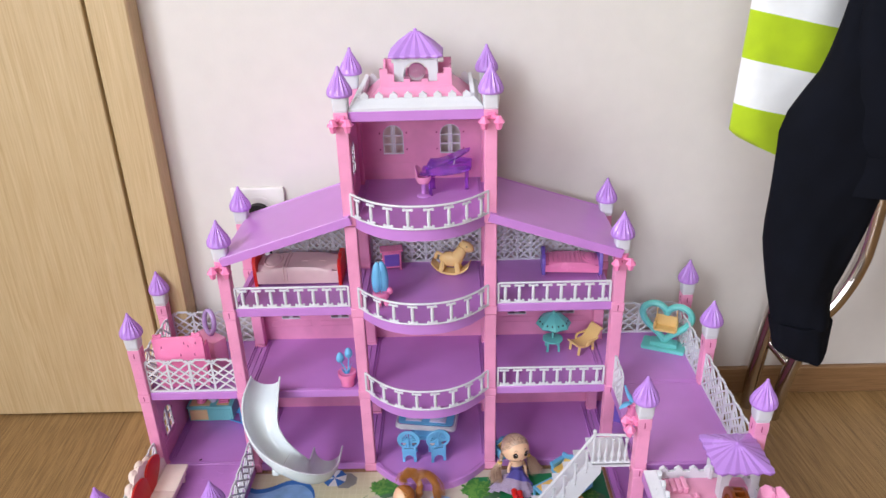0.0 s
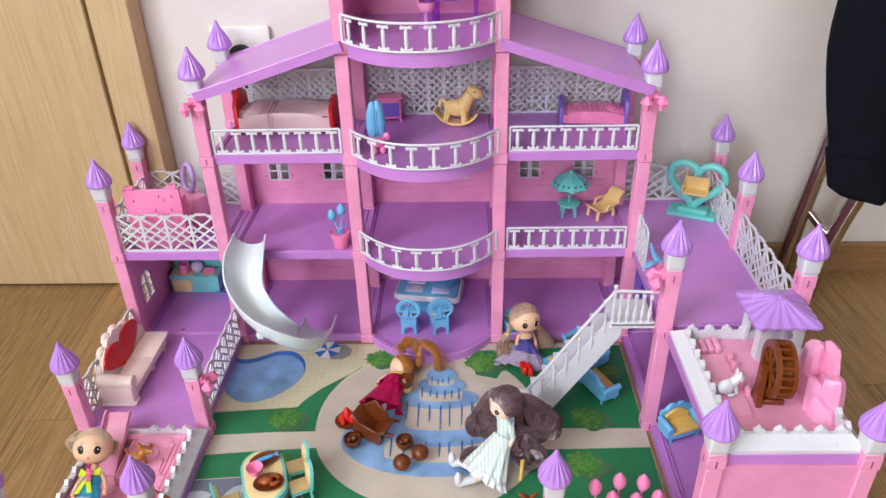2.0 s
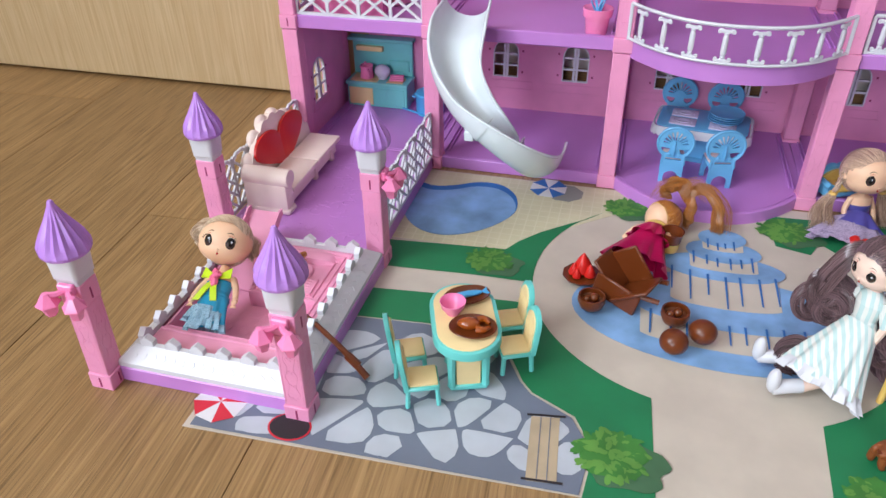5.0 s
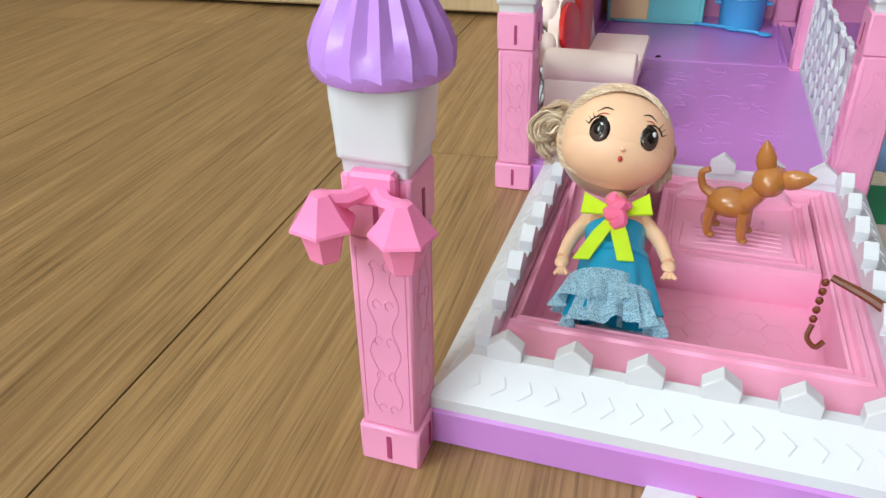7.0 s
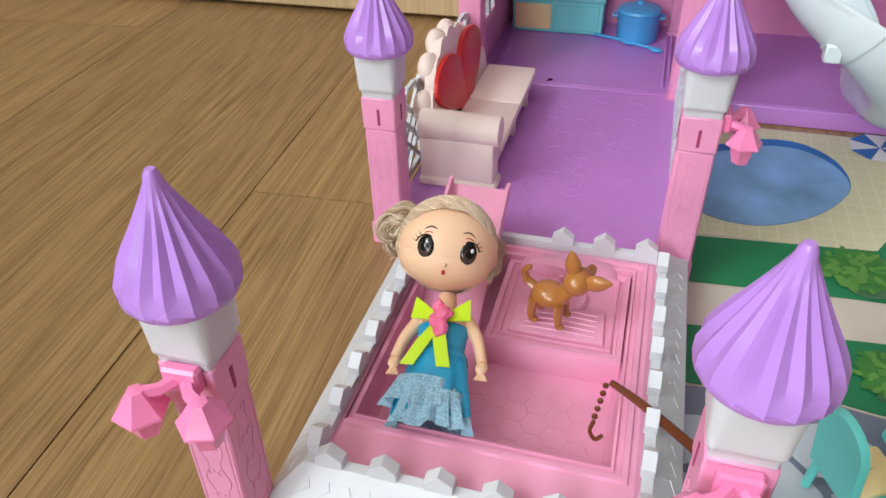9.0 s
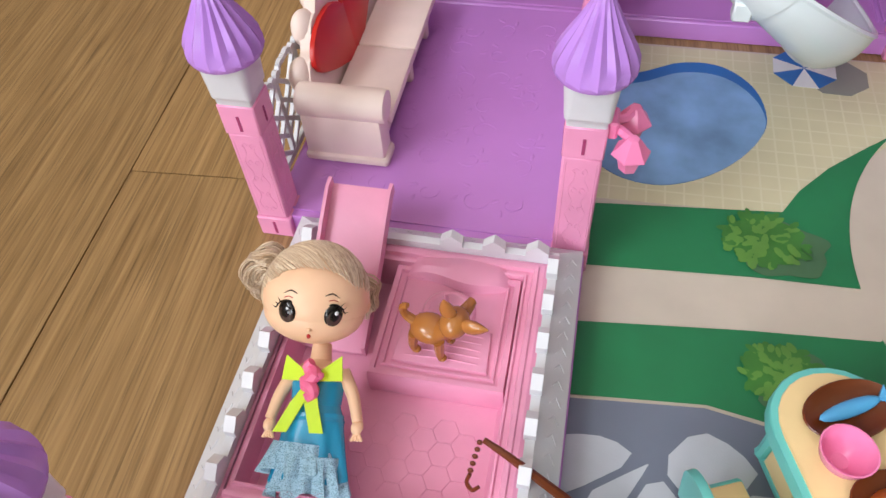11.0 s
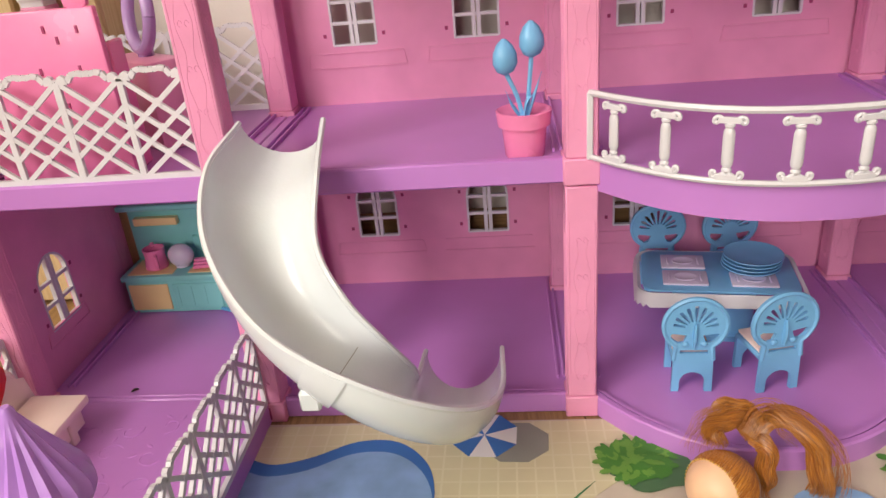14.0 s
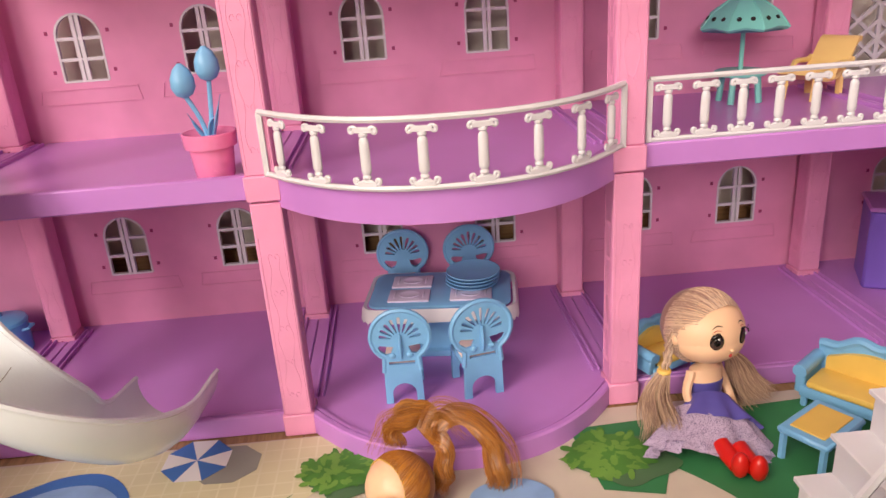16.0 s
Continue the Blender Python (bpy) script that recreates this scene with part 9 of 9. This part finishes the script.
toy_beast("toy_dog", "glossy tan toy dog standing on the pool bench", "dog", TAN, pose(-0.3420, 0.7350, 0.0262, 0, 0, -12) @ Matrix.Diagonal((0.80, 1.15, 0.86, 1)), "stand")
toy_beast("toy_dog", "matt brown toy dog on the printed lawn", "dog", plastic("matt_brown_plastic", "#8a4a22", 0.5), pose(0.114, 0.676, 0.0016, 0, 0, 35) @ Matrix.Diagonal((0.95, 1.1, 0.72, 1)), "stand")
toy_beast("toy_cat", "white toy cat sitting on the roof deck", "cat", WHITE, pose(0.335, 0.700, DECK + 0.0032, 0, 0, 12), "sit")

# fishing rod across the pool rim
bm = B()
tube(bm, [(-0.311, 0.6895, 0.0395), (-0.296, 0.684, 0.0345), (-0.268, 0.674, 0.0200), (-0.244, 0.664, 0.0035)], lambda u: 0.0013 + 0.0016 * u, 8, 6)
tube(bm, [(-0.262, 0.671, 0.0165), (-0.252, 0.668, 0.0100)], 0.0036, 8)
for k in range(5):
    ball(bm, (-0.3125 - 0.0006 * k, 0.689 - 0.0020 * k, 0.0375 - 0.0024 * k), (0.0013, 0.0010, 0.0015), None, 8, 6)
tube(bm, [(-0.315, 0.680, 0.0265), (-0.316, 0.678, 0.0225), (-0.3135, 0.676, 0.0205), (-0.3110, 0.677, 0.0225)], 0.0009, 6, 5)
tagged(part("toy_fishing_rod", bm, BROWN), "brown toy fishing rod leaning over the pool rim", "fishing rod")

# brown barrow, pots, strawberry plate and bucket by the fountain
bar = thing("toy_barrow", "chocolate brown toy barrow tipped on its side", "barrow", pose(-0.065, 0.813, 0.0040, 0, 0, -25) @ Matrix.Diagonal((1.22, 1.22, 1.22, 1)))
bm = B(); box(bm, -0.017, 0.017, -0.0012, 0.0012, 0, 0.030, 0.0008, Matrix.Translation((0.006, 0.010, 0.004)) @ Matrix.Rotation(radians(-38), 4, "Y")); part("board", bm, BROWN, bar)
bm = B(); box(bm, -0.014, 0.014, -0.011, 0.011, 0, 0.0024, 0.0008, Matrix.Translation((-0.010, 0.0, 0.016)) @ Matrix.Rotation(radians(48), 4, "Y")); part("board", bm, BROWN, bar)
bm = B(); box(bm, -0.016, 0.016, -0.012, 0.012, 0, 0.0024, 0.0008, Matrix.Translation((0.012, -0.004, 0.012)) @ Matrix.Rotation(radians(-35), 4, "Y")); part("board", bm, BROWN, bar)
bm = B(); box(bm, -0.018, 0.016, -0.0012, 0.0012, 0, 0.018, 0.0008, Matrix.Translation((0.0, -0.012, 0.0)) @ Matrix.Rotation(radians(12), 4, "Y")); part("board", bm, BROWN, bar)
bm = B(); tube(bm, [(0.010, -0.012, 0.014), (0.030, -0.006, 0.012)], 0.0018, 8); tube(bm, [(0.010, 0.010, 0.014), (0.028, 0.010, 0.018)], 0.0018, 8); part("handle", bm, BROWN, bar)


def pot_bowl(m, lid, label):
    t = thing("toy_pot", label, "pot", m, "brown pots by the fountain")
    bm = B()
    if lid:
        ball(bm, (0, 0, 0.0098), (0.0112, 0.0112, 0.0098), None, 20, 12)
        part("body", bm, BROWN, t)
    else:
        lathe(bm, [(0.0060, 0), (0.0095, 0.002), (0.0118, 0.008), (0.0112, 0.0125), (0.0100, 0.0125), (0.0098, 0.008), (0.004, 0.004)], 24)
        part("body", bm, BROWN, t)
        bm = B(); ball(bm, (0.002, 0.001, 0.0095), 0.0042, None, 12, 8); ball(bm, (-0.004, -0.002, 0.009), 0.0036, None, 12, 8); part("filling", bm, BROWN, t)
    return t


pot_bowl(pose(-0.089, 0.791, 0.0036), False, "round chocolate brown toy bowl by the fountain print")
pot_bowl(pose(-0.021, 0.787, 0.0042), False, "small chocolate brown toy bowl on the fountain print")
pot_bowl(pose(-0.022, 0.751, 0.0036), True, "glossy chocolate brown toy ball pot on the mat")
pot_bowl(pose(0.000, 0.768, 0.0038), True, "glossy chocolate brown toy ball pot beside a bowl")
sp = thing("toy_strawberry_plate", "brown toy plate with glossy red strawberries", "plate", pose(-0.101, 0.832, 0.0036))
bm = B(); lathe(bm, [(0.012, 0), (0.0155, 0.002), (0.0165, 0.004), (0.012, 0.0035)], 20, flute=lambda i, z: 1 + 0.06 * (i % 2)); part("plate", bm, BROWN, sp)
for (x, y, s) in ((0.0, 0.002, 1.25), (-0.007, -0.002, 0.75), (0.007, -0.003, 0.8), (0.004, 0.007, 0.7), (-0.004, -0.007, 0.6)):
    bm = B(); lathe(bm, [(0.003, 0), (0.0066, 0.003), (0.0068, 0.006), (0.0040, 0.012), (0.0008, 0.017)], 14, Matrix.Translation((x, y, 0.0030)) @ Matrix.Diagonal((s, s, s, 1))); part("strawberry", bm, RED, sp)
bk = thing("toy_bucket", "brown and yellow toy bucket by the ginger doll", "bucket", pose(-0.026, 0.894, 0.0052))
bm = B(); lathe(bm, [(0.0078, 0.0), (0.0090, 0.010)], 20); part("lower_wall", bm, YELLOW, bk, "yellow lower wall")
bm = B(); lathe(bm, [(0.0092, 0.0095), (0.0104, 0.019), (0.0112, 0.0205), (0.0100, 0.0205), (0.0080, 0.012)], 20); part("upper_wall", bm, BROWN, bk, "brown upper wall")

# ---- wall socket, metal chair with clothes ----
so = thing("wall_socket", "white square wall socket with black plug", "socket", pose(-0.2755, WALL_Y, 0.394) @ Matrix.Diagonal((1.1, 1.0, 1.1, 1)))
bm = B(); box(bm, -0.0415, 0.0415, -0.0095, 0.0, -0.0425, 0.0425, 0.004, segs=2); part("plate", bm, SOCKET, so)
bm = B(); lathe(bm, [(0.028, 0), (0.029, 0.001), (0.027, 0.002)], 28, Matrix.Translation((0, -0.0095, 0)) @ Matrix.Rotation(radians(90), 4, "X")); part("insert", bm, SOCKET, so)
bm = B(); lathe(bm, [(0.019, 0), (0.019, 0.014), (0.012, 0.022)], 20, Matrix.Translation((0, -0.0105, 0)) @ Matrix.Rotation(radians(90), 4, "X")); tube(bm, [(0, -0.026, -0.004), (0.004, -0.036, -0.022), (0.012, -0.026, -0.060), (0.014, -0.020, -0.110)], 0.0032, 8, 5); part("plug", bm, RUBBER, so, "black plug and cable")

CH = 0.024
mc = thing("metal_chair", "chrome tube chair frame standing at the wall", "chair", pose(0.62, 1.14, 0))
def wtube(name, pts, r, k=6, material=None):
    bm = B(); tube(bm, [(x + CH, y, z) for x, y, z in pts], r, 12, k); return wpart(name, bm, material or CHROME, mc)
wtube("front_leg", [(0.572, 1.165, 0.0), (0.574, 1.160, 0.10), (0.590, 1.150, 0.30), (0.600, 1.145, 0.52)], 0.0125)
wtube("rear_leg", [(0.604, 1.130, 0.0), (0.616, 1.125, 0.10), (0.640, 1.120, 0.20), (0.668, 1.120, 0.245), (0.694, 1.125, 0.300), (0.706, 1.130, 0.370), (0.712, 1.135, 0.60)], 0.0125)
wtube("crossbar", [(0.578, 1.158, 0.155), (0.618, 1.126, 0.110)], 0.0075, 0)
wtube("seat_bar", [(0.600, 1.145, 0.52), (0.712, 1.135, 0.60)], 0.0125, 0)


def drape(name, parent, outline, y0, depth, material, seed, fold=0.006, label=""):
    """A hanging cloth body: an outline in x and z, given soft thickness and folds."""
    rnd = random.Random(seed)
    nz = 26
    zs = [z for _, _, z in outline]
    bm = B()
    loops = []
    ph = rnd.uniform(0, 6)
    for k in range(nz):
        z = zs[0] + (zs[-1] - zs[0]) * k / (nz - 1)
        for (a0, b0, z0), (a1, b1, z1) in zip(outline, outline[1:]):
            if min(z0, z1) - 1e-6 <= z <= max(z0, z1) + 1e-6:
                u = (z - z0) / (z1 - z0)
                xa, xb = a0 + (a1 - a0) * u, b0 + (b1 - b0) * u
                break
        cx, hw = (xa + xb) / 2, (xb - xa) / 2
        lp = []
        for i in range(36):
            a = 2 * math.pi * i / 36
            g = 1 + 0.10 * math.sin(4 * a + z * 26 + ph) + 0.05 * math.sin(9 * a - z * 50)
            lp.append(Vector((cx + 0.75 * CH + hw * math.cos(a), y0 + depth * math.sin(a) * g + fold * math.sin(z * 34 + 3 * a + ph), z)))
        loops.append(lp)
    rings(bm, loops)
    return wpart(name, bm, material, parent, label, smooth=60)


wtube("top_rail", [(0.712, 1.135, 0.60), (0.735, 1.02, 0.85), (0.700, 0.86, 0.925), (0.640, 0.828, 0.930), (0.460, 0.828, 0.930), (0.400, 0.90, 0.930), (0.400, 0.978, 0.930), (0.530, 0.978, 0.930)], 0.0125)
jacket = thing("jacket", "black cloth jacket hung over the metal chair, one sleeve down", "jacket", pose(0.55, 0.83, 0.93))
drape("cuff", jacket, [(0.4440, 0.4970, 0.3405), (0.4330, 0.5012, 0.3480), (0.4225, 0.4975, 0.3900)], 0.831, 0.0275, NAVY, 5, 0.003)
drape("sleeve", jacket, [(0.4235, 0.4965, 0.3880), (0.413, 0.491, 0.4275), (0.398, 0.5075, 0.5025), (0.3935, 0.5285, 0.5775), (0.395, 0.551, 0.6375), (0.431, 0.581, 0.6975), (0.446, 0.611, 0.8025), (0.45, 0.62, 0.93)], 0.831, 0.026, NAVY, 3, 0.0045)
drape("hem_band", jacket, [(0.4600, 0.6900, 0.5590), (0.4555, 0.7040, 0.5700), (0.4535, 0.7095, 0.6050)], 0.823, 0.0395, NAVY, 8, 0.0045)
drape("body", jacket, [(0.4595, 0.686, 0.561), (0.4565, 0.701, 0.5775), (0.4535, 0.7085, 0.6525), (0.4497, 0.716, 0.7425), (0.461, 0.716, 0.8775), (0.46, 0.7, 0.935)], 0.823, 0.038, NAVY, 8, 0.0045)
towel = thing("striped_towel", "lime and white striped towel hung beside the jacket", "towel", pose(0.492, 0.977, 0.55))
for k in range(8):
    z0, z1 = 0.5496 + 0.0575 * k, 0.6071 + 0.0575 * k
    bm = B()
    loops = []
    for j in range(6):
        u = j / 5
        z = z0 + (z1 - z0) * u
        lp = []
        for i in range(40):
            a = 2 * math.pi * i / 40
            rx = 0.074 - (0.010 if (k == 0 and j == 0) else 0.0) - 0.004 * math.sin(z * 9)
            lp.append(Vector((0.492 + rx * math.cos(a), 0.977 + 0.022 * math.sin(a) * (1 + 0.12 * math.sin(5 * a + z * 12)), z - 0.046 * (math.cos(a)) * 0.35 - (0.0135 * (1 - u) * math.cos(a) if k == 0 else 0))))
        loops.append(lp)
    rings(bm, loops)
    wpart("stripe", bm, TOWEL if k % 2 else LIME, towel, "white stripe" if k % 2 else "lime green stripe", smooth=60)

# small dark panel high on the wall
pan = thing("picture_frame", "small black framed panel hanging on the wall", "picture frame", pose(-0.1835, WALL_Y, 0.84))
bm = B()
for x0, x1, z0, z1 in ((-0.046, 0.046, -0.066, -0.058), (-0.046, 0.046, 0.058, 0.066), (-0.046, -0.038, -0.058, 0.058), (0.038, 0.046, -0.058, 0.058)):
    box(bm, x0, x1, -0.012, 0.0, z0, z1, 0.001)
part("frame", bm, BLACK, pan)
bm = B(); box(bm, -0.038, 0.038, -0.007, -0.001, -0.058, 0.058); part("panel", bm, RUBBER, pan, "matt dark panel")

# a black crumb on the kitchen floor
bm = B(); tube(bm, [(-0.0022, -0.0016, 0.0006), (0.0, 0.0002, 0.0012), (0.0020, 0.0018, 0.0006)], lambda u: 0.0003 + 0.0006 * math.sin(math.pi * u), 6, 3)
tagged(part("plastic_sliver", bm, BLACK), "tiny black plastic sliver lying on the lilac floor", "debris").matrix_basis = pose(-0.3875, 1.0287, FL)
